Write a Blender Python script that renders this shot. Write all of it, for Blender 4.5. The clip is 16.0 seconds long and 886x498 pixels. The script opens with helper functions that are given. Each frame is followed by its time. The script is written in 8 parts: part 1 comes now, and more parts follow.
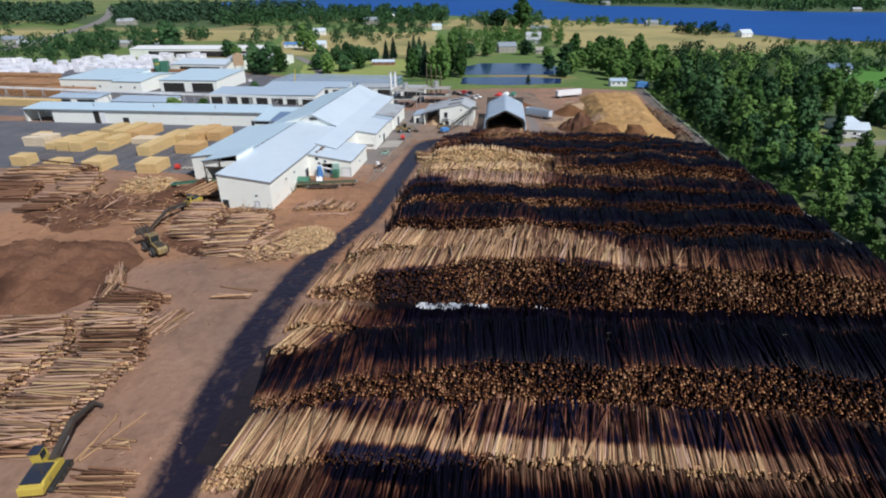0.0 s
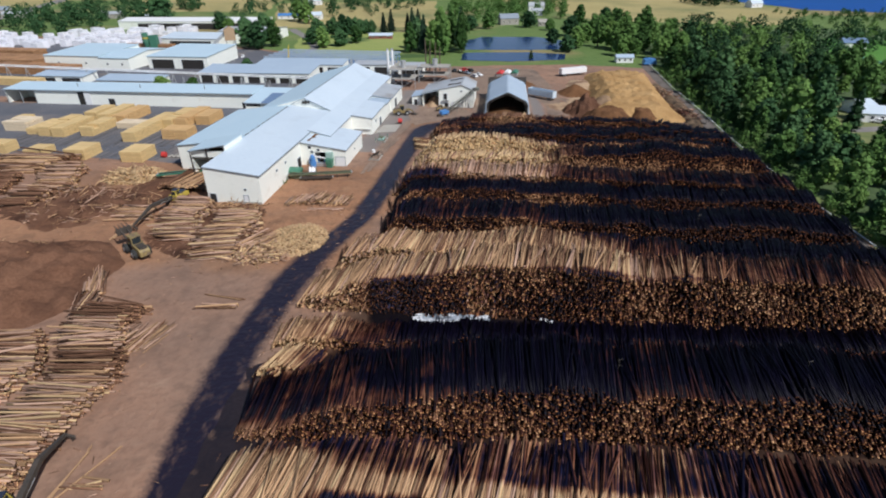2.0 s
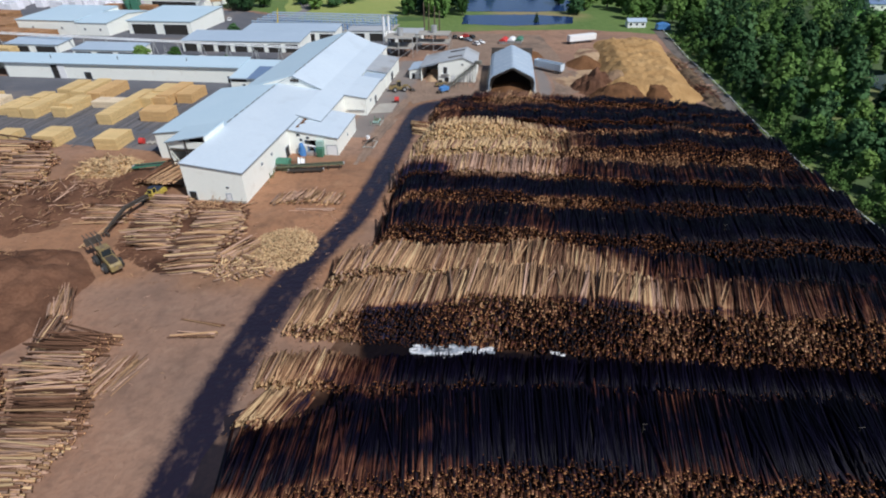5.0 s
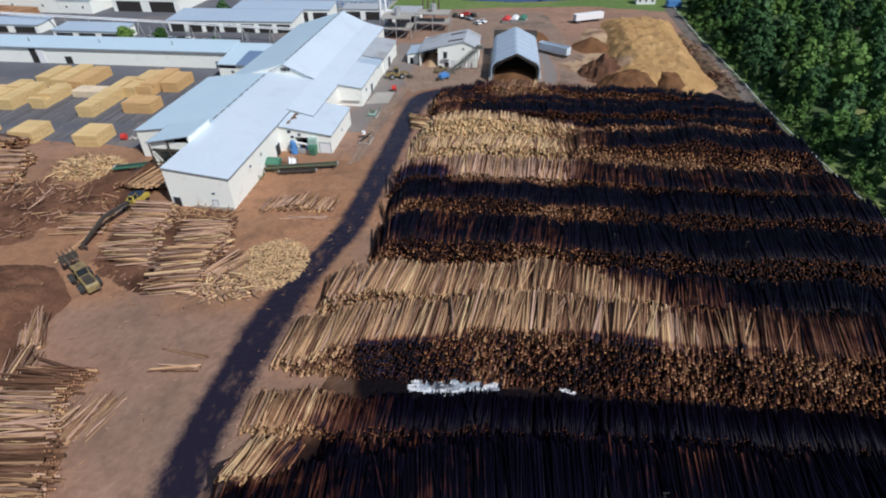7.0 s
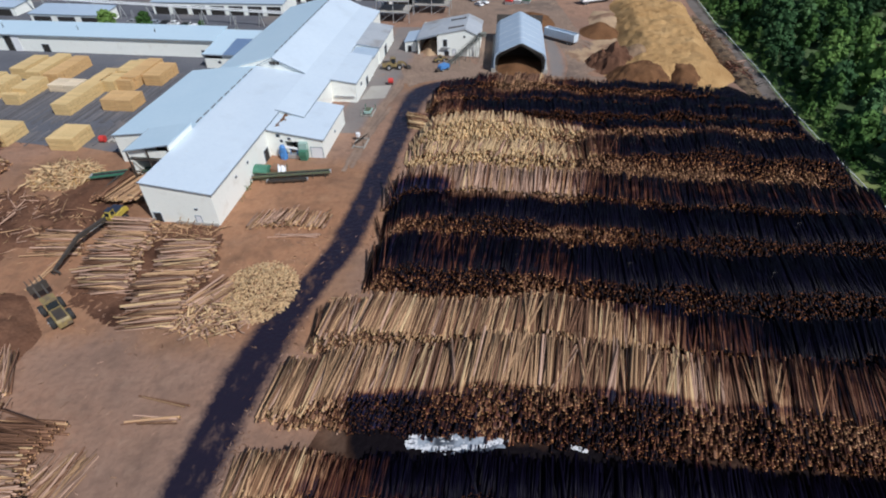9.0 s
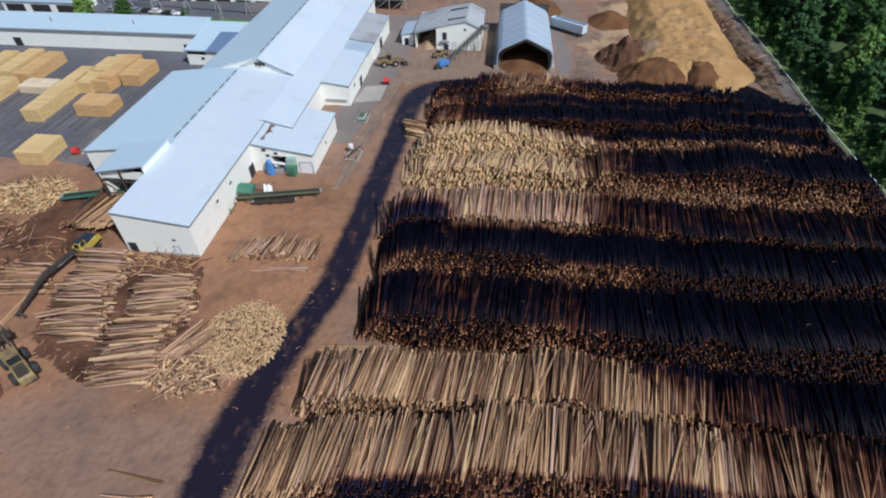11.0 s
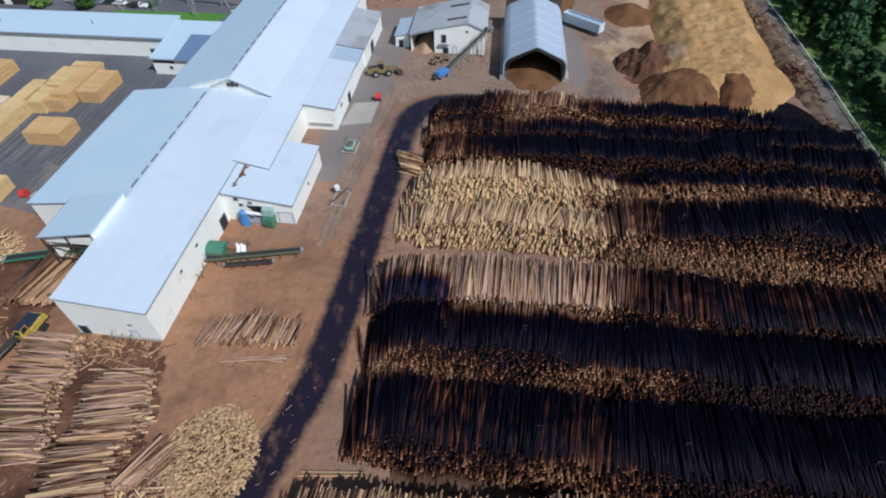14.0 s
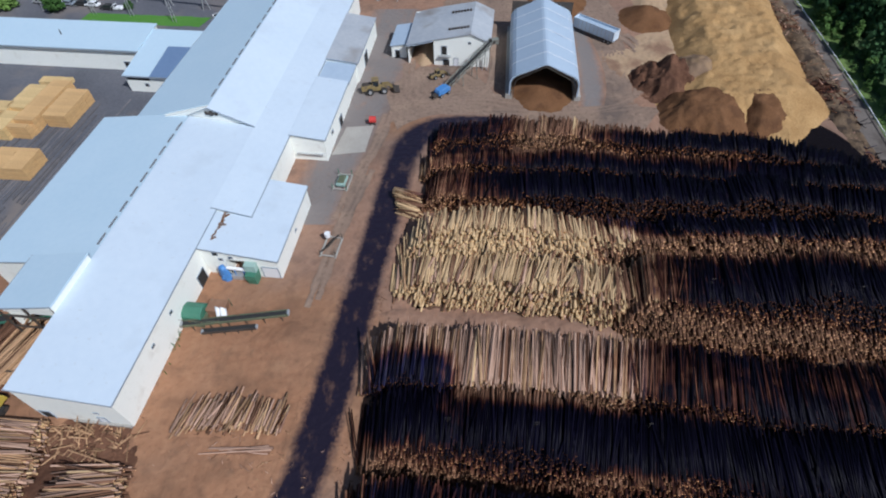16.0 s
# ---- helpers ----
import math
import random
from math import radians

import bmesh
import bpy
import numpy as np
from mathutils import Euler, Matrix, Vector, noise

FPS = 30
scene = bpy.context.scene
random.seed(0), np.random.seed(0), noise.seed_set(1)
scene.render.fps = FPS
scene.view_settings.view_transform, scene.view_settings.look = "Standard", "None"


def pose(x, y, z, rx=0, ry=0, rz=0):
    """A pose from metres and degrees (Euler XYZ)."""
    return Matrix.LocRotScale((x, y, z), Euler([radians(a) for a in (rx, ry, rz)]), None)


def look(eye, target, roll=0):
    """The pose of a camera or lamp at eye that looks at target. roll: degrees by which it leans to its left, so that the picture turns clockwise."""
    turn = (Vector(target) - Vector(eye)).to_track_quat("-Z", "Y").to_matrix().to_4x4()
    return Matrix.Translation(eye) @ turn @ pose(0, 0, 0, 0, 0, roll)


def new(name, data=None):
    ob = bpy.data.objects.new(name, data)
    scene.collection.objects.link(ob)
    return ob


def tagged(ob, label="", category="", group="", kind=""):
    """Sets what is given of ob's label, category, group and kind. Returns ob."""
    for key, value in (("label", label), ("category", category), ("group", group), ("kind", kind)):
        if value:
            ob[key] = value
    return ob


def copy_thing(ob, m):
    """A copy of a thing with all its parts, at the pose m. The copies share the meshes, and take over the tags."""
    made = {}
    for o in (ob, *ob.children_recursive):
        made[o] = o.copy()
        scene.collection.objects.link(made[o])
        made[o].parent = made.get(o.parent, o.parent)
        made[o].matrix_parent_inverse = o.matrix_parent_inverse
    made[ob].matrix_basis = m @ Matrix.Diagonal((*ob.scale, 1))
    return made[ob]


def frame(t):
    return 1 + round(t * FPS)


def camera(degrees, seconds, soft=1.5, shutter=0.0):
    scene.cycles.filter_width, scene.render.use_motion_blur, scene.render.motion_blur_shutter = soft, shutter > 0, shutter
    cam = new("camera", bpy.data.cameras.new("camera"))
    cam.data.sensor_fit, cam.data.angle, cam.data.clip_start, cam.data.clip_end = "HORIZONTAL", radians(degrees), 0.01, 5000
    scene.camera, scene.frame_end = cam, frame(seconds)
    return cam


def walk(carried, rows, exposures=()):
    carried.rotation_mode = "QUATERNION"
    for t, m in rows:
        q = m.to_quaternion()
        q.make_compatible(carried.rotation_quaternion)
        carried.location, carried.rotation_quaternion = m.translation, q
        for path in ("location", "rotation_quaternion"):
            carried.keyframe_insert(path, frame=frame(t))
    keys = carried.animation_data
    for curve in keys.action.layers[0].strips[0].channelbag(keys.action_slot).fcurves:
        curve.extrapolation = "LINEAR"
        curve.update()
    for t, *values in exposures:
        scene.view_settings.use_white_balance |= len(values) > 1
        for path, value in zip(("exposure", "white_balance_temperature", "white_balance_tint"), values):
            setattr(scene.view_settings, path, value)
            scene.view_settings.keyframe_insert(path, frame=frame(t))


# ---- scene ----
cam = camera(78.6, 16.0, soft=2.05)
PATH = [  # seconds, eye, pitch, yaw, roll
    (0.0, 1.09, -1.02, 52.04, -25.98, 1.77, -0.58),
    (0.5, 1.16, 1.07, 52.68, -26.72, 1.78, -0.59),
    (1.0, 1.19, 3.20, 53.33, -27.46, 1.80, -0.59),
    (1.5, 1.19, 5.37, 53.99, -28.20, 1.80, -0.60),
    (2.0, 1.18, 7.56, 54.65, -28.95, 1.81, -0.60),
    (2.5, 1.14, 9.79, 55.31, -29.69, 1.82, -0.61),
    (3.0, 1.09, 12.04, 55.99, -30.45, 1.82, -0.61),
    (3.5, 1.02, 14.33, 56.67, -31.20, 1.82, -0.62),
    (4.0, 0.95, 16.65, 57.35, -31.95, 1.83, -0.62),
    (6.5, 0.52, 29.08, 60.91, -35.73, 1.83, -0.67),
    (7.0, 0.43, 31.79, 61.64, -36.49, 1.83, -0.69),
    (7.5, 0.35, 34.59, 62.38, -37.25, 1.84, -0.70),
    (8.0, 0.27, 37.49, 63.13, -38.00, 1.84, -0.72),
    (8.5, 0.20, 40.49, 63.88, -38.76, 1.85, -0.75),
    (9.0, 0.13, 43.62, 64.64, -39.51, 1.86, -0.77),
    (11.5, -0.15, 61.15, 68.48, -43.27, 1.93, -0.97),
    (12.0, -0.19, 65.04, 69.25, -44.03, 1.96, -1.02),
    (12.5, -0.24, 69.06, 70.02, -44.78, 1.99, -1.08),
    (13.0, -0.30, 73.18, 70.78, -45.54, 2.02, -1.14),
    (13.5, -0.35, 77.41, 71.53, -46.29, 2.05, -1.21),
    (14.0, -0.42, 81.72, 72.28, -47.05, 2.09, -1.28),
    (14.5, -0.49, 86.10, 73.02, -47.81, 2.14, -1.36),
    (15.0, -0.58, 90.52, 73.74, -48.58, 2.19, -1.45),
    (15.5, -0.68, 94.96, 74.45, -49.34, 2.25, -1.54),
    (16.0, -0.80, 99.38, 75.14, -50.12, 2.31, -1.64),
]
walk(cam, [(t, pose(x, y, z, 0, 0, yaw) @ pose(0, 0, 0, 90 + pitch) @ pose(0, 0, 0, 0, 0, roll)) for t, x, y, z, pitch, yaw, roll in PATH], exposures=[(0.0, 0.12, 6000, 10), (9.0, 0.06, 5850, 10), (16.0, 0.0, 5600, 10)])

# ---- world and sun ----
SUN_EL, SUN_AZ = 47.0, 134.0          # degrees; azimuth from +y towards +x
world = bpy.data.worlds.new("world")
scene.world = world
world.use_nodes = True
wn = world.node_tree.nodes
sky = wn.new("ShaderNodeTexSky")
sky.sky_type, sky.sun_disc = "NISHITA", False
sky.sun_elevation, sky.sun_rotation = radians(SUN_EL), radians(SUN_AZ)
wn["Background"].inputs["Strength"].default_value = 0.062
world.node_tree.links.new(sky.outputs[0], wn["Background"].inputs["Color"])
sun = new("sun", bpy.data.lights.new("sun", "SUN"))
sun.data.energy, sun.data.angle, sun.data.color = 4.0, radians(0.5), (1.0, 0.94, 0.86)
sun_dir = Vector((math.sin(radians(SUN_AZ)) * math.cos(radians(SUN_EL)), math.cos(radians(SUN_AZ)) * math.cos(radians(SUN_EL)), math.sin(radians(SUN_EL))))
sun.matrix_world = look(sun_dir * 400, (0, 0, 0))


# ---- materials ----
def material(name, base, other, rough=0.8, size=1.0, fine=8.0, mix=0.5, bump=0.2, metal=0.0, third=None, third_size=0.1, third_cut=0.55, per_piece=0.0, spec=0.5, soft=0.12, stretch=(1, 1, 1), world_space=False, per_object=0.0, stains=()):
    """Two colours by coarse and fine noise, a third in patches, value varied from piece to piece."""
    m = bpy.data.materials.new(name)
    m.use_nodes = True
    n, l = m.node_tree.nodes, m.node_tree.links
    b = n["Principled BSDF"]
    b.inputs["Roughness"].default_value, b.inputs["Metallic"].default_value = rough, metal
    b.inputs["Specular IOR Level"].default_value = spec
    co = n.new("ShaderNodeNewGeometry" if world_space else "ShaderNodeTexCoord")
    vec = co.outputs["Position"] if world_space else co.outputs["Object"]
    mp = n.new("ShaderNodeMapping")
    mp.inputs["Scale"].default_value = stretch
    l.new(vec, mp.inputs["Vector"])

    def nz(scale, detail=4.0):
        t = n.new("ShaderNodeTexNoise")
        t.inputs["Scale"].default_value, t.inputs["Detail"].default_value = scale, detail
        l.new(mp.outputs[0], t.inputs["Vector"])
        return t.outputs["Fac"]

    def ramp(f, a, z):
        r = n.new("ShaderNodeMapRange")
        r.inputs["From Min"].default_value, r.inputs["From Max"].default_value = a, z
        l.new(f, r.inputs["Value"])
        return r.outputs[0]

    def blend(f, a, z):
        x = n.new("ShaderNodeMix")
        x.data_type = "RGBA"
        l.new(f, x.inputs[0])
        for v, s in ((a, x.inputs[6]), (z, x.inputs[7])):
            if isinstance(v, tuple):
                s.default_value = (*v, 1)
            else:
                l.new(v, s)
        return x.outputs[2]

    coarse, grain = nz(size), nz(fine, 6.0)
    add = n.new("ShaderNodeMath")
    add.operation = "ADD"
    l.new(coarse, add.inputs[0])
    l.new(grain, add.inputs[1])
    col = blend(ramp(add.outputs[0], 1.0 - 0.35 * mix / 0.5, 1.0 + 0.35), base, other)
    if third:
        col = blend(ramp(nz(third_size, 5.0), third_cut, third_cut + soft), col, third)
    for colour, scale, cut, wide, amount in stains:
        f = n.new("ShaderNodeMath")
        f.operation, f.inputs[1].default_value = "MULTIPLY", amount
        cl = n.new("ShaderNodeClamp")
        l.new(ramp(nz(scale, 6.0), cut, cut + wide), cl.inputs[0])
        l.new(cl.outputs[0], f.inputs[0])
        col = blend(f.outputs[0], col, colour)
    if per_piece:
        oi, ge = n.new("ShaderNodeObjectInfo"), n.new("ShaderNodeNewGeometry")
        s = n.new("ShaderNodeMath")
        s.operation = "ADD"
        l.new(oi.outputs["Random"], s.inputs[0])
        l.new(ge.outputs["Random Per Island"], s.inputs[1])
        fr = n.new("ShaderNodeMath")
        fr.operation = "FRACT"
        l.new(s.outputs[0], fr.inputs[0])
        hs = n.new("ShaderNodeHueSaturation")
        mr = n.new("ShaderNodeMapRange")
        mr.inputs["To Min"].default_value, mr.inputs["To Max"].default_value = 1 - per_piece, 1 + per_piece
        l.new(fr.outputs[0], mr.inputs["Value"])
        l.new(mr.outputs[0], hs.inputs["Value"])
        l.new(col, hs.inputs["Color"])
        col = hs.outputs[0]
    if per_object:
        oi = n.new("ShaderNodeObjectInfo")
        hs, mr, mh = n.new("ShaderNodeHueSaturation"), n.new("ShaderNodeMapRange"), n.new("ShaderNodeMapRange")
        mr.inputs["To Min"].default_value, mr.inputs["To Max"].default_value = 1 - per_object, 1 + per_object
        mh.inputs["To Min"].default_value, mh.inputs["To Max"].default_value = 0.515, 0.475
        l.new(oi.outputs["Random"], mr.inputs["Value"])
        l.new(oi.outputs["Random"], mh.inputs["Value"])
        l.new(mr.outputs[0], hs.inputs["Value"])
        l.new(mh.outputs[0], hs.inputs["Hue"])
        l.new(col, hs.inputs["Color"])
        col = hs.outputs[0]
    l.new(col, b.inputs["Base Color"])
    if bump:
        bp = n.new("ShaderNodeBump")
        bp.inputs["Strength"].default_value = bump
        bp.inputs["Distance"].default_value = 0.6 / fine
        l.new(grain, bp.inputs["Height"])
        l.new(bp.outputs[0], b.inputs["Normal"])
    return m


M = {}
DIRT = (((0.254, 0.139, 0.089), (0.340, 0.206, 0.137), 0.95, 0.05, 0.9, 0.5, 0.35), dict(third=(0.190, 0.125, 0.094), third_size=0.035, third_cut=0.44, soft=0.3, world_space=True, stains=[((0.105, 0.066, 0.048), 0.13, 0.52, 0.2, 0.5), ((0.15, 0.092, 0.066), 0.36, 0.52, 0.16, 0.5), ((0.36, 0.245, 0.17), 0.3, 0.58, 0.16, 0.3), ((0.12, 0.07, 0.05), 1.6, 0.56, 0.12, 0.25)]))
TRACK = (((0.190, 0.128, 0.094), (0.275, 0.195, 0.142), 0.95, 0.12, 1.2, 0.5, 0.4), dict(third=(0.135, 0.100, 0.080), third_size=0.07, third_cut=0.55, soft=0.12, world_space=True, stains=[((0.33, 0.235, 0.165), 0.25, 0.54, 0.12, 0.5), ((0.085, 0.060, 0.046), 1.1, 0.55, 0.12, 0.5)]))
M["dirt"] = material("packed_dirt", *DIRT[0], **DIRT[1])
M["dirt_track"] = material("rutted_dirt", *TRACK[0], **TRACK[1])
M["asphalt"] = material("old_asphalt", (0.080, 0.084, 0.100), (0.135, 0.137, 0.155), 0.85, 0.08, 1.5, 0.5, 0.15, third=(0.19, 0.165, 0.15), third_size=0.05, third_cut=0.55, soft=0.15, world_space=True)
M["concrete"] = material("worn_concrete", (0.30, 0.28, 0.25), (0.40, 0.38, 0.34), 0.9, 0.2, 3.0, 0.5, 0.15)
M["gravel_road"] = material("grey_gravel", (0.17, 0.155, 0.15), (0.25, 0.235, 0.22), 0.95, 0.15, 2.0, 0.5, 0.3, world_space=True)
M["debris"] = material("bark_and_soil_debris", (0.105, 0.072, 0.046), (0.20, 0.145, 0.095), 0.95, 0.3, 2.0, 0.5, 0.8, third=(0.06, 0.045, 0.035), third_size=0.35, third_cut=0.5, soft=0.12, spec=0.1, world_space=True)
M["side_road"] = material("dusty_brown_gravel", (0.115, 0.098, 0.088), (0.17, 0.148, 0.13), 0.95, 0.15, 2.0, 0.5, 0.3, third=(0.085, 0.07, 0.06), third_size=0.2, third_cut=0.5, world_space=True)
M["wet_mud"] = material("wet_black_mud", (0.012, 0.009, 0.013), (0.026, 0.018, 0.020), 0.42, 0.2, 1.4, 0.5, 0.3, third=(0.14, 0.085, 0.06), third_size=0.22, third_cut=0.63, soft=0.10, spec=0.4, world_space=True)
M["grass"] = material("green_grass", (0.085, 0.150, 0.032), (0.140, 0.205, 0.052), 0.95, 0.02, 0.3, 0.5, 0.4, third=(0.26, 0.215, 0.095), third_size=0.008, third_cut=0.50, soft=0.1, world_space=True)
M["dry_field"] = material("dry_hay_field", (0.33, 0.275, 0.105), (0.42, 0.345, 0.15), 0.95, 0.015, 0.25, 0.5, 0.3, third=(0.20, 0.20, 0.075), third_size=0.012, third_cut=0.48, soft=0.2, world_space=True)
M["meadow"] = material("mown_meadow", (0.20, 0.27, 0.06), (0.31, 0.33, 0.10), 0.95, 0.03, 0.4, 0.5, 0.3, third=(0.055, 0.105, 0.025), third_size=0.02, third_cut=0.55, soft=0.1, world_space=True)
M["dry_lawn"] = material("dry_mown_lawn", (0.135, 0.165, 0.050), (0.20, 0.205, 0.080), 0.95, 0.05, 0.6, 0.5, 0.3, third=(0.075, 0.125, 0.032), third_size=0.04, third_cut=0.5, soft=0.15, world_space=True)
M["forest"] = material("shaded_forest_floor", (0.045, 0.080, 0.026), (0.080, 0.125, 0.040), 0.95, 0.1, 0.8, 0.5, 0.4, world_space=True)
M["lawn"] = material("watered_lawn", (0.06, 0.19, 0.02), (0.09, 0.23, 0.03), 0.95, 0.05, 0.8, 0.5, 0.3, world_space=True)
M["water"] = material("lake_water", (0.012, 0.070, 0.27), (0.020, 0.095, 0.34), 0.55, 0.004, 0.12, 0.5, 0.05, spec=0.1, world_space=True)
M["pond"] = material("pond_water", (0.018, 0.042, 0.13), (0.025, 0.055, 0.16), 0.12, 0.02, 0.5, 0.5, 0.03, world_space=True)
BARK = [material("dry_log_bark", (0.300, 0.180, 0.098), (0.470, 0.300, 0.172), 0.9, 1.0, 5.0, 0.5, 0.4, per_piece=0.42, stretch=(1, 0.25, 1), spec=0.12),
        material("brown_log_bark", (0.115, 0.058, 0.035), (0.21, 0.115, 0.072), 0.9, 1.0, 5.0, 0.5, 0.4, per_piece=0.5, stretch=(1, 0.25, 1), spec=0.1),
        material("pinkish_weathered_bark", (0.31, 0.190, 0.135), (0.47, 0.315, 0.23), 0.9, 1.0, 5.0, 0.5, 0.4, per_piece=0.46, stretch=(1, 0.25, 1), spec=0.2),
        material("fresh_peeled_log", (0.45, 0.310, 0.165), (0.60, 0.430, 0.245), 0.85, 1.0, 5.0, 0.5, 0.3, per_piece=0.28, stretch=(1, 0.25, 1), spec=0.2)]
ENDS = [material("dry_log_end", (0.46, 0.280, 0.120), (0.62, 0.41, 0.20), 0.9, 2.0, 9.0, 0.5, 0.2, per_piece=0.6, spec=0.2),
        material("brown_log_end", (0.33, 0.175, 0.088), (0.52, 0.315, 0.165), 0.85, 2.0, 9.0, 0.5, 0.2, per_piece=0.92, spec=0.2),
        material("weathered_log_end", (0.17, 0.105, 0.07), (0.32, 0.205, 0.14), 0.9, 2.0, 9.0, 0.5, 0.2, per_piece=0.5, spec=0.2),
        material("fresh_log_end", (0.52, 0.36, 0.175), (0.68, 0.49, 0.26), 0.9, 2.0, 9.0, 0.5, 0.2, per_piece=0.3, spec=0.2)]
# where the sprinklers soak the rows: x, y (taken along the rows' slant), half widths, and for places only damp how far from soaked
WET_ZONES = [(38, 32.0, 56, 7.8), (-5, 40.6, 9, 2.6), (72, 42.5, 30, 4.4), (80, 47.0, 29, 8.0), (32, 53.0, 52, 5.3, 0.9), (60, 64.4, 38, 7.2), (6, 64.6, 28, 7.4, 0.3), (34, 49.0, 42, 3.6, 0.7), (-20, 60.0, 9, 4.8, 0.5), (38, 75.5, 54, 6.6), (12, 78.2, 25, 4.8), (-9, 81.4, 5.5, 3.4), (26, 81.0, 40, 4.6, 0.92),
             (66, 112.5, 37, 21), (59, 100.5, 17, 7.0), (64, 104.0, 40, 3.2), (54, 114.0, 43, 8.4), (3, 114.4, 18, 6.4, 0.45), (38, 126.5, 54, 4.5), (-8.0, 130.6, 6.6, 7.4), (64, 136.5, 40, 7.2, 0.52), (67, 153.0, 35, 5.8), (50, 176.4, 52, 8.2), (64, 189.0, 38, 3.0), (82, 192, 17, 8), (0, 190.0, 11, 7.0, 0.75), (74, 89.0, 31, 8.0, 0.92), (68, 99.5, 26, 8, 0.15), (58, 78.4, 50, 3.0), (84, 122, 8, 90), (72, 198.5, 26, 7.0), (60, 168.0, 36, 4.0), (74, 181, 26, 9), (8, 80.2, 22, 4.4, 0.8)]
SLANT = 0.07


def zones(name, areas, slant, edge, rough=0.9):
    """A node group: how far a place on the ground lies inside any of some soft-edged areas."""
    g = bpy.data.node_groups.new(name, "ShaderNodeTree")
    g.interface.new_socket("Jitter", in_out="INPUT", socket_type="NodeSocketFloat")
    g.interface.new_socket("Amount", in_out="OUTPUT", socket_type="NodeSocketFloat")
    n, l = g.nodes, g.links
    gi, go, geo = n.new("NodeGroupInput"), n.new("NodeGroupOutput"), n.new("ShaderNodeNewGeometry")

    def vm(op, a, b=None, c=None):
        v = n.new("ShaderNodeVectorMath")
        v.operation = op
        for i, q in enumerate((a, b, c)):
            if q is None:
                continue
            if isinstance(q, tuple):
                v.inputs[i].default_value = q
            else:
                l.new(q, v.inputs[i])
        return v.outputs["Value"] if op == "DOT_PRODUCT" else v.outputs[0]

    def ma(op, a, b, c=None):
        v = n.new("ShaderNodeMath")
        v.operation = op
        for i, q in enumerate((a, b, c)):
            if q is None:
                continue
            if isinstance(q, (int, float)):
                v.inputs[i].default_value = q
            else:
                l.new(q, v.inputs[i])
        return v.outputs[0]

    sx = vm("DOT_PRODUCT", geo.outputs["Position"], (slant, 1, 0))
    cx = vm("DOT_PRODUCT", geo.outputs["Position"], (1, 0, 0))
    cb = n.new("ShaderNodeCombineXYZ")
    l.new(cx, cb.inputs[0])
    l.new(sx, cb.inputs[1])
    total = None
    for x, y, rx, ry, *least in areas:
        q = vm("MULTIPLY_ADD", cb.outputs[0], (1 / rx, 1 / ry, 0), (-x / rx, -y / ry, 0))
        q2 = vm("MULTIPLY", q, q)
        d = ma("POWER", vm("DOT_PRODUCT", q2, q2), 0.7)
        if least:
            d = ma("MAXIMUM", d, least[0])
        total = d if total is None else ma("MINIMUM", total, d)
    for scale, amount in ((0.10, rough), (0.5, rough * 0.6)):
        t = n.new("ShaderNodeTexNoise")
        t.inputs["Scale"].default_value, t.inputs["Detail"].default_value = scale, 3.0
        l.new(geo.outputs["Position"], t.inputs["Vector"])
        total = ma("MULTIPLY_ADD", t.outputs["Fac"], amount, total)
        total = ma("ADD", total, -amount * 0.5)
    total = ma("ADD", total, gi.outputs[0])
    mr = n.new("ShaderNodeMapRange")
    mr.inputs["From Min"].default_value, mr.inputs["From Max"].default_value = 1.0 + edge, 1.0 - edge
    l.new(total, mr.inputs["Value"])
    l.new(mr.outputs[0], go.inputs[0])
    return g


WETNESS = zones("sprinkler_wetness", WET_ZONES, SLANT, 0.5, 1.4)
RED_SOIL = zones("red_soil", [(-28, 137, 14, 16), (-66, 137, 34, 22), (-95, 112, 40, 14), (-36, 112, 16, 14), (-16, 207, 8, 12)], 0.0, 0.8, 1.2)


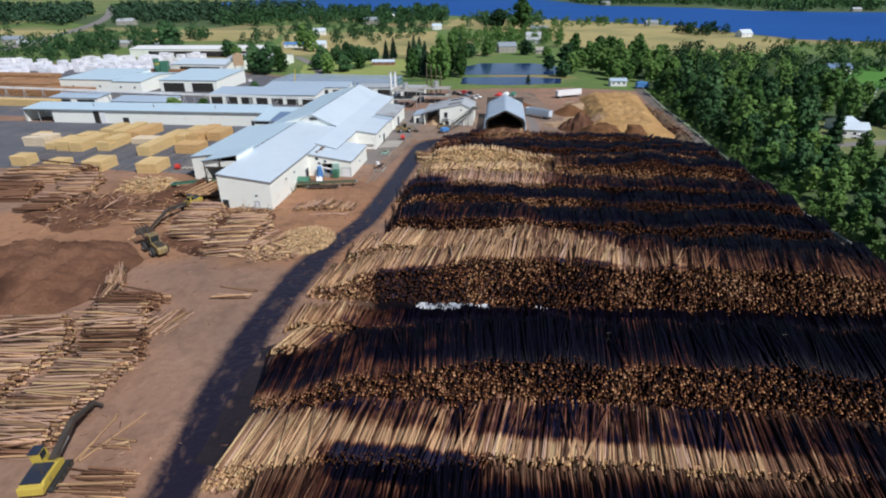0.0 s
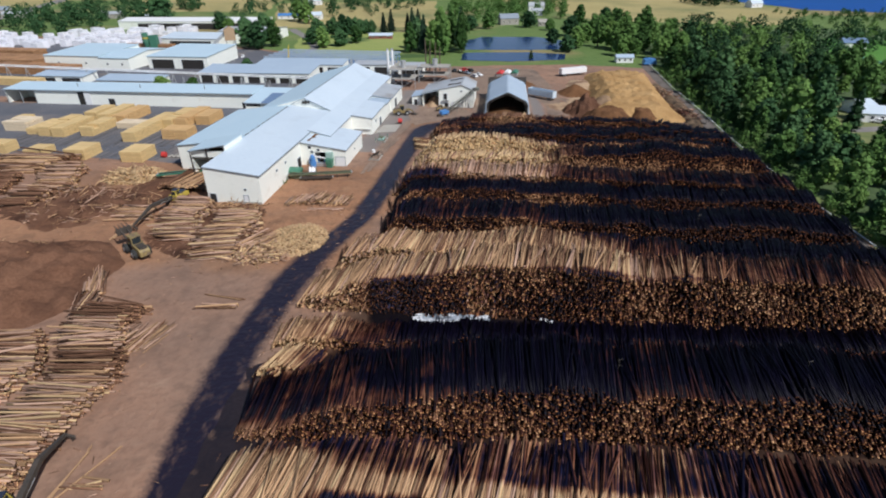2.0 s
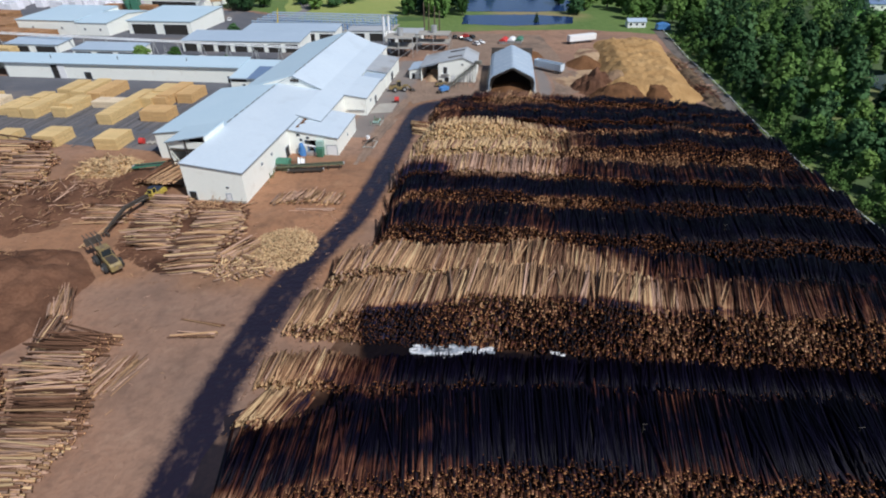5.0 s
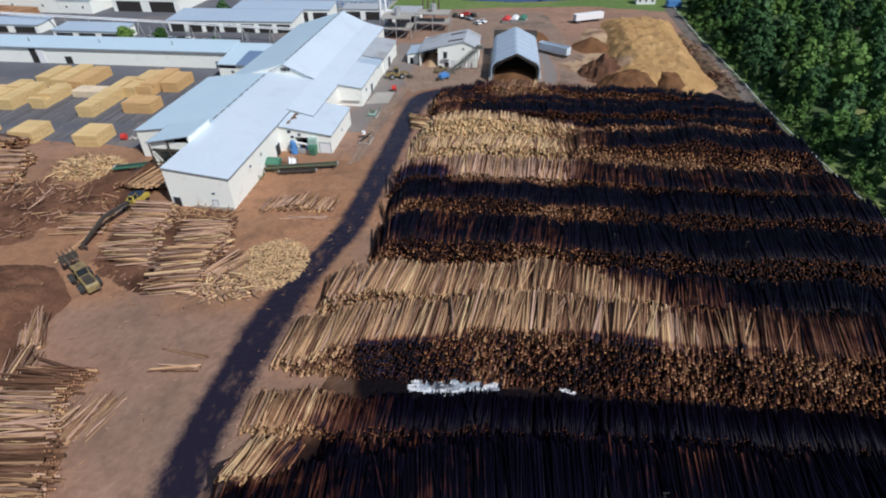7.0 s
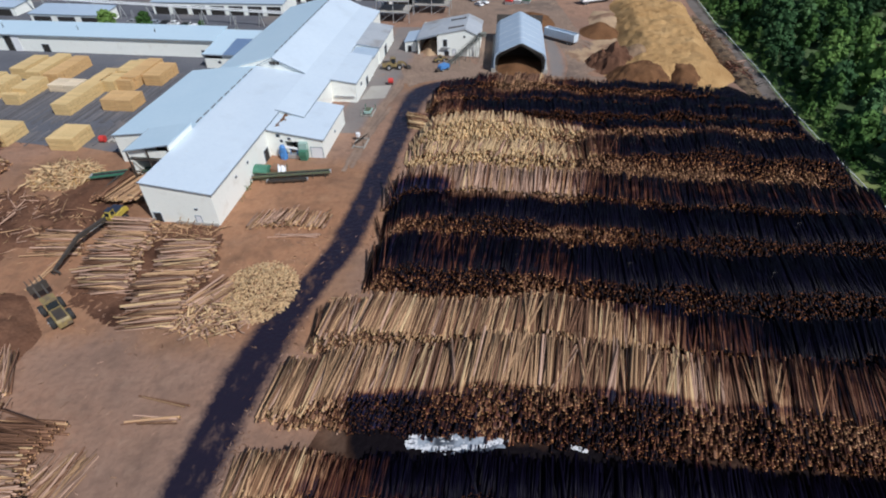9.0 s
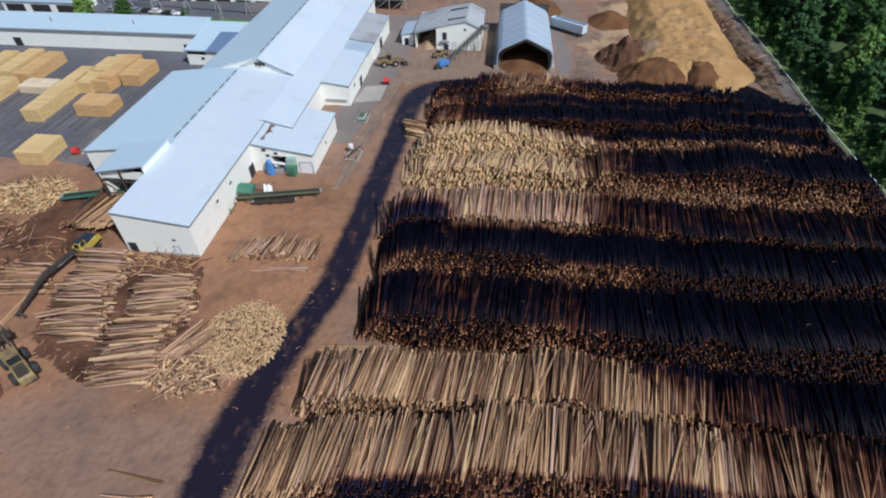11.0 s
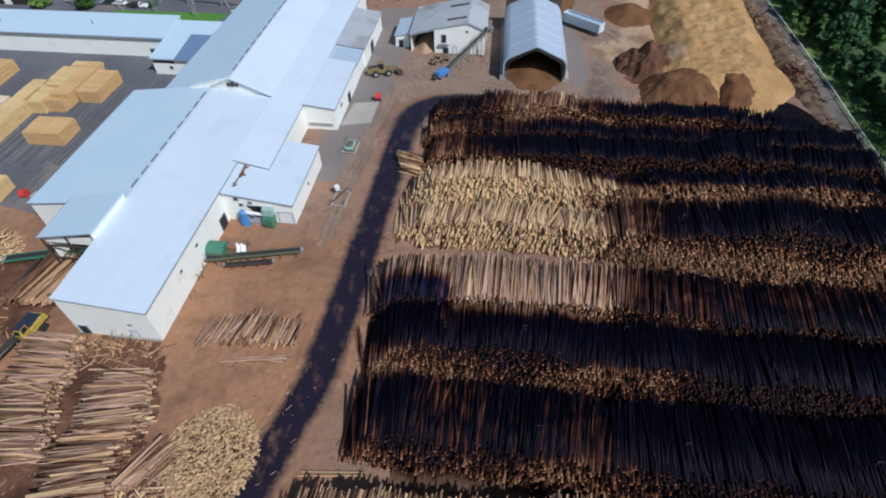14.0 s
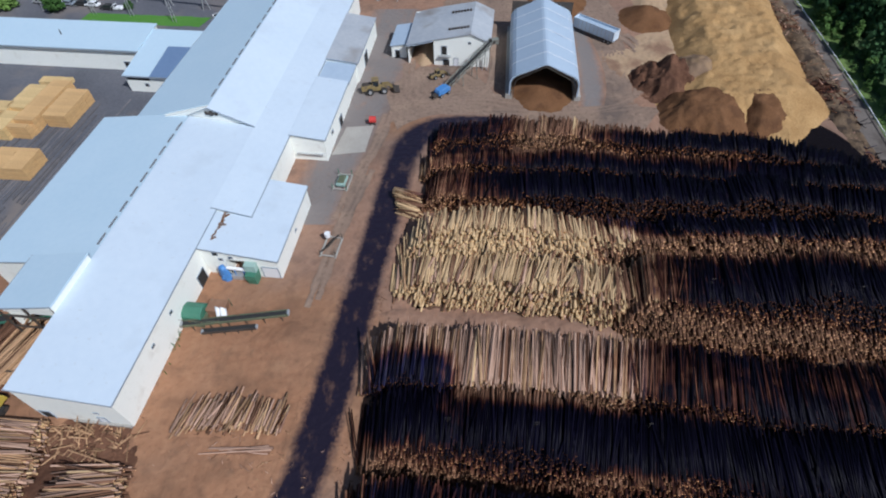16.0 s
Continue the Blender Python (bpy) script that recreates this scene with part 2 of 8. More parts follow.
def tint(m, group, damp, soaked, gloss=None, streaks=0.0):
    """Multiplies a material's colour first to damp and then to soaked inside a node group's areas."""
    n, l = m.node_tree.nodes, m.node_tree.links
    b = n["Principled BSDF"]
    old = b.inputs["Base Color"].links[0].from_socket
    gr = n.new("ShaderNodeGroup")
    gr.node_tree = group
    if streaks:
        oi, ge, add, fr, mr = n.new("ShaderNodeObjectInfo"), n.new("ShaderNodeNewGeometry"), n.new("ShaderNodeMath"), n.new("ShaderNodeMath"), n.new("ShaderNodeMapRange")
        add.operation, fr.operation = "ADD", "FRACT"
        l.new(oi.outputs["Random"], add.inputs[0])
        l.new(ge.outputs["Random Per Island"], add.inputs[1])
        l.new(add.outputs[0], fr.inputs[0])
        l.new(fr.outputs[0], mr.inputs["Value"])
        mr.inputs["To Min"].default_value, mr.inputs["To Max"].default_value = -streaks, streaks
        l.new(mr.outputs[0], gr.inputs[0])
    out = old
    for lo, hi, colour in ((0.0, 0.55, damp), (0.4, 0.86, soaked)):
        mr, mx = n.new("ShaderNodeMapRange"), n.new("ShaderNodeMix")
        mr.inputs["From Min"].default_value, mr.inputs["From Max"].default_value = lo, hi
        l.new(gr.outputs[0], mr.inputs["Value"])
        mx.data_type, mx.blend_type = "RGBA", "MULTIPLY"
        l.new(mr.outputs[0], mx.inputs[0])
        l.new(out, mx.inputs[6])
        mx.inputs[7].default_value = (*colour, 1)
        out = mx.outputs[2]
    l.new(out, b.inputs["Base Color"])
    if gloss is not None:
        mr = n.new("ShaderNodeMapRange")
        mr.inputs["To Min"].default_value, mr.inputs["To Max"].default_value = b.inputs["Roughness"].default_value, gloss
        l.new(gr.outputs[0], mr.inputs["Value"])
        l.new(mr.outputs[0], b.inputs["Roughness"])
    return m


# soaked tint: wet bark's darkness, and its blue sky reflection put into colour
for m in BARK:
    tint(m, WETNESS, (0.42, 0.25, 0.21), (0.034, 0.080, 0.66), 0.52, 0.30)
for m in ENDS:
    tint(m, WETNESS, (0.74, 0.58, 0.44), (0.37, 0.30, 0.29), None, 0.36)
# dark partly from wet bark, partly from shade painted into the row gaps
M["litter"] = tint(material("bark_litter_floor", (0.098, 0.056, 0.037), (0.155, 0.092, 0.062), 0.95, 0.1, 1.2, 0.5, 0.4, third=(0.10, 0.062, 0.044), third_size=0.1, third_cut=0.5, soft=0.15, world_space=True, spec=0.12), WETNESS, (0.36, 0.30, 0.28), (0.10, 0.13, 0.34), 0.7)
tint(M["dirt"], RED_SOIL, (1.06, 0.97, 0.83), (1.02, 0.98, 0.92))


def soft_strip(m, colour, inner, outer, patches=0.0, rough=None, strength=1.0):
    """Lays a colour along the middle of a strip, with ragged edges and bare patches; elsewhere the material shows."""
    n, l = m.node_tree.nodes, m.node_tree.links
    b = n["Principled BSDF"]
    old = b.inputs["Base Color"].links[0].from_socket
    uv, sep, geo = n.new("ShaderNodeUVMap"), n.new("ShaderNodeSeparateXYZ"), n.new("ShaderNodeNewGeometry")
    l.new(uv.outputs[0], sep.inputs[0])

    def ma(op, a, b2, c=None):
        v = n.new("ShaderNodeMath")
        v.operation = op
        for i, q in enumerate((a, b2, c)):
            if q is None:
                continue
            if isinstance(q, (int, float)):
                v.inputs[i].default_value = q
            else:
                l.new(q, v.inputs[i])
        return v.outputs[0]

    d = ma("ABSOLUTE", ma("MULTIPLY_ADD", sep.outputs[0], 2.0, -1.0), 0)
    for scale, amount in ((0.10, 0.16), (0.5, 0.30), (2.2, 0.30)):
        t = n.new("ShaderNodeTexNoise")
        t.inputs["Scale"].default_value, t.inputs["Detail"].default_value = scale, 4.0
        l.new(geo.outputs["Position"], t.inputs["Vector"])
        d = ma("ADD", ma("MULTIPLY_ADD", t.outputs["Fac"], amount, d), -amount * 0.5)
    mr = n.new("ShaderNodeMapRange")
    mr.inputs["From Min"].default_value, mr.inputs["From Max"].default_value = outer, inner
    mr.inputs["To Max"].default_value = strength
    l.new(d, mr.inputs["Value"])
    fac = mr.outputs[0]
    if patches:
        t, mp, pr = n.new("ShaderNodeTexNoise"), n.new("ShaderNodeMapping"), n.new("ShaderNodeMapRange")
        mp.inputs["Scale"].default_value = (1.0, 0.55, 1.0)
        l.new(geo.outputs["Position"], mp.inputs["Vector"])
        l.new(mp.outputs[0], t.inputs["Vector"])
        t.inputs["Scale"].default_value, t.inputs["Detail"].default_value = 0.34, 8.0
        t.inputs["Roughness"].default_value = 0.72
        pr.inputs["From Min"].default_value, pr.inputs["From Max"].default_value = 0.69, 0.53
        pr.inputs["To Min"].default_value = 1.0 - patches
        l.new(t.outputs["Fac"], pr.inputs["Value"])
        fac = ma("MULTIPLY", fac, pr.outputs[0])
    mx = n.new("ShaderNodeMix")
    mx.data_type = "RGBA"
    l.new(fac, mx.inputs[0])
    l.new(old, mx.inputs[6])
    mx.inputs[7].default_value = (*colour, 1)
    l.new(mx.outputs[2], b.inputs["Base Color"])
    if rough is not None:
        mr = n.new("ShaderNodeMapRange")
        mr.inputs["To Min"].default_value, mr.inputs["To Max"].default_value = b.inputs["Roughness"].default_value, rough
        l.new(fac, mr.inputs["Value"])
        l.new(mr.outputs[0], b.inputs["Roughness"])
    return m


M["wet_road"] = soft_strip(tint(material("watered_haul_road", *DIRT[0], **DIRT[1]), RED_SOIL, (1.06, 0.97, 0.83), (1.02, 0.98, 0.92)), (0.015, 0.011, 0.021), 0.50, 0.84, 0.36, 0.30)
M["wet_road"].node_tree.nodes["Principled BSDF"].inputs["Specular IOR Level"].default_value = 0.5
M["apron"] = soft_strip(material("gravelled_dirt", *DIRT[0], **DIRT[1]), (0.185, 0.175, 0.17), 0.45, 0.95, 0.5, None, 0.85)
M["tyre_track"] = soft_strip(material("tyre_marked_dirt", *TRACK[0], **TRACK[1]), (0.29, 0.20, 0.145), 0.1, 0.9, 0.9, None, 0.45)
M["wall"] = material("white_sheet_cladding", (0.83, 0.85, 0.79), (0.88, 0.89, 0.83), 0.55, 0.15, 2.0, 0.5, 0.05, stains=[((0.58, 0.54, 0.45), 0.35, 0.58, 0.14, 0.3), ((0.62, 0.62, 0.58), 1.5, 0.6, 0.1, 0.25)])
M["roof_white"] = material("white_metal_roof", (0.53, 0.615, 0.70), (0.58, 0.66, 0.735), 0.45, 0.08, 0.8, 0.5, 0.03, spec=0.4, stains=[((0.44, 0.50, 0.56), 0.18, 0.56, 0.14, 0.3), ((0.40, 0.42, 0.42), 1.2, 0.64, 0.1, 0.3)])
# also covers the sawmill's left slopes, whose weaker sun is put into the colour
M["roof_pale"] = material("pale_blue_metal_roof", (0.46, 0.60, 0.70), (0.51, 0.64, 0.73), 0.5, 0.1, 1.0, 0.5, 0.03)
M["foam"] = material("white_froth", (0.52, 0.54, 0.58), (0.72, 0.74, 0.78), 0.6, 1.0, 6.0, 0.5, 0.1)
M["spray_water"] = material("foaming_water", (0.20, 0.24, 0.30), (0.42, 0.47, 0.54), 0.3, 0.5, 2.6, 0.5, 0.3, third=(0.05, 0.06, 0.08), third_size=0.35, third_cut=0.5, soft=0.1, world_space=True)
M["roof_slate"] = material("slate_blue_metal_roof", (0.13, 0.20, 0.33), (0.16, 0.235, 0.37), 0.5, 0.1, 1.0, 0.5, 0.03)
M["roof_blue"] = material("blue_grey_metal_roof", (0.36, 0.45, 0.56), (0.42, 0.51, 0.61), 0.5, 0.1, 1.0, 0.5, 0.03)
M["roof_grey"] = material("grey_dusty_roof", (0.34, 0.37, 0.41), (0.44, 0.46, 0.48), 0.6, 0.15, 1.0, 0.5, 0.05, third=(0.24, 0.22, 0.20), third_size=0.12, third_cut=0.55, soft=0.2)
M["trim"] = material("grey_blue_trim", (0.22, 0.26, 0.31), (0.28, 0.32, 0.37), 0.5, 1.0, 5.0, 0.5, 0.0)
# near-black panels for doorways and openings: the unlit inside is put into their colour
M["dark"] = material("dark_interior", (0.018, 0.016, 0.015), (0.03, 0.027, 0.024), 0.9, 0.5, 3.0, 0.5, 0.1)
M["steel"] = material("galvanised_steel", (0.42, 0.43, 0.44), (0.55, 0.56, 0.56), 0.45, 0.6, 5.0, 0.5, 0.05, metal=0.5)
M["dark_steel"] = material("dark_rusty_steel", (0.05, 0.045, 0.04), (0.10, 0.08, 0.065), 0.6, 0.8, 6.0, 0.5, 0.1, metal=0.3)
M["rubber"] = material("black_rubber", (0.018, 0.018, 0.018), (0.03, 0.03, 0.03), 0.8, 2.0, 12.0, 0.5, 0.1)
M["glass"] = material("tinted_cab_glass", (0.015, 0.02, 0.025), (0.02, 0.028, 0.035), 0.08, 1.0, 5.0, 0.5, 0.0)
M["dusty_yellow"] = material("dusty_yellow_paint", (0.21, 0.155, 0.06), (0.30, 0.225, 0.09), 0.6, 1.0, 6.0, 0.5, 0.05, third=(0.15, 0.11, 0.07), third_size=1.0, third_cut=0.5)
M["yellow"] = material("yellow_machine_paint", (0.44, 0.33, 0.05), (0.52, 0.40, 0.07), 0.5, 1.0, 6.0, 0.5, 0.05, third=(0.28, 0.20, 0.09), third_size=1.2, third_cut=0.58)
M["vent_grey"] = material("weathered_vent_steel", (0.12, 0.125, 0.14), (0.22, 0.225, 0.24), 0.6, 0.6, 4.0, 0.5, 0.1)
M["olive"] = material("faded_olive_steel", (0.085, 0.105, 0.060), (0.14, 0.155, 0.095), 0.7, 1.0, 6.0, 0.5, 0.1, third=(0.16, 0.095, 0.05), third_size=0.8, third_cut=0.56)
M["rusty"] = material("rusty_brown_steel", (0.20, 0.105, 0.06), (0.29, 0.165, 0.10), 0.85, 1.0, 5.0, 0.5, 0.15)
M["navy"] = material("blue_black_panel", (0.020, 0.026, 0.045), (0.035, 0.042, 0.065), 0.35, 1.0, 6.0, 0.5, 0.02)
M["green"] = material("green_machine_paint", (0.045, 0.16, 0.10), (0.075, 0.21, 0.14), 0.5, 1.0, 6.0, 0.5, 0.05)
M["pale_green"] = material("faded_green_paint", (0.28, 0.42, 0.38), (0.36, 0.50, 0.45), 0.6, 1.0, 6.0, 0.5, 0.05)
M["blue"] = material("blue_paint", (0.06, 0.19, 0.46), (0.09, 0.25, 0.55), 0.5, 1.0, 6.0, 0.5, 0.05)
M["red"] = material("red_paint", (0.50, 0.035, 0.03), (0.58, 0.06, 0.05), 0.5, 1.0, 6.0, 0.5, 0.05)
M["barn"] = material("weathered_red_boards", (0.20, 0.075, 0.055), (0.28, 0.11, 0.08), 0.85, 1.0, 6.0, 0.5, 0.1)
M["white"] = material("white_paint", (0.76, 0.77, 0.78), (0.82, 0.82, 0.83), 0.45, 1.0, 6.0, 0.5, 0.03)
M["wrap"] = material("white_plastic_wrap", (0.74, 0.74, 0.80), (0.84, 0.84, 0.88), 0.4, 0.6, 3.0, 0.5, 0.2, third=(0.45, 0.45, 0.52), third_size=0.5, third_cut=0.62, per_piece=0.12)
M["skid"] = material("weathered_skid_timber", (0.085, 0.085, 0.095), (0.17, 0.16, 0.165), 0.9, 0.3, 3.0, 0.5, 0.2, per_piece=0.3)
M["lumber"] = material("fresh_sawn_lumber", (0.56, 0.39, 0.17), (0.67, 0.49, 0.235), 0.75, 0.5, 4.0, 0.5, 0.2, per_piece=0.08)
M["old_lumber"] = material("weathered_brown_lumber", (0.27, 0.135, 0.06), (0.38, 0.21, 0.10), 0.8, 0.4, 3.0, 0.5, 0.2, per_piece=0.3)
M["chips"] = material("golden_wood_chips", (0.30, 0.175, 0.070), (0.48, 0.31, 0.14), 0.95, 0.16, 2.2, 0.5, 0.9, third=(0.34, 0.205, 0.088), third_size=0.05, third_cut=0.5, soft=0.3, spec=0.1, world_space=True, stains=[((0.52, 0.36, 0.18), 0.12, 0.55, 0.2, 0.4), ((0.25, 0.145, 0.065), 0.3, 0.62, 0.1, 0.3)])
M["sawdust"] = material("pale_sawdust", (0.35, 0.24, 0.145), (0.47, 0.34, 0.22), 0.95, 0.15, 2.0, 0.5, 0.4, third=(0.24, 0.15, 0.10), third_size=0.12, third_cut=0.5, soft=0.15, spec=0.1, world_space=True)
M["hog"] = material("brown_hog_fuel", (0.12, 0.058, 0.027), (0.19, 0.098, 0.048), 0.95, 0.3, 3.0, 0.5, 0.8, spec=0.1, world_space=True, stains=[((0.07, 0.035, 0.02), 0.25, 0.52, 0.12, 0.6), ((0.22, 0.115, 0.055), 0.5, 0.58, 0.1, 0.4)])
M["dusty_hog"] = material("dusty_hog_fuel", (0.19, 0.125, 0.082), (0.27, 0.185, 0.12), 0.95, 0.3, 3.0, 0.5, 0.8, spec=0.1, world_space=True, stains=[((0.33, 0.22, 0.11), 0.25, 0.52, 0.15, 0.5)])
M["bark"] = material("brown_bark_mulch", (0.105, 0.050, 0.030), (0.19, 0.100, 0.062), 0.95, 0.15, 2.0, 0.5, 0.8, third=(0.060, 0.030, 0.020), third_size=0.12, third_cut=0.48, soft=0.2, spec=0.1, world_space=True)
M["trunk"] = material("tree_bark", (0.09, 0.065, 0.045), (0.14, 0.11, 0.08), 0.9, 1.0, 6.0, 0.5, 0.4)
LEAF = [material("dark_green_leaves", (0.028, 0.074, 0.030), (0.054, 0.118, 0.044), 0.8, 0.3, 3.0, 0.5, 0.0, per_piece=0.16, spec=0.12, per_object=0.6),
        material("mid_green_leaves", (0.048, 0.112, 0.030), (0.088, 0.172, 0.044), 0.8, 0.3, 3.0, 0.5, 0.0, per_piece=0.16, spec=0.12, per_object=0.6),
        material("fresh_green_leaves", (0.068, 0.145, 0.034), (0.110, 0.200, 0.052), 0.8, 0.3, 3.0, 0.5, 0.0, per_piece=0.16, spec=0.12, per_object=0.6),
        material("blue_green_needles", (0.018, 0.042, 0.026), (0.034, 0.064, 0.038), 0.8, 0.3, 3.0, 0.5, 0.0, per_piece=0.16, spec=0.12, per_object=0.6)]


# ---- mesh helpers ----
class Build:
    """Collects vertices and faces with material slots, and links them as one mesh object."""

    def __init__(self):
        self.v, self.f, self.m = [], [], []

    def add(self, verts, faces, mat=0):
        k = len(self.v)
        self.v += [tuple(p) for p in verts]
        self.f += [tuple(k + i for i in f) for f in faces]
        self.m += [mat] * len(faces)
        return self

    def box(self, x0, y0, z0, x1, y1, z1, mat=0, m=None):
        p = [(x, y, z) for z in (z0, z1) for y in (y0, y1) for x in (x0, x1)]
        if m is not None:
            p = [m @ Vector(q) for q in p]
        return self.add(p, [(0, 2, 3, 1), (4, 5, 7, 6), (0, 1, 5, 4), (1, 3, 7, 5), (3, 2, 6, 7), (2, 0, 4, 6)], mat)

    def prism(self, profile, a, b, axis=1, mat=0, m=None):
        """A closed profile in the plane across the axis, drawn out from a to b."""
        def put(u, w, s):
            q = (s, u, w) if axis == 0 else ((u, s, w) if axis == 1 else (u, w, s))
            return m @ Vector(q) if m is not None else q
        n = len(profile)
        pts = [put(u, w, a) for u, w in profile] + [put(u, w, b) for u, w in profile]
        fs = [tuple(range(n)), tuple(range(2 * n - 1, n - 1, -1))] + [(i, n + i, n + (i + 1) % n, (i + 1) % n) for i in range(n)]
        return self.add(pts, fs, mat)

    def rod(self, a, b, r, sides=6, mat=0, r2=None):
        a, b = Vector(a), Vector(b)
        d = (b - a).normalized()
        u = d.orthogonal().normalized()
        w = d.cross(u)
        r2 = r if r2 is None else r2
        pts = []
        for c, rr in ((a, r), (b, r2)):
            for i in range(sides):
                t = 2 * math.pi * i / sides
                pts.append(c + (u * math.cos(t) + w * math.sin(t)) * rr)
        fs = [tuple(range(sides - 1, -1, -1)), tuple(range(sides, 2 * sides))] + [(i, (i + 1) % sides, sides + (i + 1) % sides, sides + i) for i in range(sides)]
        return self.add(pts, fs, mat)

    def obj(self, name, mats, parent=None, label="", smooth=False, bevel=0.0, weld=False):
        me = bpy.data.meshes.new(name)
        me.from_pydata(self.v, [], self.f)
        for x in (mats if isinstance(mats, (list, tuple)) else [mats]):
            me.materials.append(x)
        me.polygons.foreach_set("material_index", self.m)
        bm = bmesh.new()
        bm.from_mesh(me)
        if weld:
            bmesh.ops.remove_doubles(bm, verts=bm.verts, dist=0.001)
        bmesh.ops.recalc_face_normals(bm, faces=bm.faces)
        if bevel:
            bmesh.ops.bevel(bm, geom=list(bm.edges), offset=bevel, segments=1, affect="EDGES", clamp_overlap=True)
        bm.to_mesh(me)
        bm.free()
        if smooth:
            me.polygons.foreach_set("use_smooth", [True] * len(me.polygons))
        ob = new(name, me)
        if parent:
            ob.parent = parent
        if label:
            tagged(ob, label)
        return ob


def thing(name, label, category, m=None, group="", kind=""):
    e = new(name)
    e.empty_display_size = 0.5
    if m is not None:
        e.matrix_world = m
    return tagged(e, label, category, group, kind)


def wave(x, seed, size):
    """Smooth noise along a line, about -1 to 1."""
    return noise.noise(Vector((x / size, seed * 7.31, 0.5))) * 1.8


def sheet(name, outline, z, mat, label, category, jag=0.0, step=4.0, seed=1, kind="structure"):
    """A flat patch of ground with an uneven outline."""
    pts = []
    for i, a in enumerate(outline):
        b = outline[(i + 1) % len(outline)]
        a2, b2 = Vector(a), Vector(b)
        n = max(1, int((b2 - a2).length / step)) if jag else 1
        side = Vector((b2.y - a2.y, a2.x - b2.x)).normalized()
        for k in range(n):
            p = a2.lerp(b2, k / n)
            if jag and k:
                p = p + side * jag * (noise.noise(Vector((p.x / (step * 2), p.y / (step * 2), seed))) * 1.4 + random.uniform(-0.35, 0.35))
            pts.append((p.x, p.y, z))
    me = bpy.data.meshes.new(name)
    bm = bmesh.new()
    f = bm.faces.new([bm.verts.new(p) for p in pts])
    bmesh.ops.triangulate(bm, faces=[f])
    bmesh.ops.recalc_face_normals(bm, faces=bm.faces)
    if sum(x.normal.z for x in bm.faces) < 0:
        bmesh.ops.reverse_faces(bm, faces=bm.faces)
    bm.to_mesh(me)
    bm.free()
    me.materials.append(mat)
    return tagged(new(name, me), label, category, kind=kind)


# ---- ground ----
g = Build()
R = 4600
g.add([(-R, -R, 0), (R, -R, 0), (R, R, 0), (-R, R, 0)], [(0, 1, 2, 3)])
tagged(g.obj("ground", M["grass"]), "rough green and dry grass between the fields", "ground", kind="structure")
sheet("yard_floor", [(-420, -120), (86.4, -120), (86.4, 130), (88, 175), (91, 206), (94.6, 250), (100, 300), (60, 312), (0, 308), (-30, 300), (-60, 330), (-130, 372), (-330, 440), (-420, 380)], 0.03, M["dirt"], "packed reddish brown dirt of the log yard", "yard", 1.2)
sheet("back_yard_floor", [(-420, 262), (-250, 246), (-60, 236), (-30, 252), (-30, 296), (-60, 326), (-128, 366), (-330, 430), (-420, 380)], 0.05, M["asphalt"], "grey worn asphalt between the mill buildings", "yard", 1.0)
sheet("lumber_yard_floor", [(-240, 168), (-120, 164), (-80, 158), (-70, 190), (-64, 226), (-190, 232), (-260, 238)], 0.06, M["asphalt"], "dark grey asphalt of the lumber yard", "yard", 0.6)
sheet("shed_apron", [(28, 206), (40, 206), (44, 245), (40, 300), (-5, 305), (-4, 240), (8, 240), (8, 212)], 0.068, M["dirt_track"], "rutted grey brown dirt round the storage shed", "yard", 0.5, 3)
sheet("turning_track", [(-14, 196), (2, 201), (40, 196), (46, 204), (30, 206), (8, 210), (2, 222), (-10, 222), (-18, 212)], 0.08, M["dirt_track"], "wheel-worn dirt track round the chip building", "track", 0.4, 3)
sheet("concrete_pad", [(-27.5, 188), (-20.5, 189), (-19.5, 198), (-25.5, 197.5)], 0.10, M["concrete"], "pale square concrete slab beside the mill", "slab")
RAIL = [(86.5, 30), (86.6, 136), (87.6, 160), (88.8, 180), (90.2, 193), (92.0, 209), (93.8, 232), (95.2, 253), (102, 310)]
sheet("service_road", [(x - 4.4 if y > 185 else x - 2.6, y) for x, y in RAIL] + [(x + 0.2, y) for x, y in RAIL[::-1]], 0.06, M["side_road"], "narrow grey gravel road along the trees", "road", 0.3, 4)
# this floor's colour also holds the shade between the rows
sheet("row_floor", [(-16, 20), (84, 18), (86, 130), (88, 186), (30, 196), (2, 197), (-7, 190), (-5, 172), (-6, 166), (-6, 150), (-10, 140), (-9, 108), (-14, 100), (-18, 84), (-22, 70), (-21, 55)], 0.07, M["litter"], "wet ground and bark litter between the log rows, darkened for gap shade", "yard", 0.5, 2.5, 5)
L_EDGE = [(-33, 20), (-34.5, 42), (-36, 58), (-36.2, 71), (-35.4, 81), (-34.2, 91), (-32.6, 101), (-29.5, 108), (-26.5, 116), (-24, 122), (-22.2, 136), (-20.4, 150), (-18.4, 164), (-17, 176), (-15.6, 188), (-13.6, 196), (-7, 200.8), (1, 202.0), (9, 201.4), (14, 200.2)]
R_EDGE = [(14, 196.6), (9, 196.6), (1, 196.8), (-4, 196), (-8, 191.5), (-9.2, 186), (-10.8, 175), (-12.8, 162), (-14.4, 150), (-15.6, 138), (-17.2, 128), (-18.6, 120), (-21, 115), (-24.8, 103), (-27.2, 91), (-28.8, 81), (-30, 71), (-28.6, 58), (-28, 47), (-28.8, 42), (-27, 20)]

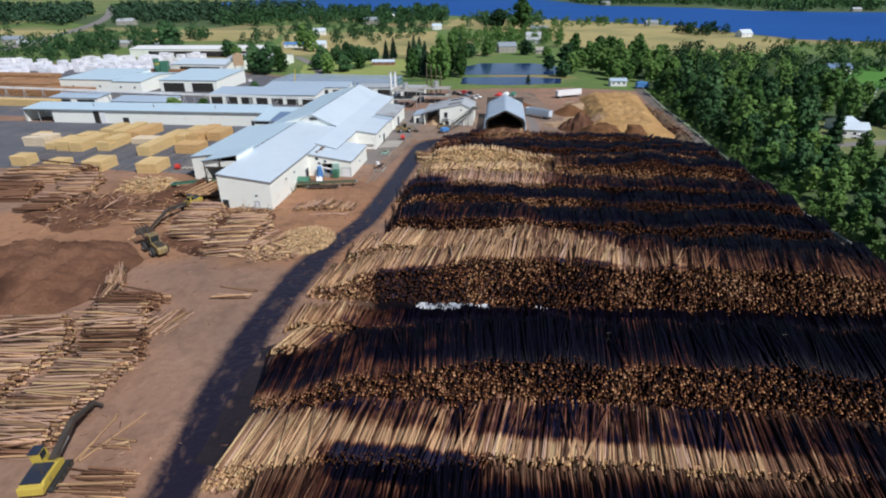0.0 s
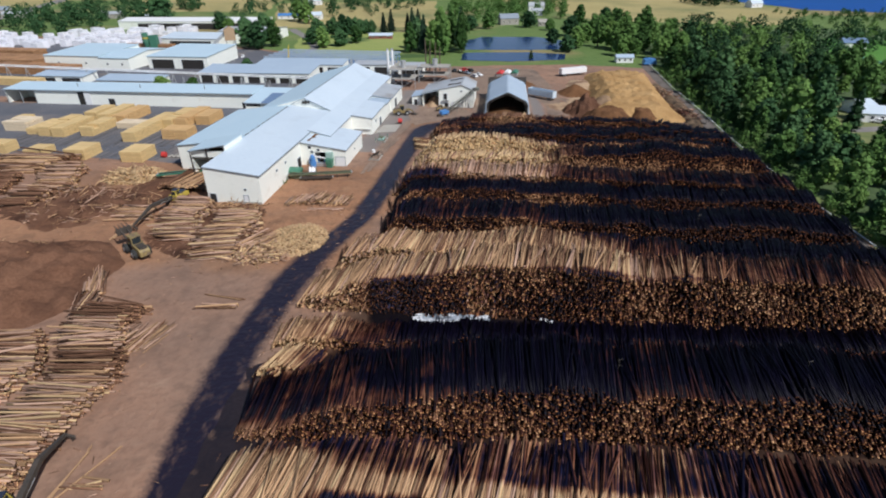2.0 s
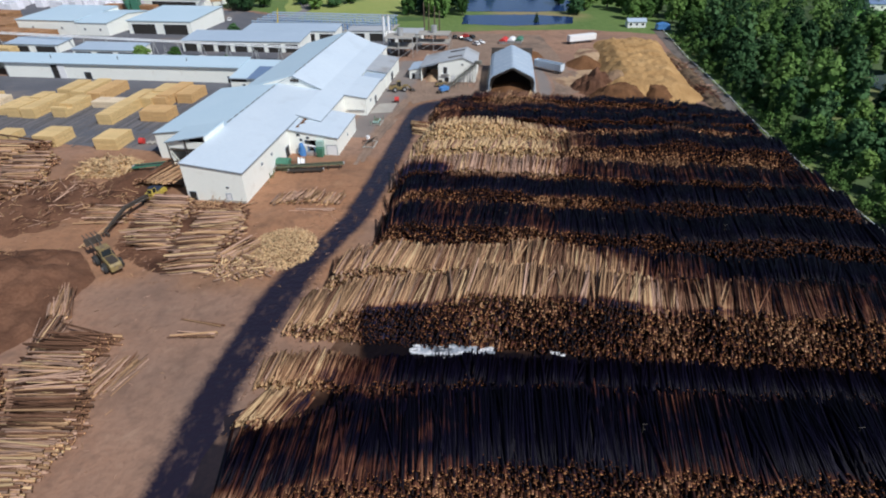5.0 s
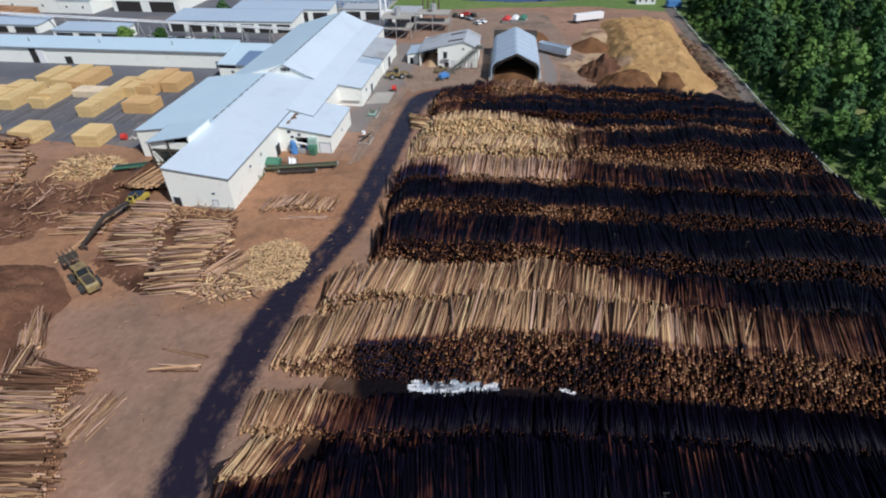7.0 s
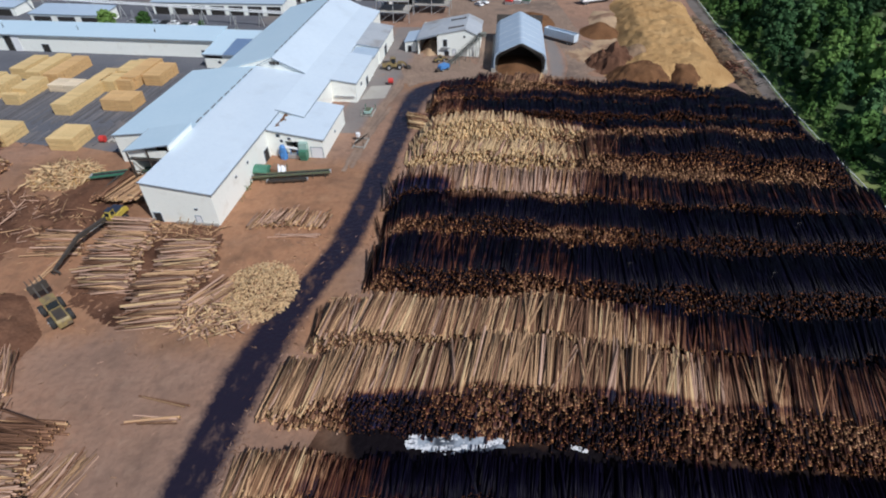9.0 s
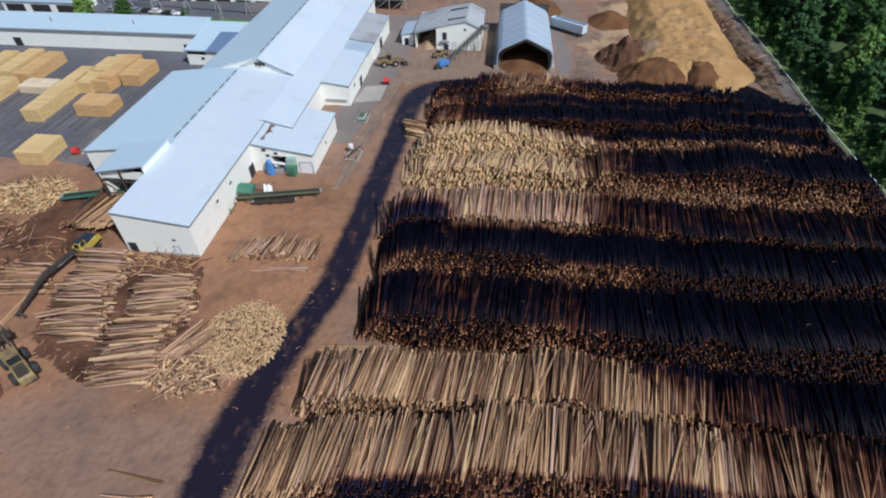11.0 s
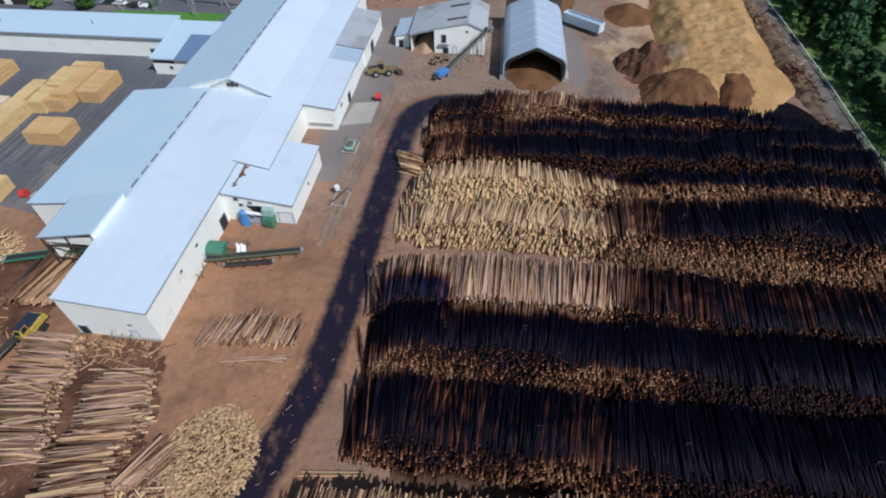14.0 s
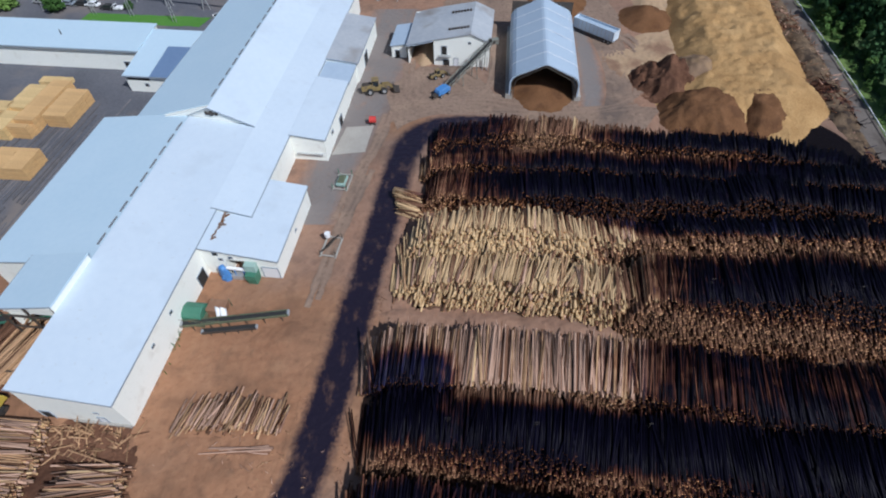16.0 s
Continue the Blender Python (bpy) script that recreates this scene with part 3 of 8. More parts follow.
def ribbon(name, label, left, right, z, mat, category, kind="structure"):
    """A strip of ground between two lines, its map running across from 0 to 1 and along in tens of metres."""
    me = bpy.data.meshes.new(name)
    me.from_pydata([(x, y, z) for x, y in left] + [(x, y, z) for x, y in right], [], [(i, len(left) + i, len(left) + i + 1, i + 1) for i in range(len(left) - 1)])
    uv, along = me.uv_layers.new(name="UVMap"), [0.0]
    for (x0, y0), (x1, y1) in zip(left, left[1:]):
        along.append(along[-1] + math.hypot(x1 - x0, y1 - y0) / 10)
    for loop in me.loops:
        i = loop.vertex_index
        uv.data[loop.index].uv = (0.0, along[i]) if i < len(left) else (1.0, along[i - len(left)])
    bm = bmesh.new()
    bm.from_mesh(me)
    if sum(f.normal.z for f in bm.faces) < 0:
        bmesh.ops.reverse_faces(bm, faces=bm.faces)
    bm.to_mesh(me)
    bm.free()
    me.materials.append(mat)
    return tagged(new(name, me), label, category, kind=kind)


def resample(pts, n, smooth=5):
    a = np.array(pts, dtype=float)
    d = np.concatenate([[0], np.cumsum(np.hypot(*np.diff(a, axis=0).T))])
    q = np.linspace(0, d[-1], n)
    out = np.stack([np.interp(q, d, a[:, 0]), np.interp(q, d, a[:, 1])], 1)
    for _ in range(smooth):
        out[1:-1] = 0.25 * out[:-2] + 0.5 * out[1:-1] + 0.25 * out[2:]
    return out


ribbon("mill_apron", "worn grey gravel apron beside the mill", resample([(-35, 168), (-33, 186), (-31, 205), (-28, 232), (-26, 252)], 30).tolist(), resample([(-23, 168), (-20, 184), (-16.5, 196), (-14, 206), (-11.5, 222), (-10, 252)], 30).tolist(), 0.06, M["apron"], "yard")
ribbon("shed_apron", "worn grey asphalt strip beside the shed", resample([(27, 203.5), (28, 215), (29, 228), (30, 240)], 14).tolist(), resample([(32.4, 203.5), (34.8, 210), (35.6, 222), (34, 240)], 14).tolist(), 0.105, M["apron"], "yard")
lft, rgt = resample(L_EDGE, 90), resample(R_EDGE[::-1], 90)
out = (rgt - lft) * 0.22
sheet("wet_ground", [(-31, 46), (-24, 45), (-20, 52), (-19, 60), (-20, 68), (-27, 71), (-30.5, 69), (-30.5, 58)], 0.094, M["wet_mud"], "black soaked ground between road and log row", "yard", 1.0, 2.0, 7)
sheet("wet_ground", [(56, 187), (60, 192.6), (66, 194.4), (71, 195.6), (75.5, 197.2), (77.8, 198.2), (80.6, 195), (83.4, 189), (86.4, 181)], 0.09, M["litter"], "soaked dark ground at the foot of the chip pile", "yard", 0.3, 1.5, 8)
ribbon("wet_road", "black watered haul road between mill and log rows", (lft - out).tolist(), (rgt + out).tolist(), 0.09, M["wet_road"], "road")


# ---- logs ----
def log_arrays(logs, closed=True):
    """Tapered five-sided logs, from rows of front x, y, z, yaw, pitch, length, radius, kind; those buried in a stack need no back end."""
    a = np.array(logs, dtype=np.float64)
    n, s = len(a), 5
    yaw, pit = a[:, 3], a[:, 4]
    d = np.stack([-np.sin(yaw) * np.cos(pit), np.cos(yaw) * np.cos(pit), np.sin(pit)], 1)
    u = np.stack([np.cos(yaw), np.sin(yaw), np.zeros(n)], 1)
    w = np.cross(u, d)
    ang = 2 * math.pi * np.arange(s) / s
    turn = np.random.uniform(0, 6.28, n)[:, None] + ang[None, :]
    ring = (u[:, None, :] * np.cos(turn)[:, :, None] + w[:, None, :] * np.sin(turn)[:, :, None])
    front = a[:, None, 0:3] + ring * a[:, 6][:, None, None]
    back = a[:, None, 0:3] + d[:, None, :] * a[:, 5][:, None, None] + ring * (a[:, 6] * np.random.uniform(0.55, 0.92, n))[:, None, None]
    verts = np.concatenate([front, back], 1).reshape(-1, 3)
    i = np.arange(s)
    j = (i + 1) % s
    side = np.stack([i, j, s + j, s + i], 1).reshape(-1)
    loops = np.concatenate([side, i[::-1], s + i] if closed else [side, i[::-1]])
    allloops = (loops[None, :] + (np.arange(n) * 2 * s)[:, None]).reshape(-1)
    tot = np.array([4] * s + ([s, s] if closed else [s]))
    starts = np.concatenate([[0], np.cumsum(np.tile(tot, n))[:-1]])
    kind = a[:, 7].astype(int)
    mats = np.concatenate([np.repeat(kind[:, None], s, 1), np.repeat(kind[:, None] + 4, 2 if closed else 1, 1)], 1).reshape(-1)
    return verts, allloops, starts, mats


def log_mesh(name, logs, buried=()):
    verts, loops, starts, mats = log_arrays(logs)
    if len(buried):
        v2, l2, s2, m2 = log_arrays(buried, False)
        loops, starts = np.concatenate([loops, l2 + len(verts)]), np.concatenate([starts, s2 + len(loops)])
        verts, mats = np.concatenate([verts, v2]), np.concatenate([mats, m2])
    me = bpy.data.meshes.new(name)
    me.vertices.add(len(verts))
    me.vertices.foreach_set("co", verts.astype(np.float32).reshape(-1))
    me.loops.add(len(loops))
    me.loops.foreach_set("vertex_index", loops.astype(np.int32))
    me.polygons.add(len(starts))
    me.polygons.foreach_set("loop_start", starts.astype(np.int32))
    for x in BARK + ENDS:
        me.materials.append(x)
    me.polygons.foreach_set("material_index", mats.astype(np.int32))
    me.update(calc_edges=True)
    return me


# one single log of each wetness, shared by all picked-out logs
UNIT = []
for kind in range(4):
    UNIT.append([log_mesh("log", [(0, 0, 0, 0, 0, 1, 1, kind)]) for _ in range(3)])


def log_deck(label, x0, x1, front, length, height, wet, yaw0=0.0, spin=0.0, seed=1, singles=190, ends=5.0, ragged=0.3, step=0.31, stray=0.2, group="rows of logs", name="log_deck", near=8.0, fan=3.0, short=0.0, face_shade=0.22, pink=0.0, fill=True, fresh=0.12, mess=1.0, fat=1.0, slope=0.2, brown=0.14):
    """A deck of logs that lie along local y, stacked along local x from x0 to x1. front, height and wet are lists of (x, value)."""
    rnd = np.random.RandomState(seed)
    fx, fy = zip(*front)
    hx, hz = zip(*height)
    wx, wy = zip(*wet)
    m = pose(0, 0, 0, 0, 0, spin)
    logs, top, thin = [], [], []
    nx = int((x1 - x0) / step)
    hcol = [min(np.interp(x0 + i * step, hx, hz) * (1 + 0.10 * wave(x0 + i * step, seed, 9.0)) + 0.3 * wave(x0 + i * step, seed + 3, 2.2), 0.5 + 0.95 * (x0 + i * step - x0) * 6 / ends, 0.5 + 0.95 * (x1 - x0 - i * step) * 6 / ends) for i in range(nx)]
    layers = int(max(hcol) / (step * 0.88)) + 1
    for k in range(layers):
        for i in range(nx):
            z = 0.2 + k * step * 0.88
            if z > max(hcol[i], 0.3):
                continue
            x = x0 + (i + 0.5 * (k % 2)) * step + rnd.normal(0, 0.06)
            r = fat * step * rnd.choice([0.30, 0.38, 0.46, 0.54, 0.66])
            yy = np.interp(x, fx, fy) + 0.5 * wave(x, seed + 5, 5.0) + rnd.normal(0, ragged) + (rnd.rand() < 0.06) * rnd.uniform(-1.0, 0.3) + slope * (z - 0.4 * hcol[i])
            is_top = z + step * 0.9 > hcol[i]
            lay = math.atan2(np.interp(x + 9, fx, fy) - np.interp(x - 9, fx, fy), 18.0) - radians(0.14 * max(0.0, x)) if fill else 0.0
            yaw = lay + radians(yaw0 + fan * wave(x, seed + 9, 14.0) + rnd.normal(0, 1.9 if is_top else 1.0) * mess + (is_top and rnd.rand() < stray) * rnd.uniform(-15, 15))
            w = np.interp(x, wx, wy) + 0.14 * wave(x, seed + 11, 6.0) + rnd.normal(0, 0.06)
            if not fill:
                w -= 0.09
            # lower logs of the row face browner: damp, and its shade put into colour
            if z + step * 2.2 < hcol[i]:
                w += face_shade
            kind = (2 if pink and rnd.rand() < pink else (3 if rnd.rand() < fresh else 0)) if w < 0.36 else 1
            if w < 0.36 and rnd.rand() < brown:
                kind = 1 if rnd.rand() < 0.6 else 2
            row = (x, yy, z + rnd.normal(0, 0.04), yaw, radians(rnd.normal(0, 0.5)), length * (1 - short * rnd.rand()) + rnd.normal(0, 0.25), r, kind)
            (top if is_top else logs).append(row)
            if is_top and fill:
                for side in (0.3, 0.68):
                    thin.append((x + step * side, yy + rnd.normal(0, 0.5), z + rnd.uniform(0.02, 0.14), yaw + radians(rnd.normal(0, 1.6)), radians(rnd.normal(0, 0.4)), length * rnd.uniform(0.75, 1.0), step * rnd.uniform(0.24, 0.42), kind if rnd.rand() < 0.85 else 1))
    top.sort(key=lambda q: abs(q[0] - near))
    one, rest = top[:singles], top[singles:]
    deck = thing(name, label, "log pile", m, group)
    if logs or rest or thin:
        shown = rest + thin if rest or thin else logs
        ob = new("log_stack_core", log_mesh("log_stack_core", shown, logs if shown is not logs else ()))
        ob.parent = deck
        tagged(ob, kind="stuff")
    for x, y, z, yaw, pit, ln, r, kind in one:
        ob = new("log", UNIT[kind][rnd.randint(3)])
        ob.parent = deck
        ob.matrix_basis = Matrix.LocRotScale((x, y, z), Euler((pit, rnd.uniform(0, 6.28) * 0, yaw)), (r, ln, r))
    return deck


def bent(pts, far=84.0):
    """A row's front line, carried on towards its ends."""
    return pts + [(far, pts[-1][1] - 0.07 * (far - pts[-1][0]))]


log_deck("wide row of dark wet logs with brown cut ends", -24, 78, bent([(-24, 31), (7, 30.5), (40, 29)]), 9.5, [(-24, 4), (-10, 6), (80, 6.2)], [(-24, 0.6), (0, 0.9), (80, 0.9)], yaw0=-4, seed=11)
log_deck("wide row of pale dry logs, darker and wet towards one end", -28.5, 80, bent([(-28, 42.3), (-19, 42.2), (7, 41.2), (25, 40.2), (50, 38.5)]), 9.0, [(-28, 3), (-15, 5.2), (7, 6.0), (80, 6.0)], [(-28, 0.15), (28, 0.2), (38, 0.35), (46, 0.7), (80, 0.9)], yaw0=-7, seed=12, face_shade=0.1, step=0.31)
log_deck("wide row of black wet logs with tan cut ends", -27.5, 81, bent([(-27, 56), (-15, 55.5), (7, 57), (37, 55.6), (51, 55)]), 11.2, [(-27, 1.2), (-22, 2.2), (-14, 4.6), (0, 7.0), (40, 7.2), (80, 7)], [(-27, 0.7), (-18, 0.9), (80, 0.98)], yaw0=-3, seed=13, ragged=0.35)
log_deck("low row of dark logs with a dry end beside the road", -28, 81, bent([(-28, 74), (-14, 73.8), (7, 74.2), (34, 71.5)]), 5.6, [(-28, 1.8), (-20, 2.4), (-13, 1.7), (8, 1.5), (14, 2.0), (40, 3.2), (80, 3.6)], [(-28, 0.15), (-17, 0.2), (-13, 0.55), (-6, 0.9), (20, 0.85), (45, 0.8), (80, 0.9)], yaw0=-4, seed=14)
log_deck("wide high row of weathered brown logs", -27, 82, bent([(-27, 85), (-19, 84.3), (7, 83.4), (27, 81.5), (47, 80)]), 8.8, [(-27, 2.2), (-19, 3.6), (-8, 6.8), (7, 8.0), (50, 8.0), (82, 7)], [(-27, 0.12), (-10, 0.18), (18, 0.2), (28, 0.27), (36, 0.42), (46, 0.62), (60, 0.62), (82, 0.5)], yaw0=-9, seed=15, slope=0.3, ragged=0.45, face_shade=0.27, step=0.31, brown=0.34)
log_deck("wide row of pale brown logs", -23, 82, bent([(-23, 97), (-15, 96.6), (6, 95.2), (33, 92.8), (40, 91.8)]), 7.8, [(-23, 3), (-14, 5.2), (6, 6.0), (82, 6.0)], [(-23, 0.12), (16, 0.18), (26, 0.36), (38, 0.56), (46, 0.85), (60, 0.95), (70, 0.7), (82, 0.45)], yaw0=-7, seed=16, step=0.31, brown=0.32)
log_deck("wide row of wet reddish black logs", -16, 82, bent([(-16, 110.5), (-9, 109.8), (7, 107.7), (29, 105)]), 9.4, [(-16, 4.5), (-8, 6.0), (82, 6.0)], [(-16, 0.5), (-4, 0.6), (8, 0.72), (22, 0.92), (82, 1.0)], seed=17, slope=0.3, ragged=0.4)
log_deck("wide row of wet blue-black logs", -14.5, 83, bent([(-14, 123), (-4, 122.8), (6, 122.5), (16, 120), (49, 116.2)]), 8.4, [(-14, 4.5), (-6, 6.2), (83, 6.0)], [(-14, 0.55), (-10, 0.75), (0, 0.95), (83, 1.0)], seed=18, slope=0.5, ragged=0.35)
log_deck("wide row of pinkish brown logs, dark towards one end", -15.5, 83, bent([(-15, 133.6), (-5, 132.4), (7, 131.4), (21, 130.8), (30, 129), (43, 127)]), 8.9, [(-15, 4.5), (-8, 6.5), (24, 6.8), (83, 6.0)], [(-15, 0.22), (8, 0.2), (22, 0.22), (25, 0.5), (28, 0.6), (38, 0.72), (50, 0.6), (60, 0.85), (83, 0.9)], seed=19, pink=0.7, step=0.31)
log_deck("short pale row of freshly cut logs lying unevenly", -12, 33.5, [(-12, 152.0), (-5, 151.2), (7, 150.0), (18, 148.6), (24, 147.2), (33.5, 146)], 5.6, [(-12, 3), (-5, 3.8), (10, 3.9), (24, 4.6), (33.5, 5.0)], [(-12, 0.05), (20, 0.1), (25, 0.25), (28, 0.4), (33.5, 0.55)], seed=20, slope=0.75, ragged=0.7, stray=0.4, fan=9, mess=2.6, ends=9, face_shade=0.05, fresh=0.85, fat=1.22, step=0.31)
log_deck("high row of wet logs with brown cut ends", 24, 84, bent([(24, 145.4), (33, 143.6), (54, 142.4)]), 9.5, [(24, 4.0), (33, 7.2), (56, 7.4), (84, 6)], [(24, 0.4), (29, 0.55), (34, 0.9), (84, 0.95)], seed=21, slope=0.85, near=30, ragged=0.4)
log_deck("row of pale fresh logs mounded up, browner at one end", -11, 84, bent([(-11, 158.6), (-5, 157.4), (5, 156.8), (15, 156.6), (24, 157.6), (37, 158.4), (61, 157.4)], 84), 4.3, [(-11, 4.0), (-4, 6.0), (6, 6.9), (17, 6.7), (26, 4.9), (37, 5.2), (84, 5.0)], [(-11, 0.05), (21, 0.1), (25, 0.3), (29, 0.45), (40, 0.5), (60, 0.5), (84, 0.6)], seed=22, slope=1.0, ragged=0.6, stray=0.25, mess=1.8, fan=6, near=12, face_shade=0.08, fresh=0.85, fat=1.22, step=0.31)
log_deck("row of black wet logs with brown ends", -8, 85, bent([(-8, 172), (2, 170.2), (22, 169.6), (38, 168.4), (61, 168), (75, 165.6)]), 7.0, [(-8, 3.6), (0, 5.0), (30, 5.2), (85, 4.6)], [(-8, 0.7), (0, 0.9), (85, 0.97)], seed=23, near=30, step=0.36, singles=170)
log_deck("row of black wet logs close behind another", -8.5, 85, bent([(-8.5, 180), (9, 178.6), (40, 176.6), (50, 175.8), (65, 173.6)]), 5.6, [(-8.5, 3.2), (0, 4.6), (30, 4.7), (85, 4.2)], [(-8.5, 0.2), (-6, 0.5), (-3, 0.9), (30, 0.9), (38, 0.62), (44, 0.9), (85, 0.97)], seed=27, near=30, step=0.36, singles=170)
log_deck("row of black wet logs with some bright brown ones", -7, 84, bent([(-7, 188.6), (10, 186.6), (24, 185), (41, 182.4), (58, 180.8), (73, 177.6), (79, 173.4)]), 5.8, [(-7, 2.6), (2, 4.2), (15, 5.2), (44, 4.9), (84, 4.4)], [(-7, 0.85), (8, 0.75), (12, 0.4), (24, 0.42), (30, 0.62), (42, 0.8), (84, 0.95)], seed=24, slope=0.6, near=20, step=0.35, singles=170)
log_deck("small pale log stack at the end of a row", 169, 176, [(169, 7.9), (176, 8.2)], 4.6, [(169, 2.6), (176, 2.6)], [(169, 0.05), (176, 0.08)], spin=90, seed=25, singles=80, ends=8, near=172, fresh=0.85)
log_deck("small heap of bright pale logs beside the road", -28.8, -20.6, [(-29.5, 67.4), (-18, 67.0)], 5.4, [(-29.5, 1.6), (-25, 3.2), (-18, 2.8)], [(-29.5, 0.02), (-20, 0.1), (-18, 0.3)], yaw0=-24, seed=26, singles=120, near=-24, fan=8, fresh=0.7, ends=8)
log_deck("second layer of black wet logs behind a high row", -17, 82, bent([(-17, 66.2), (7, 67.2), (37, 65.6), (51, 65)]), 5.4, [(-17, 2.2), (0, 2.7), (80, 3.2)], [(-17, 0.9), (80, 0.98)], yaw0=-3, seed=28, step=0.36, singles=120, ragged=0.5)
# decks in the open yard, logs lying across
YARD = "yard decks"
log_deck("low deck of reddish logs, butts uneven", 46, 84, [(46, 50.5), (55, 50.2), (61, 49.4), (67, 48.8), (72, 51.5), (78, 54), (84, 52)], 9.5, [(46, 2.2), (79, 2.6)], [(46, 0.28), (79, 0.38)], spin=90, seed=31, near=65, group=YARD, fill=False, mess=2.4, short=0.3, face_shade=0.1, ragged=0.6, stray=0.3, step=0.3, fan=6, pink=0.45, brown=0.4, fresh=0.3)
log_deck("low deck of weathered reddish logs by the bark heap", 52, 77, [(52, 62.2), (60, 62.4), (67, 60.6), (71, 63.0), (77, 67.4)], 10.5, [(52, 2.4), (77, 2.6)], [(52, 0.32), (77, 0.4)], spin=90, seed=32, near=68, group=YARD, fill=False, mess=2.4, short=0.3, face_shade=0.1, ragged=0.6, stray=0.3, step=0.3, fan=6, pink=0.45, brown=0.4, fresh=0.3)
log_deck("flat scatter of pinkish logs on the dirt", 36, 44.5, [(36, 36.5), (44.5, 37.5)], 8.0, [(36, 0.5), (44, 0.7)], [(36, 0.3), (44, 0.3)], spin=90, seed=33, near=42, group=YARD, fill=False, mess=2.6, short=0.45, face_shade=0.1, ragged=0.7, stray=0.3)
log_deck("deck of pale split logs in front of the mill", 109, 129.5, [(109, 55.6), (118, 58.3), (129, 59.2)], 9.0, [(109, 2.0), (129, 2.6)], [(109, 0.1), (120, 0.16), (129, 0.26)], spin=90, seed=34, near=118, group=YARD, fill=False, mess=2.4, short=0.3, face_shade=0.1, ragged=0.55, stray=0.3, step=0.3, fan=8, pink=0.45, brown=0.4, fresh=0.3)
log_deck("deck of brown and pale logs in front of the mill", 102, 123.5, [(102, 45.3), (108, 45.2), (115, 43.9), (124, 45.2)], 9.4, [(102, 1.4), (110, 2.6), (123, 2.4)], [(102, 0.36), (112, 0.42), (116, 0.2), (123, 0.35)], spin=90, seed=35, near=112, group=YARD, fill=False, mess=2.4, short=0.3, face_shade=0.1, ragged=0.55, stray=0.3, step=0.3, fan=8, pink=0.45, brown=0.4, fresh=0.3)
log_deck("loose brown logs between deck and heap", -46, -40, [(-46, 104.5), (-40, 106.5)], 8.5, [(-44, 1.0), (-38, 1.2)], [(-44, 0.4), (-38, 0.3)], seed=36, yaw0=-38, near=-41, group=YARD, fill=False, mess=2.6, short=0.45, face_shade=0.1, stray=0.4, singles=80, pink=0.35, brown=0.3)
log_deck("low line of short pale logs beside the mill", -41.5, -25.5, [(-41.5, 128), (-25.5, 128.3)], 5.2, [(-41, 0.9), (-34, 1.2), (-25, 0.7)], [(-41, 0.35), (-36, 0.2), (-25, 0.18)], seed=37, near=-33, group=YARD, fill=False, mess=2.6, short=0.45, face_shade=0.1, ragged=0.5, stray=0.35, yaw0=-12, fan=8, singles=120, pink=0.35, brown=0.3)
log_deck("flat layer of thin grey poles lying askew", -56.8, -47.2, [(-56.8, 70.6), (-47.2, 72.4)], 8.6, [(-57, 0.6), (-46, 0.6)], [(-57, 0.3), (-46, 0.3)], seed=38, yaw0=-22, near=-50, group=YARD, fill=False, mess=4, short=0.45, face_shade=0.1, stray=0.4, singles=90, fan=8, pink=0.5, step=0.26)
log_deck("small stack of brown poles at the bark heap", -67.3, -63.2, [(-67.3, 88.2), (-63.2, 88.6)], 11.0, [(-70, 1.0), (-64, 1.2)], [(-70, 0.38), (-64, 0.3)], seed=39, yaw0=29, near=-65, group=YARD, fill=False, mess=2.6, short=0.45, face_shade=0.1, singles=60, stray=0.2, pink=0.8, step=0.24)
log_deck("small stack of dark brown poles", -65.2, -61.8, [(-65.2, 80.2), (-61.8, 80.6)], 8.0, [(-65.2, 1.4), (-61.8, 1.8)], [(-70, 0.45), (-64, 0.4)], seed=40, yaw0=4, near=-65, group=YARD, fill=False, mess=2.6, short=0.45, face_shade=0.1, singles=60, pink=0.8, step=0.24)
log_deck("far deck of reddish logs at the yard edge", 126, 153, [(126, 104.5), (138, 101), (153, 106)], 10.5, [(126, 1.6), (140, 2.6), (153, 2.6)], [(126, 0.35), (153, 0.4)], spin=90, seed=41, near=140, group=YARD, fill=False, mess=2.6, short=0.45, face_shade=0.1, ragged=0.6, stray=0.1, step=0.44, pink=0.5, brown=0.3)
log_deck("far deck of brown logs below the lumber", 148, 161, [(148, 118), (161, 112)], 22, [(148, 2.5), (161, 2.8)], [(148, 0.42), (161, 0.4)], spin=90, seed=42, near=150, group=YARD, fill=False, mess=2.6, short=0.45, face_shade=0.1, ragged=0.8, step=0.44, singles=80, pink=0.35, brown=0.3)
log_deck("far deck of dark wet logs", 134, 147, [(134, 117), (147, 120)], 22, [(134, 1.6), (147, 2.2)], [(134, 0.7), (147, 0.75)], spin=90, seed=43, near=140, group=YARD, fill=False, mess=2.6, short=0.45, face_shade=0.1, ragged=0.8, step=0.44, singles=60, pink=0.35, brown=0.3)
log_deck("thin layer of brown logs beside the log loader", 119, 126, [(119, 70.5), (126, 72)], 10.5, [(119, 0.6), (126, 0.8)], [(119, 0.4), (126, 0.4)], spin=90, seed=44, near=122, group=YARD, fill=False, mess=2.6, short=0.45, face_shade=0.1, singles=50, stray=0.2, pink=0.35, brown=0.3)
log_deck("two thin brown logs lying on the dirt", 86.9, 87.8, [(86, 37.4), (88, 37.4)], 8.4, [(86, 0.3), (88, 0.3)], [(86, 0.5), (88, 0.5)], spin=90, yaw0=-7, seed=48, near=87, group=YARD, fill=False, mess=2.0, short=0.3, singles=20, stray=0.4)
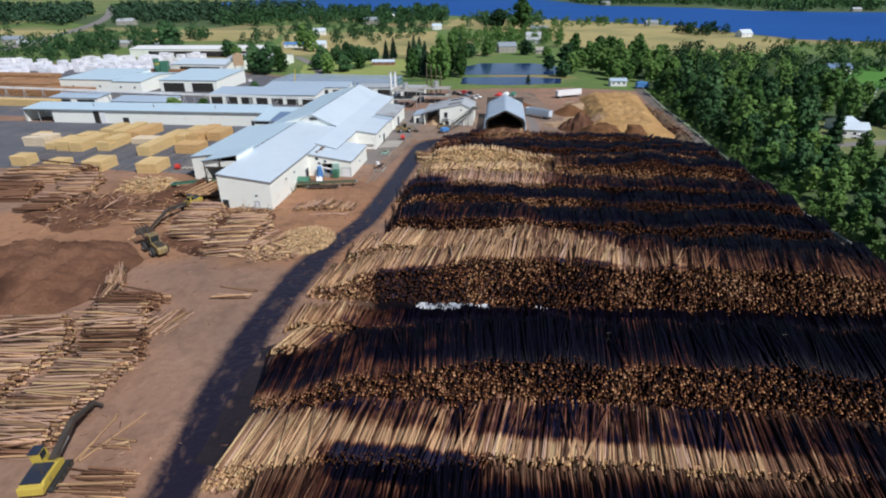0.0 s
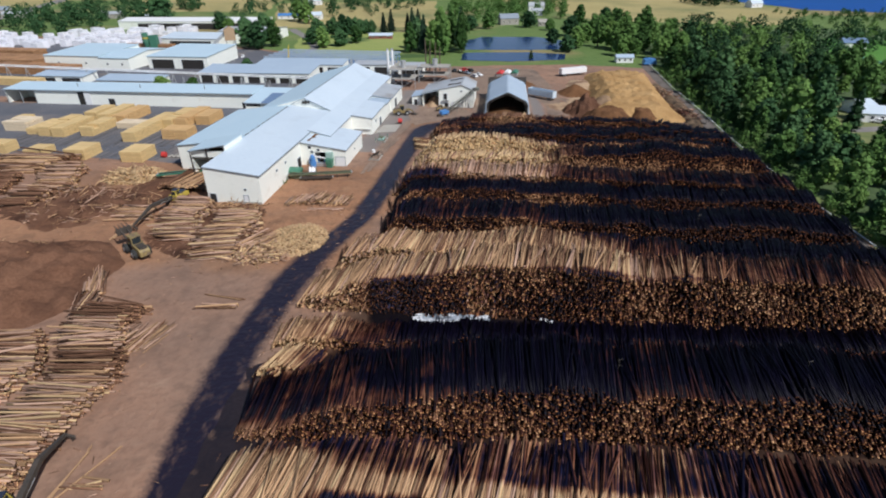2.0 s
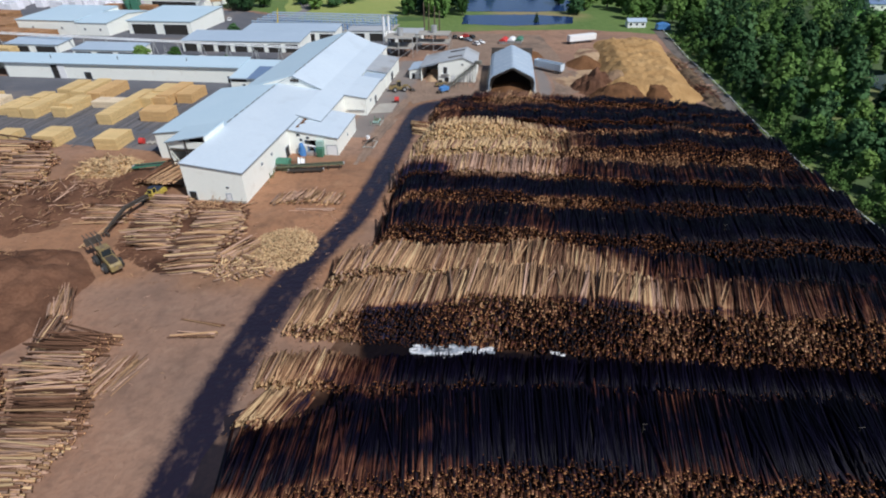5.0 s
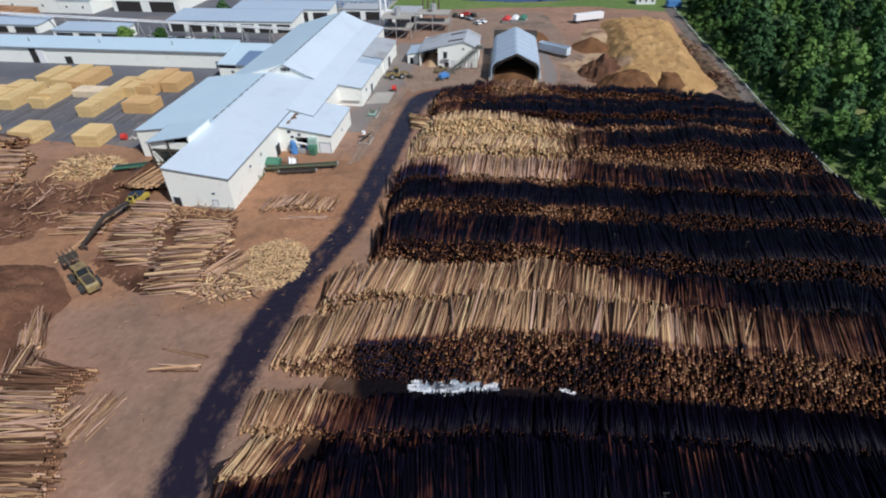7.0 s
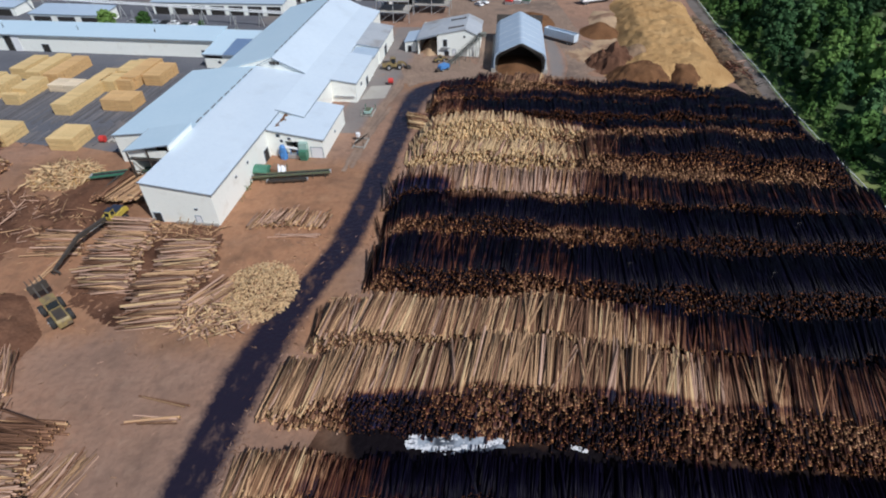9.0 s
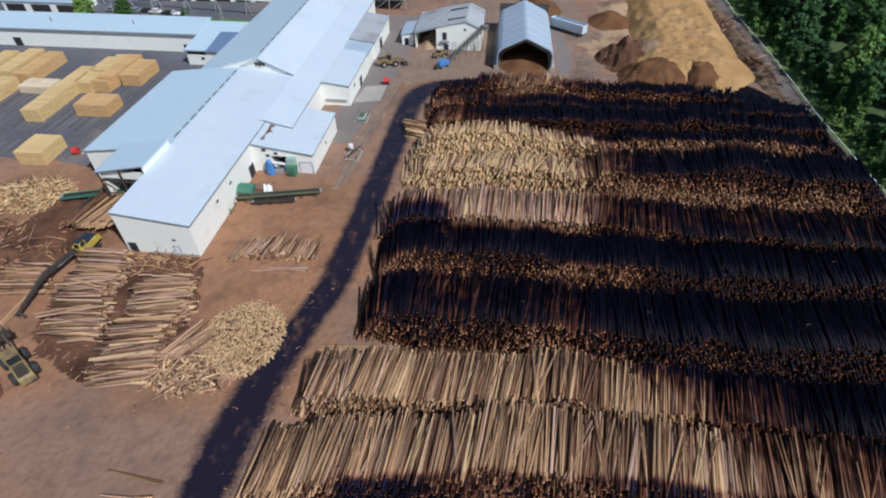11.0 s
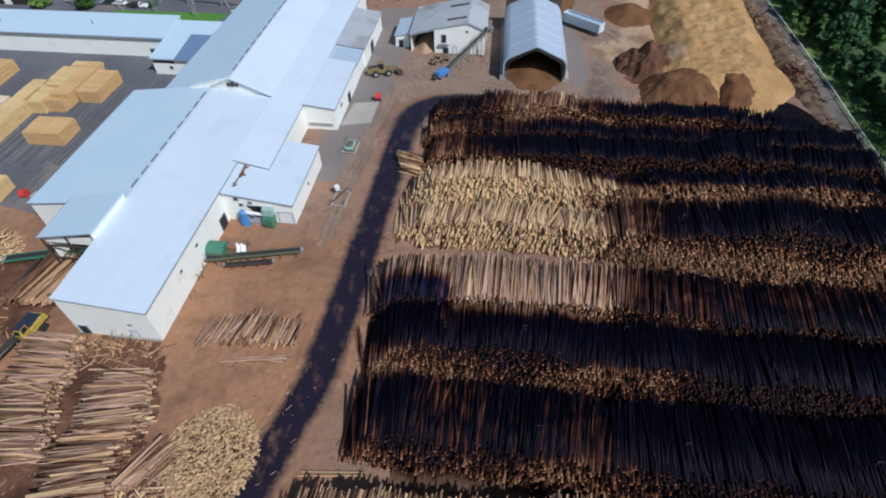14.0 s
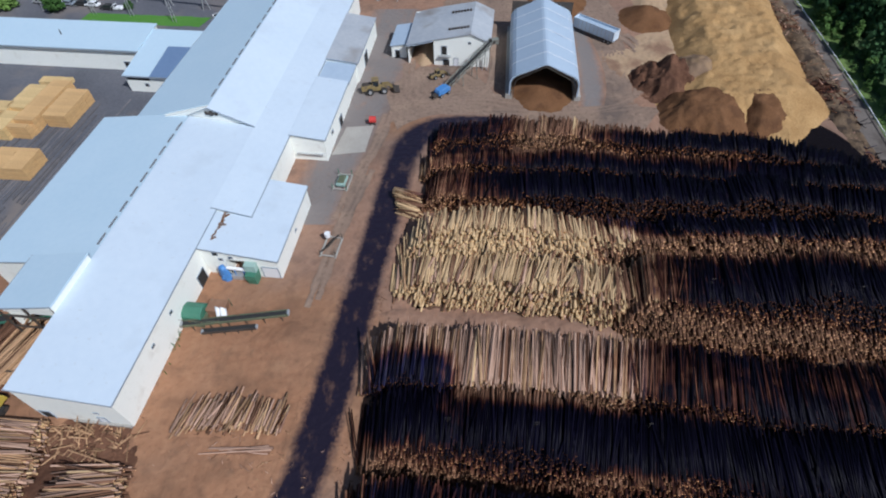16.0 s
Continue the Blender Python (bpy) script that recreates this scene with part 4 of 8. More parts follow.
log_deck("two long poles lying beside the loader boom", -74.6, -73.6, [(-74.6, 110), (-73.6, 110.4)], 9.0, [(-75, 0.3), (-73, 0.3)], [(-75, 0.2), (-73, 0.2)], yaw0=-10, seed=49, near=-74, group=YARD, fill=False, singles=20)
log_deck("pale logs lying side by side on the dirt", 84.2, 85.5, [(84, 37.2), (87, 37.4)], 8.8, [(84, 0.3), (87, 0.3)], [(84, 0.1), (86.4, 0.1)], spin=90, seed=45, near=85, group=YARD, fill=False, mess=2.6, short=0.45, face_shade=0.1, singles=20, stray=0.5, pink=0.35, brown=0.3)
log_deck("three thin pale poles lying beside the loader", -45.6, -44.6, [(-45.6, 45.5), (-44.6, 46.5)], 9.5, [(-46, 0.3), (-44, 0.3)], [(-46, 0.1), (-44, 0.1)], yaw0=-12, seed=61, near=-45, group=YARD, fill=False, mess=3, short=0.4, singles=20, step=0.28)
log_deck("few short pale logs on the open dirt", 48.0, 49.8, [(48, 40.4), (50, 40.6)], 5.6, [(48, 0.3), (50, 0.3)], [(48, 0.1), (50, 0.1)], spin=90, seed=62, near=49, group=YARD, fill=False, mess=3, short=0.5, singles=20, stray=0.5)
log_deck("two pale logs lying across the end of a row", 108.2, 109.0, [(108, 12.2), (110, 12.2)], 8.6, [(108, 0.4), (110, 0.4)], [(108, 0.05), (110, 0.05)], spin=90, seed=63, near=108, group=YARD, fill=False, mess=1, singles=20, fresh=0.8, fat=1.2)
log_deck("pale logs lying at the foot of the mill stack", 125, 126.8, [(125, 26.5), (127, 26.4)], 10, [(125, 0.3), (127, 0.3)], [(125, 0.15), (127, 0.2)], spin=90, yaw0=5, seed=46, near=125.5, group=YARD, fill=False, mess=2.6, short=0.45, face_shade=0.1, singles=20, pink=0.35, brown=0.3)

# ---- buildings ----
MILL = pose(-47, 128.8, 0, 0, 0, -5.7)


def slab(b, p, thick=0.22, mat=0):
    """A roof plane from four corners, with its thickness below."""
    n = (Vector(p[1]) - Vector(p[0])).cross(Vector(p[3]) - Vector(p[0])).normalized()
    n = n if n.z > 0 else -n
    q = [Vector(c) for c in p]
    b.add(q + [c - n * thick for c in q], [(0, 1, 2, 3), (7, 6, 5, 4)] + [(i, 4 + i, 4 + (i + 1) % 4, (i + 1) % 4) for i in range(4)], mat)
    return b


def roof_plane(name, parent, u0, z0, u1, z1, v0, v1, mat, seam=1.2, label="", edge=True):
    """A sloping roof from (u0, z0) to (u1, z1), with low standing seams and a dark edge strip."""
    b = slab(Build(), [(u0, v0, z0), (u1, v0, z1), (u1, v1, z1), (u0, v1, z0)])
    ob = b.obj(name, mat, parent, label)
    if edge:
        t = Build()
        lo = (u1, z1) if z1 < z0 else (u0, z0)
        sg = 1 if lo[0] == max(u0, u1) else -1
        t.box(min(lo[0], lo[0] + sg * 0.12), v0 - 0.05, lo[1] - 0.2, max(lo[0], lo[0] + sg * 0.12), v1 + 0.05, lo[1] - 0.02)
        t.obj("gutter", M["trim"], ob)
    return ob


def verge(parent, pts, v, w=0.16):
    """A dark strip along a gable's edge."""
    b = Build()
    for (u0, z0), (u1, z1) in zip(pts, pts[1:]):
        slab(b, [(u0, v - 0.07, z0 + 0.03), (u1, v - 0.07, z1 + 0.03), (u1, v + 0.04, z1 + 0.03), (u0, v + 0.04, z0 + 0.03)], w)
    return b.obj("verge", M["trim"], parent)


def block(name, parent, profile, v0, v1, mat=None, label=""):
    return Build().prism(profile, v0, v1).obj(name, mat or M["wall"], parent, label)


def opening(name, parent, u0, u1, z0, z1, v, depth=0.35, mat=None, frame_mat=None, facing="front"):
    """A door or window: a frame that stands proud and a recessed leaf inside it."""
    f, leaf = Build(), Build()
    w = 0.1
    def bx(b, a0, a1, c0, c1, d0, d1):
        if facing == "front":
            b.box(a0, v - d1, c0, a1, v - d0, c1)
        else:
            b.box(v + d0, a0, c0, v + d1, a1, c1)
    bx(f, u0 - w, u0, z0, z1 + w, -0.05, 0.12)
    bx(f, u1, u1 + w, z0, z1 + w, -0.05, 0.12)
    bx(f, u0, u1, z1, z1 + w, -0.05, 0.12)
    bx(leaf, u0, u1, z0, z1, -0.05, 0.03)
    ob = f.obj(name, frame_mat or M["trim"], parent)
    leaf.obj("leaf" if name == "door" else "pane", mat or M["dark"], ob)
    return ob


mill = thing("sawmill", "long white metal-clad sawmill with stepped pale roofs", "building", MILL)
# front and main halls
block("front_hall", mill, [(-14, 0), (0, 0), (0, 7.35), (-14, 9.1)], 0, 59.4)
block("side_hall", mill, [(-33.6, 0), (-14.05, 0), (-14.05, 9.05), (-33.6, 6.8)], 21.5, 60.0)
roof_plane("roof", mill, -14.0, 9.32, 0.35, 7.5, -0.3, 59.4, M["roof_white"])
# left slope of the same roof: less sunlight shown by a bluer colour
roof_plane("roof", mill, -14.02, 9.32, -34.0, 6.98, 21.2, 60.2, M["roof_pale"])
verge(mill, [(-14.1, 9.32), (0.4, 7.5)], -0.3)
verge(mill, [(-34, 6.98), (-25, 8.03)], 21.2)
for i in range(9):
    v = 25 + i * 3.7
    Build().box(-14.72, v, 9.1, -14.42, v + 2.5, 9.42).obj("ridge_vent", M["vent_grey"], mill)
# raised porch over the log infeed, open in front
block("porch_cheek", mill, [(-14.3, 7.5), (-14.0, 7.5), (-14.0, 10.55), (-14.3, 10.55)], 12.0, 22.0)
roof_plane("roof", mill, -13.9, 10.75, -24.6, 8.75, 11.8, 22.2, M["roof_pale"])
verge(mill, [(-13.9, 10.75), (-24.6, 8.75)], 11.8)
b = Build()
for u in (-24.2, -19.5, -14.4):
    b.box(u - 0.12, 12.0, 0, u + 0.12, 12.25, 8.7 + (u + 24.6) * 0.18)
b.box(-24.2, 12.0, 6.6, -14.4, 12.2, 6.9)
b.box(-24.2, 12.0, 3.6, -14.4, 12.2, 3.85)
b.obj("porch_frame", M["dark_steel"], mill)
b = Build()
b.box(-24.4, 13.0, 0, -24.15, 21.5, 8.6)
b.box(-24.2, 12.6, 7.0, -14.4, 12.8, 8.7)
b.obj("porch_wall", M["wall"], mill)
# dark panel behind the porch frame: the shade inside is in its colour
Build().box(-24.1, 21.2, 0, -14.1, 21.45, 8.6).obj("porch_opening", M["dark"], mill)
# upper hall behind
block("upper_hall", mill, [(-27, 0), (-0.8, 0), (-0.8, 7.6), (-9.3, 11.5), (-27, 6.6)], 59.5, 123)
roof_plane("roof", mill, -9.3, 11.78, -0.5, 7.9, 59.0, 123.3, M["roof_white"], edge=False)
# slope turned from the sun again, its shade painted with the bluer sheet
roof_plane("roof", mill, -9.32, 11.78, -27.4, 6.75, 60.4, 123.3, M["roof_pale"])
roof_plane("roof", mill, -0.5, 7.9, 6.4, 6.25, 36.2, 123.3, M["roof_white"])
block("lean_to", mill, [(0, 0), (6.2, 0), (6.2, 6.1), (0, 7.55)], 46.1, 123)
block("lean_to_upper", mill, [(0.02, 5.0), (6.2, 5.0), (6.2, 6.1), (0.02, 7.55)], 36.4, 46.1)
verge(mill, [(-14.2, 9.62), (-9.3, 11.78), (-0.5, 7.9)], 59.0)
verge(mill, [(-0.5, 7.9), (6.4, 6.25)], 36.2)
f = Build()
f.rod((-9.0, 59.35, 10.3), (-9.0, 59.1, 10.3), 0.55, 12)
f.box(-10.3, 59.2, 9.9, -9.7, 59.42, 10.6)
f.box(-8.3, 59.2, 9.9, -7.7, 59.42, 10.6)
f.obj("gable_vent", M["dark_steel"], mill)
for i in range(15):
    v = 63 + i * 3.9
    Build().box(-9.96, v, 11.4, -9.66, v + 2.5, 11.82).obj("ridge_vent", M["vent_grey"], mill)
# annex with loading bay
block("annex", mill, [(0.05, 0), (4.0, 0), (4.0, 4.0), (9.3, 4.0), (9.3, 0), (13.2, 0), (13.2, 4.75), (0.05, 6.6)], 28, 32.5)
block("annex_back", mill, [(0.05, 0), (13.2, 0), (13.2, 4.75), (0.05, 6.6)], 32.5, 46)
Build().box(4.02, 32.2, 0, 9.28, 32.45, 3.98).obj("bay_back", M["dark"], mill)
roof_plane("roof", mill, 0.05, 6.85, 13.5, 4.95, 27.7, 46.2, M["roof_white"])
verge(mill, [(0.0, 6.85), (13.5, 4.95)], 27.7)
for u, z, s in ((2.3, 5.0, 0.75), (3.0, 3.7, 0.6), (4.9, 4.35, 0.6)):
    opening("window", mill, u, u + s, z, z + s, 28, mat=M["glass"])
opening("door", mill, 10.1, 12.9, 0.05, 2.8, 28, mat=M["white"])
opening("door", mill, 24.5, 26.8, 0.05, 2.9, 0.02, facing="side")
opening("window", mill, 10, 10.6, 4.6, 5.1, 0.02, mat=M["glass"], facing="side")
opening("window", mill, 16, 16.6, 4.6, 5.1, 0.02, mat=M["glass"], facing="side")
for v in (37,):
    opening("window", mill, v, v + 0.5, 2.0, 2.5, 13.22, mat=M["glass"], facing="side")
opening("door", mill, -4.6, -3.5, 0.05, 2.1, 0, mat=M["white"])
opening("window", mill, -4.2, -3.7, 3.4, 3.8, 0)
opening("door", mill, -13.4, -11.9, 0.05, 2.2, 0)
b = Build()
b.box(-9, -0.35, 0, -0.2, -0.02, 0.5)
b.obj("footing", M["concrete"], mill)
stain = Build()
for i in range(26):
    q = random.uniform(0, 1)
    stain.rod((1.7 + random.gauss(0, 0.12), 29.5 + 7.5 * q, 6.66), (2.0 + random.gauss(0, 0.3), 30.0 + 7.5 * q + random.gauss(0, 0.4), 6.72), random.uniform(0.06, 0.14), 5)
for i in range(8):
    stain.rod((1.8 + 0.22 * i, 37.2 + random.gauss(0, 0.2), 6.6 - 0.03 * i), (2.1 + 0.22 * i, 37.5 + random.gauss(0, 0.2), 6.62 - 0.03 * i), 0.09, 5)
tagged(stain.obj("roof_debris", M["hog"], mill, "brown sawdust in the roof valley"), kind="stuff")
# three boxes along the far side
for v0, v1, z0, z1, u1, roof in ((59, 80, 6.5, 5.6, 13.3, "roof_white"), (80.05, 88, 5.5, 4.9, 13.2, "roof_blue"), (88.05, 110, 6.3, 5.3, 13.6, "roof_grey")):
    block("side_box", mill, [(6.25, 0), (u1, 0), (u1, z1 - 0.25), (6.25, z0 - 0.25)], v0, v1)
    roof_plane("roof", mill, 6.25, z0, u1 + 0.3, z1, v0 - 0.2, v1, M[roof])
    verge(mill, [(6.25, z0), (u1 + 0.3, z1)], v0 - 0.2)
b = Build()
b.box(7.0, 58.6, 1.5, 12.6, 58.98, 1.9)
b.obj("pipe_tray", M["steel"], mill)
opening("door", mill, 70, 72, 0.05, 2.6, 13.32, facing="side")
opening("window", mill, 64, 65, 2.8, 3.6, 13.32, mat=M["glass"], facing="side")
opening("door", mill, 95, 98, 0.05, 3.2, 13.62, facing="side")

# long store behind the lumber yard
store = thing("storage_building", "very long low white store with a grey-blue roof", "building", MILL)
block("hall", store, [(88.2, 0), (99, 0), (99, 6.6), (88.2, 5.75)], -136.6, -41.4)
store.children[0].data.transform(Matrix(((0, 1, 0, 0), (1, 0, 0, 0), (0, 0, 1, 0), (0, 0, 0, 1))))
store.children[0].data.flip_normals()
b = slab(Build(), [(-150.5, 87.6, 5.75), (-41.2, 87.6, 5.95), (-41.2, 99.4, 6.85), (-150.5, 99.4, 6.65)])
b.obj("roof", M["roof_pale"], store)
b = Build()
b.box(-150.5, 87.45, 5.5, -41.2, 87.62, 5.8)
b.obj("gutter", M["trim"], store)
b = Build()
b.box(-150.2, 88.2, 0, -149.9, 99, 5.6)
b.box(-150.2, 98.7, 0, -136.6, 99, 6.2)
b.obj("bay_wall", M["wall"], store)
for u in (-150, -143.5, -137):
    Build().box(u, 88.2, 0, u + 0.3, 88.5, 5.6).obj("bay_post", M["steel"], store)
opening("door", store, -117.2, -114.6, 0.05, 5.0, 88.2)
Build().box(-114.4, 87.95, 0.1, -111.6, 88.1, 5.0).obj("sliding_door", M["white"], store)
opening("door", store, -104.0, -101.4, 0.05, 2.6, 88.2)
opening("door", store, -46.5, -44.5, 0.05, 2.4, 88.2)
for u in (-120, -92, -64):
    Build().rod((u, 93, 6.1), (u, 93, 7.6), 0.12, 6).obj("vent_pipe", M["dark_steel"], store)
# low link between store and mill
link = thing("link_building", "low white link building with a blue-grey roof", "building", MILL)
Build().prism([(79.5, 0), (97, 0), (97, 6.2), (79.5, 4.4)], -41.0, -27.1, axis=0).obj("hall", M["wall"], link)
b = slab(Build(), [(-41.3, 79.0, 4.6), (-27.1, 79.0, 4.6), (-27.1, 97.3, 6.5), (-41.3, 97.3, 6.5)])
b.obj("roof", M["roof_pale"], link)
slab(Build(), [(-34.4, 79.0, 4.68), (-27.1, 79.0, 4.68), (-27.1, 90.5, 5.88), (-34.4, 90.5, 5.88)], 0.06).obj("roof", M["roof_slate"], link, "darker slate-blue roof sheets")
Build().box(-41.3, 78.85, 4.3, -27.1, 79.02, 4.62).obj("gutter", M["trim"], link)
opening("window", link, -36.6, -35.8, 1.6, 2.4, 79.5)
opening("door", link, -40.6, -35.0, 3.2, 4.1, 79.5)

# chip building
chip = thing("chip_building", "white shed with a dusty grey roof and open bay", "building", MILL)
F = 97.5
Build().prism([(30.8, 0), (44.4, 0), (44.4, 6.6), (39.9, 8.5), (30.8, 6.7)], F, F + 16).obj("hall", M["wall"], chip)
b = Build()
b.box(24.3, F + 0.2, 0, 24.6, F + 16, 5.2)
b.box(24.3, F + 15.7, 0, 30.8, F + 16, 5.6)
b.obj("bay_wall", M["wall"], chip)
slab(Build(), [(39.9, F - 0.3, 8.8), (44.8, F - 0.3, 6.7), (44.8, F + 16.3, 6.7), (39.9, F + 16.3, 8.8)]).obj("roof", M["roof_grey"], chip)
slab(Build(), [(39.9, F - 0.3, 8.8), (39.9, F + 16.3, 8.8), (30.6, F + 16.3, 6.95), (30.6, F - 0.3, 6.95)]).obj("roof", M["roof_grey"], chip)
slab(Build(), [(30.6, F - 0.6, 6.95), (30.6, F + 16.3, 6.95), (24.0, F + 16.3, 5.3), (24.0, F - 0.6, 5.3)]).obj("roof", M["roof_grey"], chip)
verge(chip, [(24.0, 5.3), (30.6, 6.95)], F - 0.6, 0.5)
for v in (3.0, 11.5):
    b = Build()
    for i in range(7):
        b.box(34.2 + i * 0.75, F + v, 7.75 + i * 0.14, 34.75 + i * 0.75, F + v + 0.5, 8.15 + i * 0.14)
    b.obj("roof_vent", M["dark_steel"], chip)
opening("door", chip, 32.8, 34.0, 3.0, 5.2, F)
opening("door", chip, 33.2, 34.6, 0.05, 1.6, F)
Build().box(32.2, F - 0.9, 2.7, 35.0, F - 0.05, 2.9).obj("landing", M["steel"], chip)
opening("door", chip, 35.8, 36.8, 0.05, 2.1, F, mat=M["white"])
opening("window", chip, 39.4, 39.9, 6.0, 6.5, F)
for u in (40.2, 41.6, 43.0, 44.1):
    Build().rod((u, F - 1.2, 0), (u, F - 1.2, 3.6), 0.12, 6).obj("post", M["steel"], chip)
annex2 = thing("small_shed", "small white lean-to shed with a blue roof", "building", MILL)
Build().box(19.6, 100, 0, 23.4, 110, 3.3).obj("hall", M["wall"], annex2)
slab(Build(), [(19.3, 99.7, 3.4), (23.9, 99.7, 4.2), (23.9, 110.3, 4.2), (19.3, 110.3, 3.4)]).obj("roof", M["roof_blue"], annex2)
opening("door", annex2, 20.6, 21.6, 0.05, 2.1, 100)

# open storage shed with a rounded roof
SHED = pose(19.0, 207.4, 0, 0, 0, -4.2)
shed = thing("storage_shed", "open-fronted shed with a ribbed blue-grey metal roof", "shed", SHED)
prof = [(-7.9, 1.2), (-7.9, 4.6), (-7.4, 5.7), (-6.6, 6.4), (-0.6, 9.15), (0, 9.3), (0.6, 9.15), (6.6, 6.4), (7.4, 5.7), (7.9, 4.6), (7.9, 1.2)]
b, rib = Build(), Build()
inner = [(x * 0.965, z - 0.25) for x, z in prof]
for (x0, z0), (x1, z1), (i0, j0), (i1, j1) in zip(prof, prof[1:], inner, inner[1:]):
    b.add([(x0, 0, z0), (x1, 0, z1), (x1, 31.5, z1), (x0, 31.5, z0), (i0, 0, j0), (i1, 0, j1), (i1, 31.5, j1), (i0, 31.5, j0)], [(0, 1, 2, 3), (7, 6, 5, 4), (0, 4, 5, 1), (3, 2, 6, 7)])
b.obj("roof", M["roof_blue"], shed, weld=True)
for v in (5.2, 10.4, 15.6, 20.8, 26.0):
    rb = Build()
    for (x0, z0), (x1, z1) in zip(prof[1:-1], prof[2:-1]):
        k = 1.006
        rb.add([(x0 * k, v - 0.12, z0 + 0.05), (x1 * k, v - 0.12, z1 + 0.05), (x1 * k, v + 0.12, z1 + 0.05), (x0 * k, v + 0.12, z0 + 0.05)], [(0, 1, 2, 3)])
        rb.add([(x0, v - 0.12, z0 - 0.02), (x1, v - 0.12, z1 - 0.02), (x1, v + 0.12, z1 - 0.02), (x0, v + 0.12, z0 - 0.02)], [(3, 2, 1, 0)])
    rb.obj("roof_rib", M["white"], shed)
for v in (0.1, 7.5, 15, 22.5, 31.2):
    arch = Build()
    for (x0, z0), (x1, z1) in zip(inner, inner[1:]):
        arch.rod((x0 * 0.97, v, z0 - 0.1), (x1 * 0.97, v, z1 - 0.1), 0.16, 5)
        arch.rod((x0 * 0.90, v, z0 - 0.6), (x1 * 0.90, v, z1 - 0.6), 0.10, 5)
    arch.obj("arch", M["dark_steel"], shed)
for s in (-1, 1):
    for i in range(8):
        x = s * 7.9
        Build().box(x - 0.75, i * 3.95, 0, x + 0.75, i * 3.95 + 3.9, 1.3).obj("concrete_block", M["concrete"], shed, bevel=0.05)
Build().box(-7.8, 31.2, 0, 7.8, 31.5, 8.2).obj("back_wall", M["dark_steel"], shed)


def strip(name, label, pts, width, z, mat, category="track", seed=1):
    """A narrow track along a line, its width uneven."""
    left, right = [], []
    for i, (x, y) in enumerate(pts):
        a, b = pts[max(0, i - 1)], pts[min(len(pts) - 1, i + 1)]
        d = Vector((b[0] - a[0], b[1] - a[1])).normalized()
        w = width * (0.85 + 0.3 * wave(i * 2.0, seed, 3.0))
        left.append((x - d.y * w, y + d.x * w))
        right.append((x + d.y * w, y - d.x * w))
    return ribbon(name, label, left, right, z, mat, category)


for i, (pts, w) in enumerate((
    ([(-12.9, 224), (-12.8, 211), (-8.8, 204), (-1.4, 202.8), (9.5, 203), (26.6, 202.6), (40, 204.5)], 0.5), ([(-8, 203.6), (2, 206), (7, 212.4), (9, 222.5), (10.4, 236)], 0.45),
    ([(-14.9, 200), (-14, 208.4), (-11.1, 214.6), (-10, 221)], 0.45), ([(-10.7, 206.1), (-3.3, 205.5), (4.8, 208.3), (11.3, 204.6), (19, 203.2), (31.8, 203), (39, 206), (43, 212)], 0.5),
    ([(43.2, 236.3), (46, 231), (45.6, 221), (41.4, 209.2)], 0.6), ([(-23.4, 170), (-20.8, 182.5), (-17.9, 192), (-16.5, 203)], 0.5), ([(-25, 150), (-23, 164.6), (-21.6, 172.2), (-19, 182.5)], 0.5),
)):
    pts = resample(pts, 24).tolist()
    for side in (-1.1, 1.1):
        strip("wheel_track", "pale wheel track worn into the dirt", [(x + side * 0.7, y + side * 0.7) for x, y in pts], w * 1.5, 0.105 + 0.008 * i + 0.004 * (side > 0), M["tyre_track"], seed=i + 1)


# ---- heaps ----
def heap(name, label, category, cx, cy, rx, ry, h, mat, cell=0.7, seed=1, lump=0.35, flat=0.0, kind="", turn=0.0, power=1.0, square=2.0, wild=0.14, ridge=0.0):
    """A heap of loose stuff: an uneven mound on the ground."""
    nx, ny = int(2.4 * rx / cell) + 1, int(2.4 * ry / cell) + 1
    v, f = [], []
    for j in range(ny):
        for i in range(nx):
            x, y = (i / (nx - 1) - 0.5) * 2.4 * rx, (j / (ny - 1) - 0.5) * 2.4 * ry
            a = math.atan2(y / ry, x / rx)
            d = (abs(x / rx) ** square + abs(y / ry) ** square) ** (1 / square) / (1 + wild * noise.noise(Vector((math.cos(a) * 1.5, math.sin(a) * 1.5, seed))) + wild * 0.6 * noise.noise(Vector((math.cos(a) * 4, math.sin(a) * 4, seed + 9))))
            s = max(0.0, 1 - d) ** power
            z = h * min(s, 1 - flat) / (1 - flat) if flat else h * s
            p = Vector((x * 0.35, y * 0.35, seed))
            z += min(1, s * 5) * (lump * h * 0.35 * noise.fractal(p * 0.6, 0.7, 2.1, 6) + 0.22 * lump * noise.noise(p * 5))
            if ridge:
                crease = 1 - 2.2 * abs(noise.noise(Vector((x * 0.09 + 0.7 * noise.noise(p), y * 0.16, seed + 4))))
                z += min(1, s * 4) * ridge * (crease + 0.5 * (1 - 2.2 * abs(noise.noise(Vector((x * 0.3, y * 0.34, seed + 7))))))
            v.append((x, y, max(z, 0.0) - (0.15 if s <= 0 else 0)))
    for j in range(ny - 1):
        for i in range(nx - 1):
            k = j * nx + i
            if max(v[q][2] for q in (k, k + 1, k + nx, k + nx + 1)) > -0.1:
                f.append((k, k + 1, k + nx + 1, k + nx))
    ob = Build().add(v, f).obj(name, mat, smooth=True)
    ob.matrix_world = pose(cx, cy, 0.02, 0, 0, turn)
    return tagged(ob, label, category, kind="stuff")


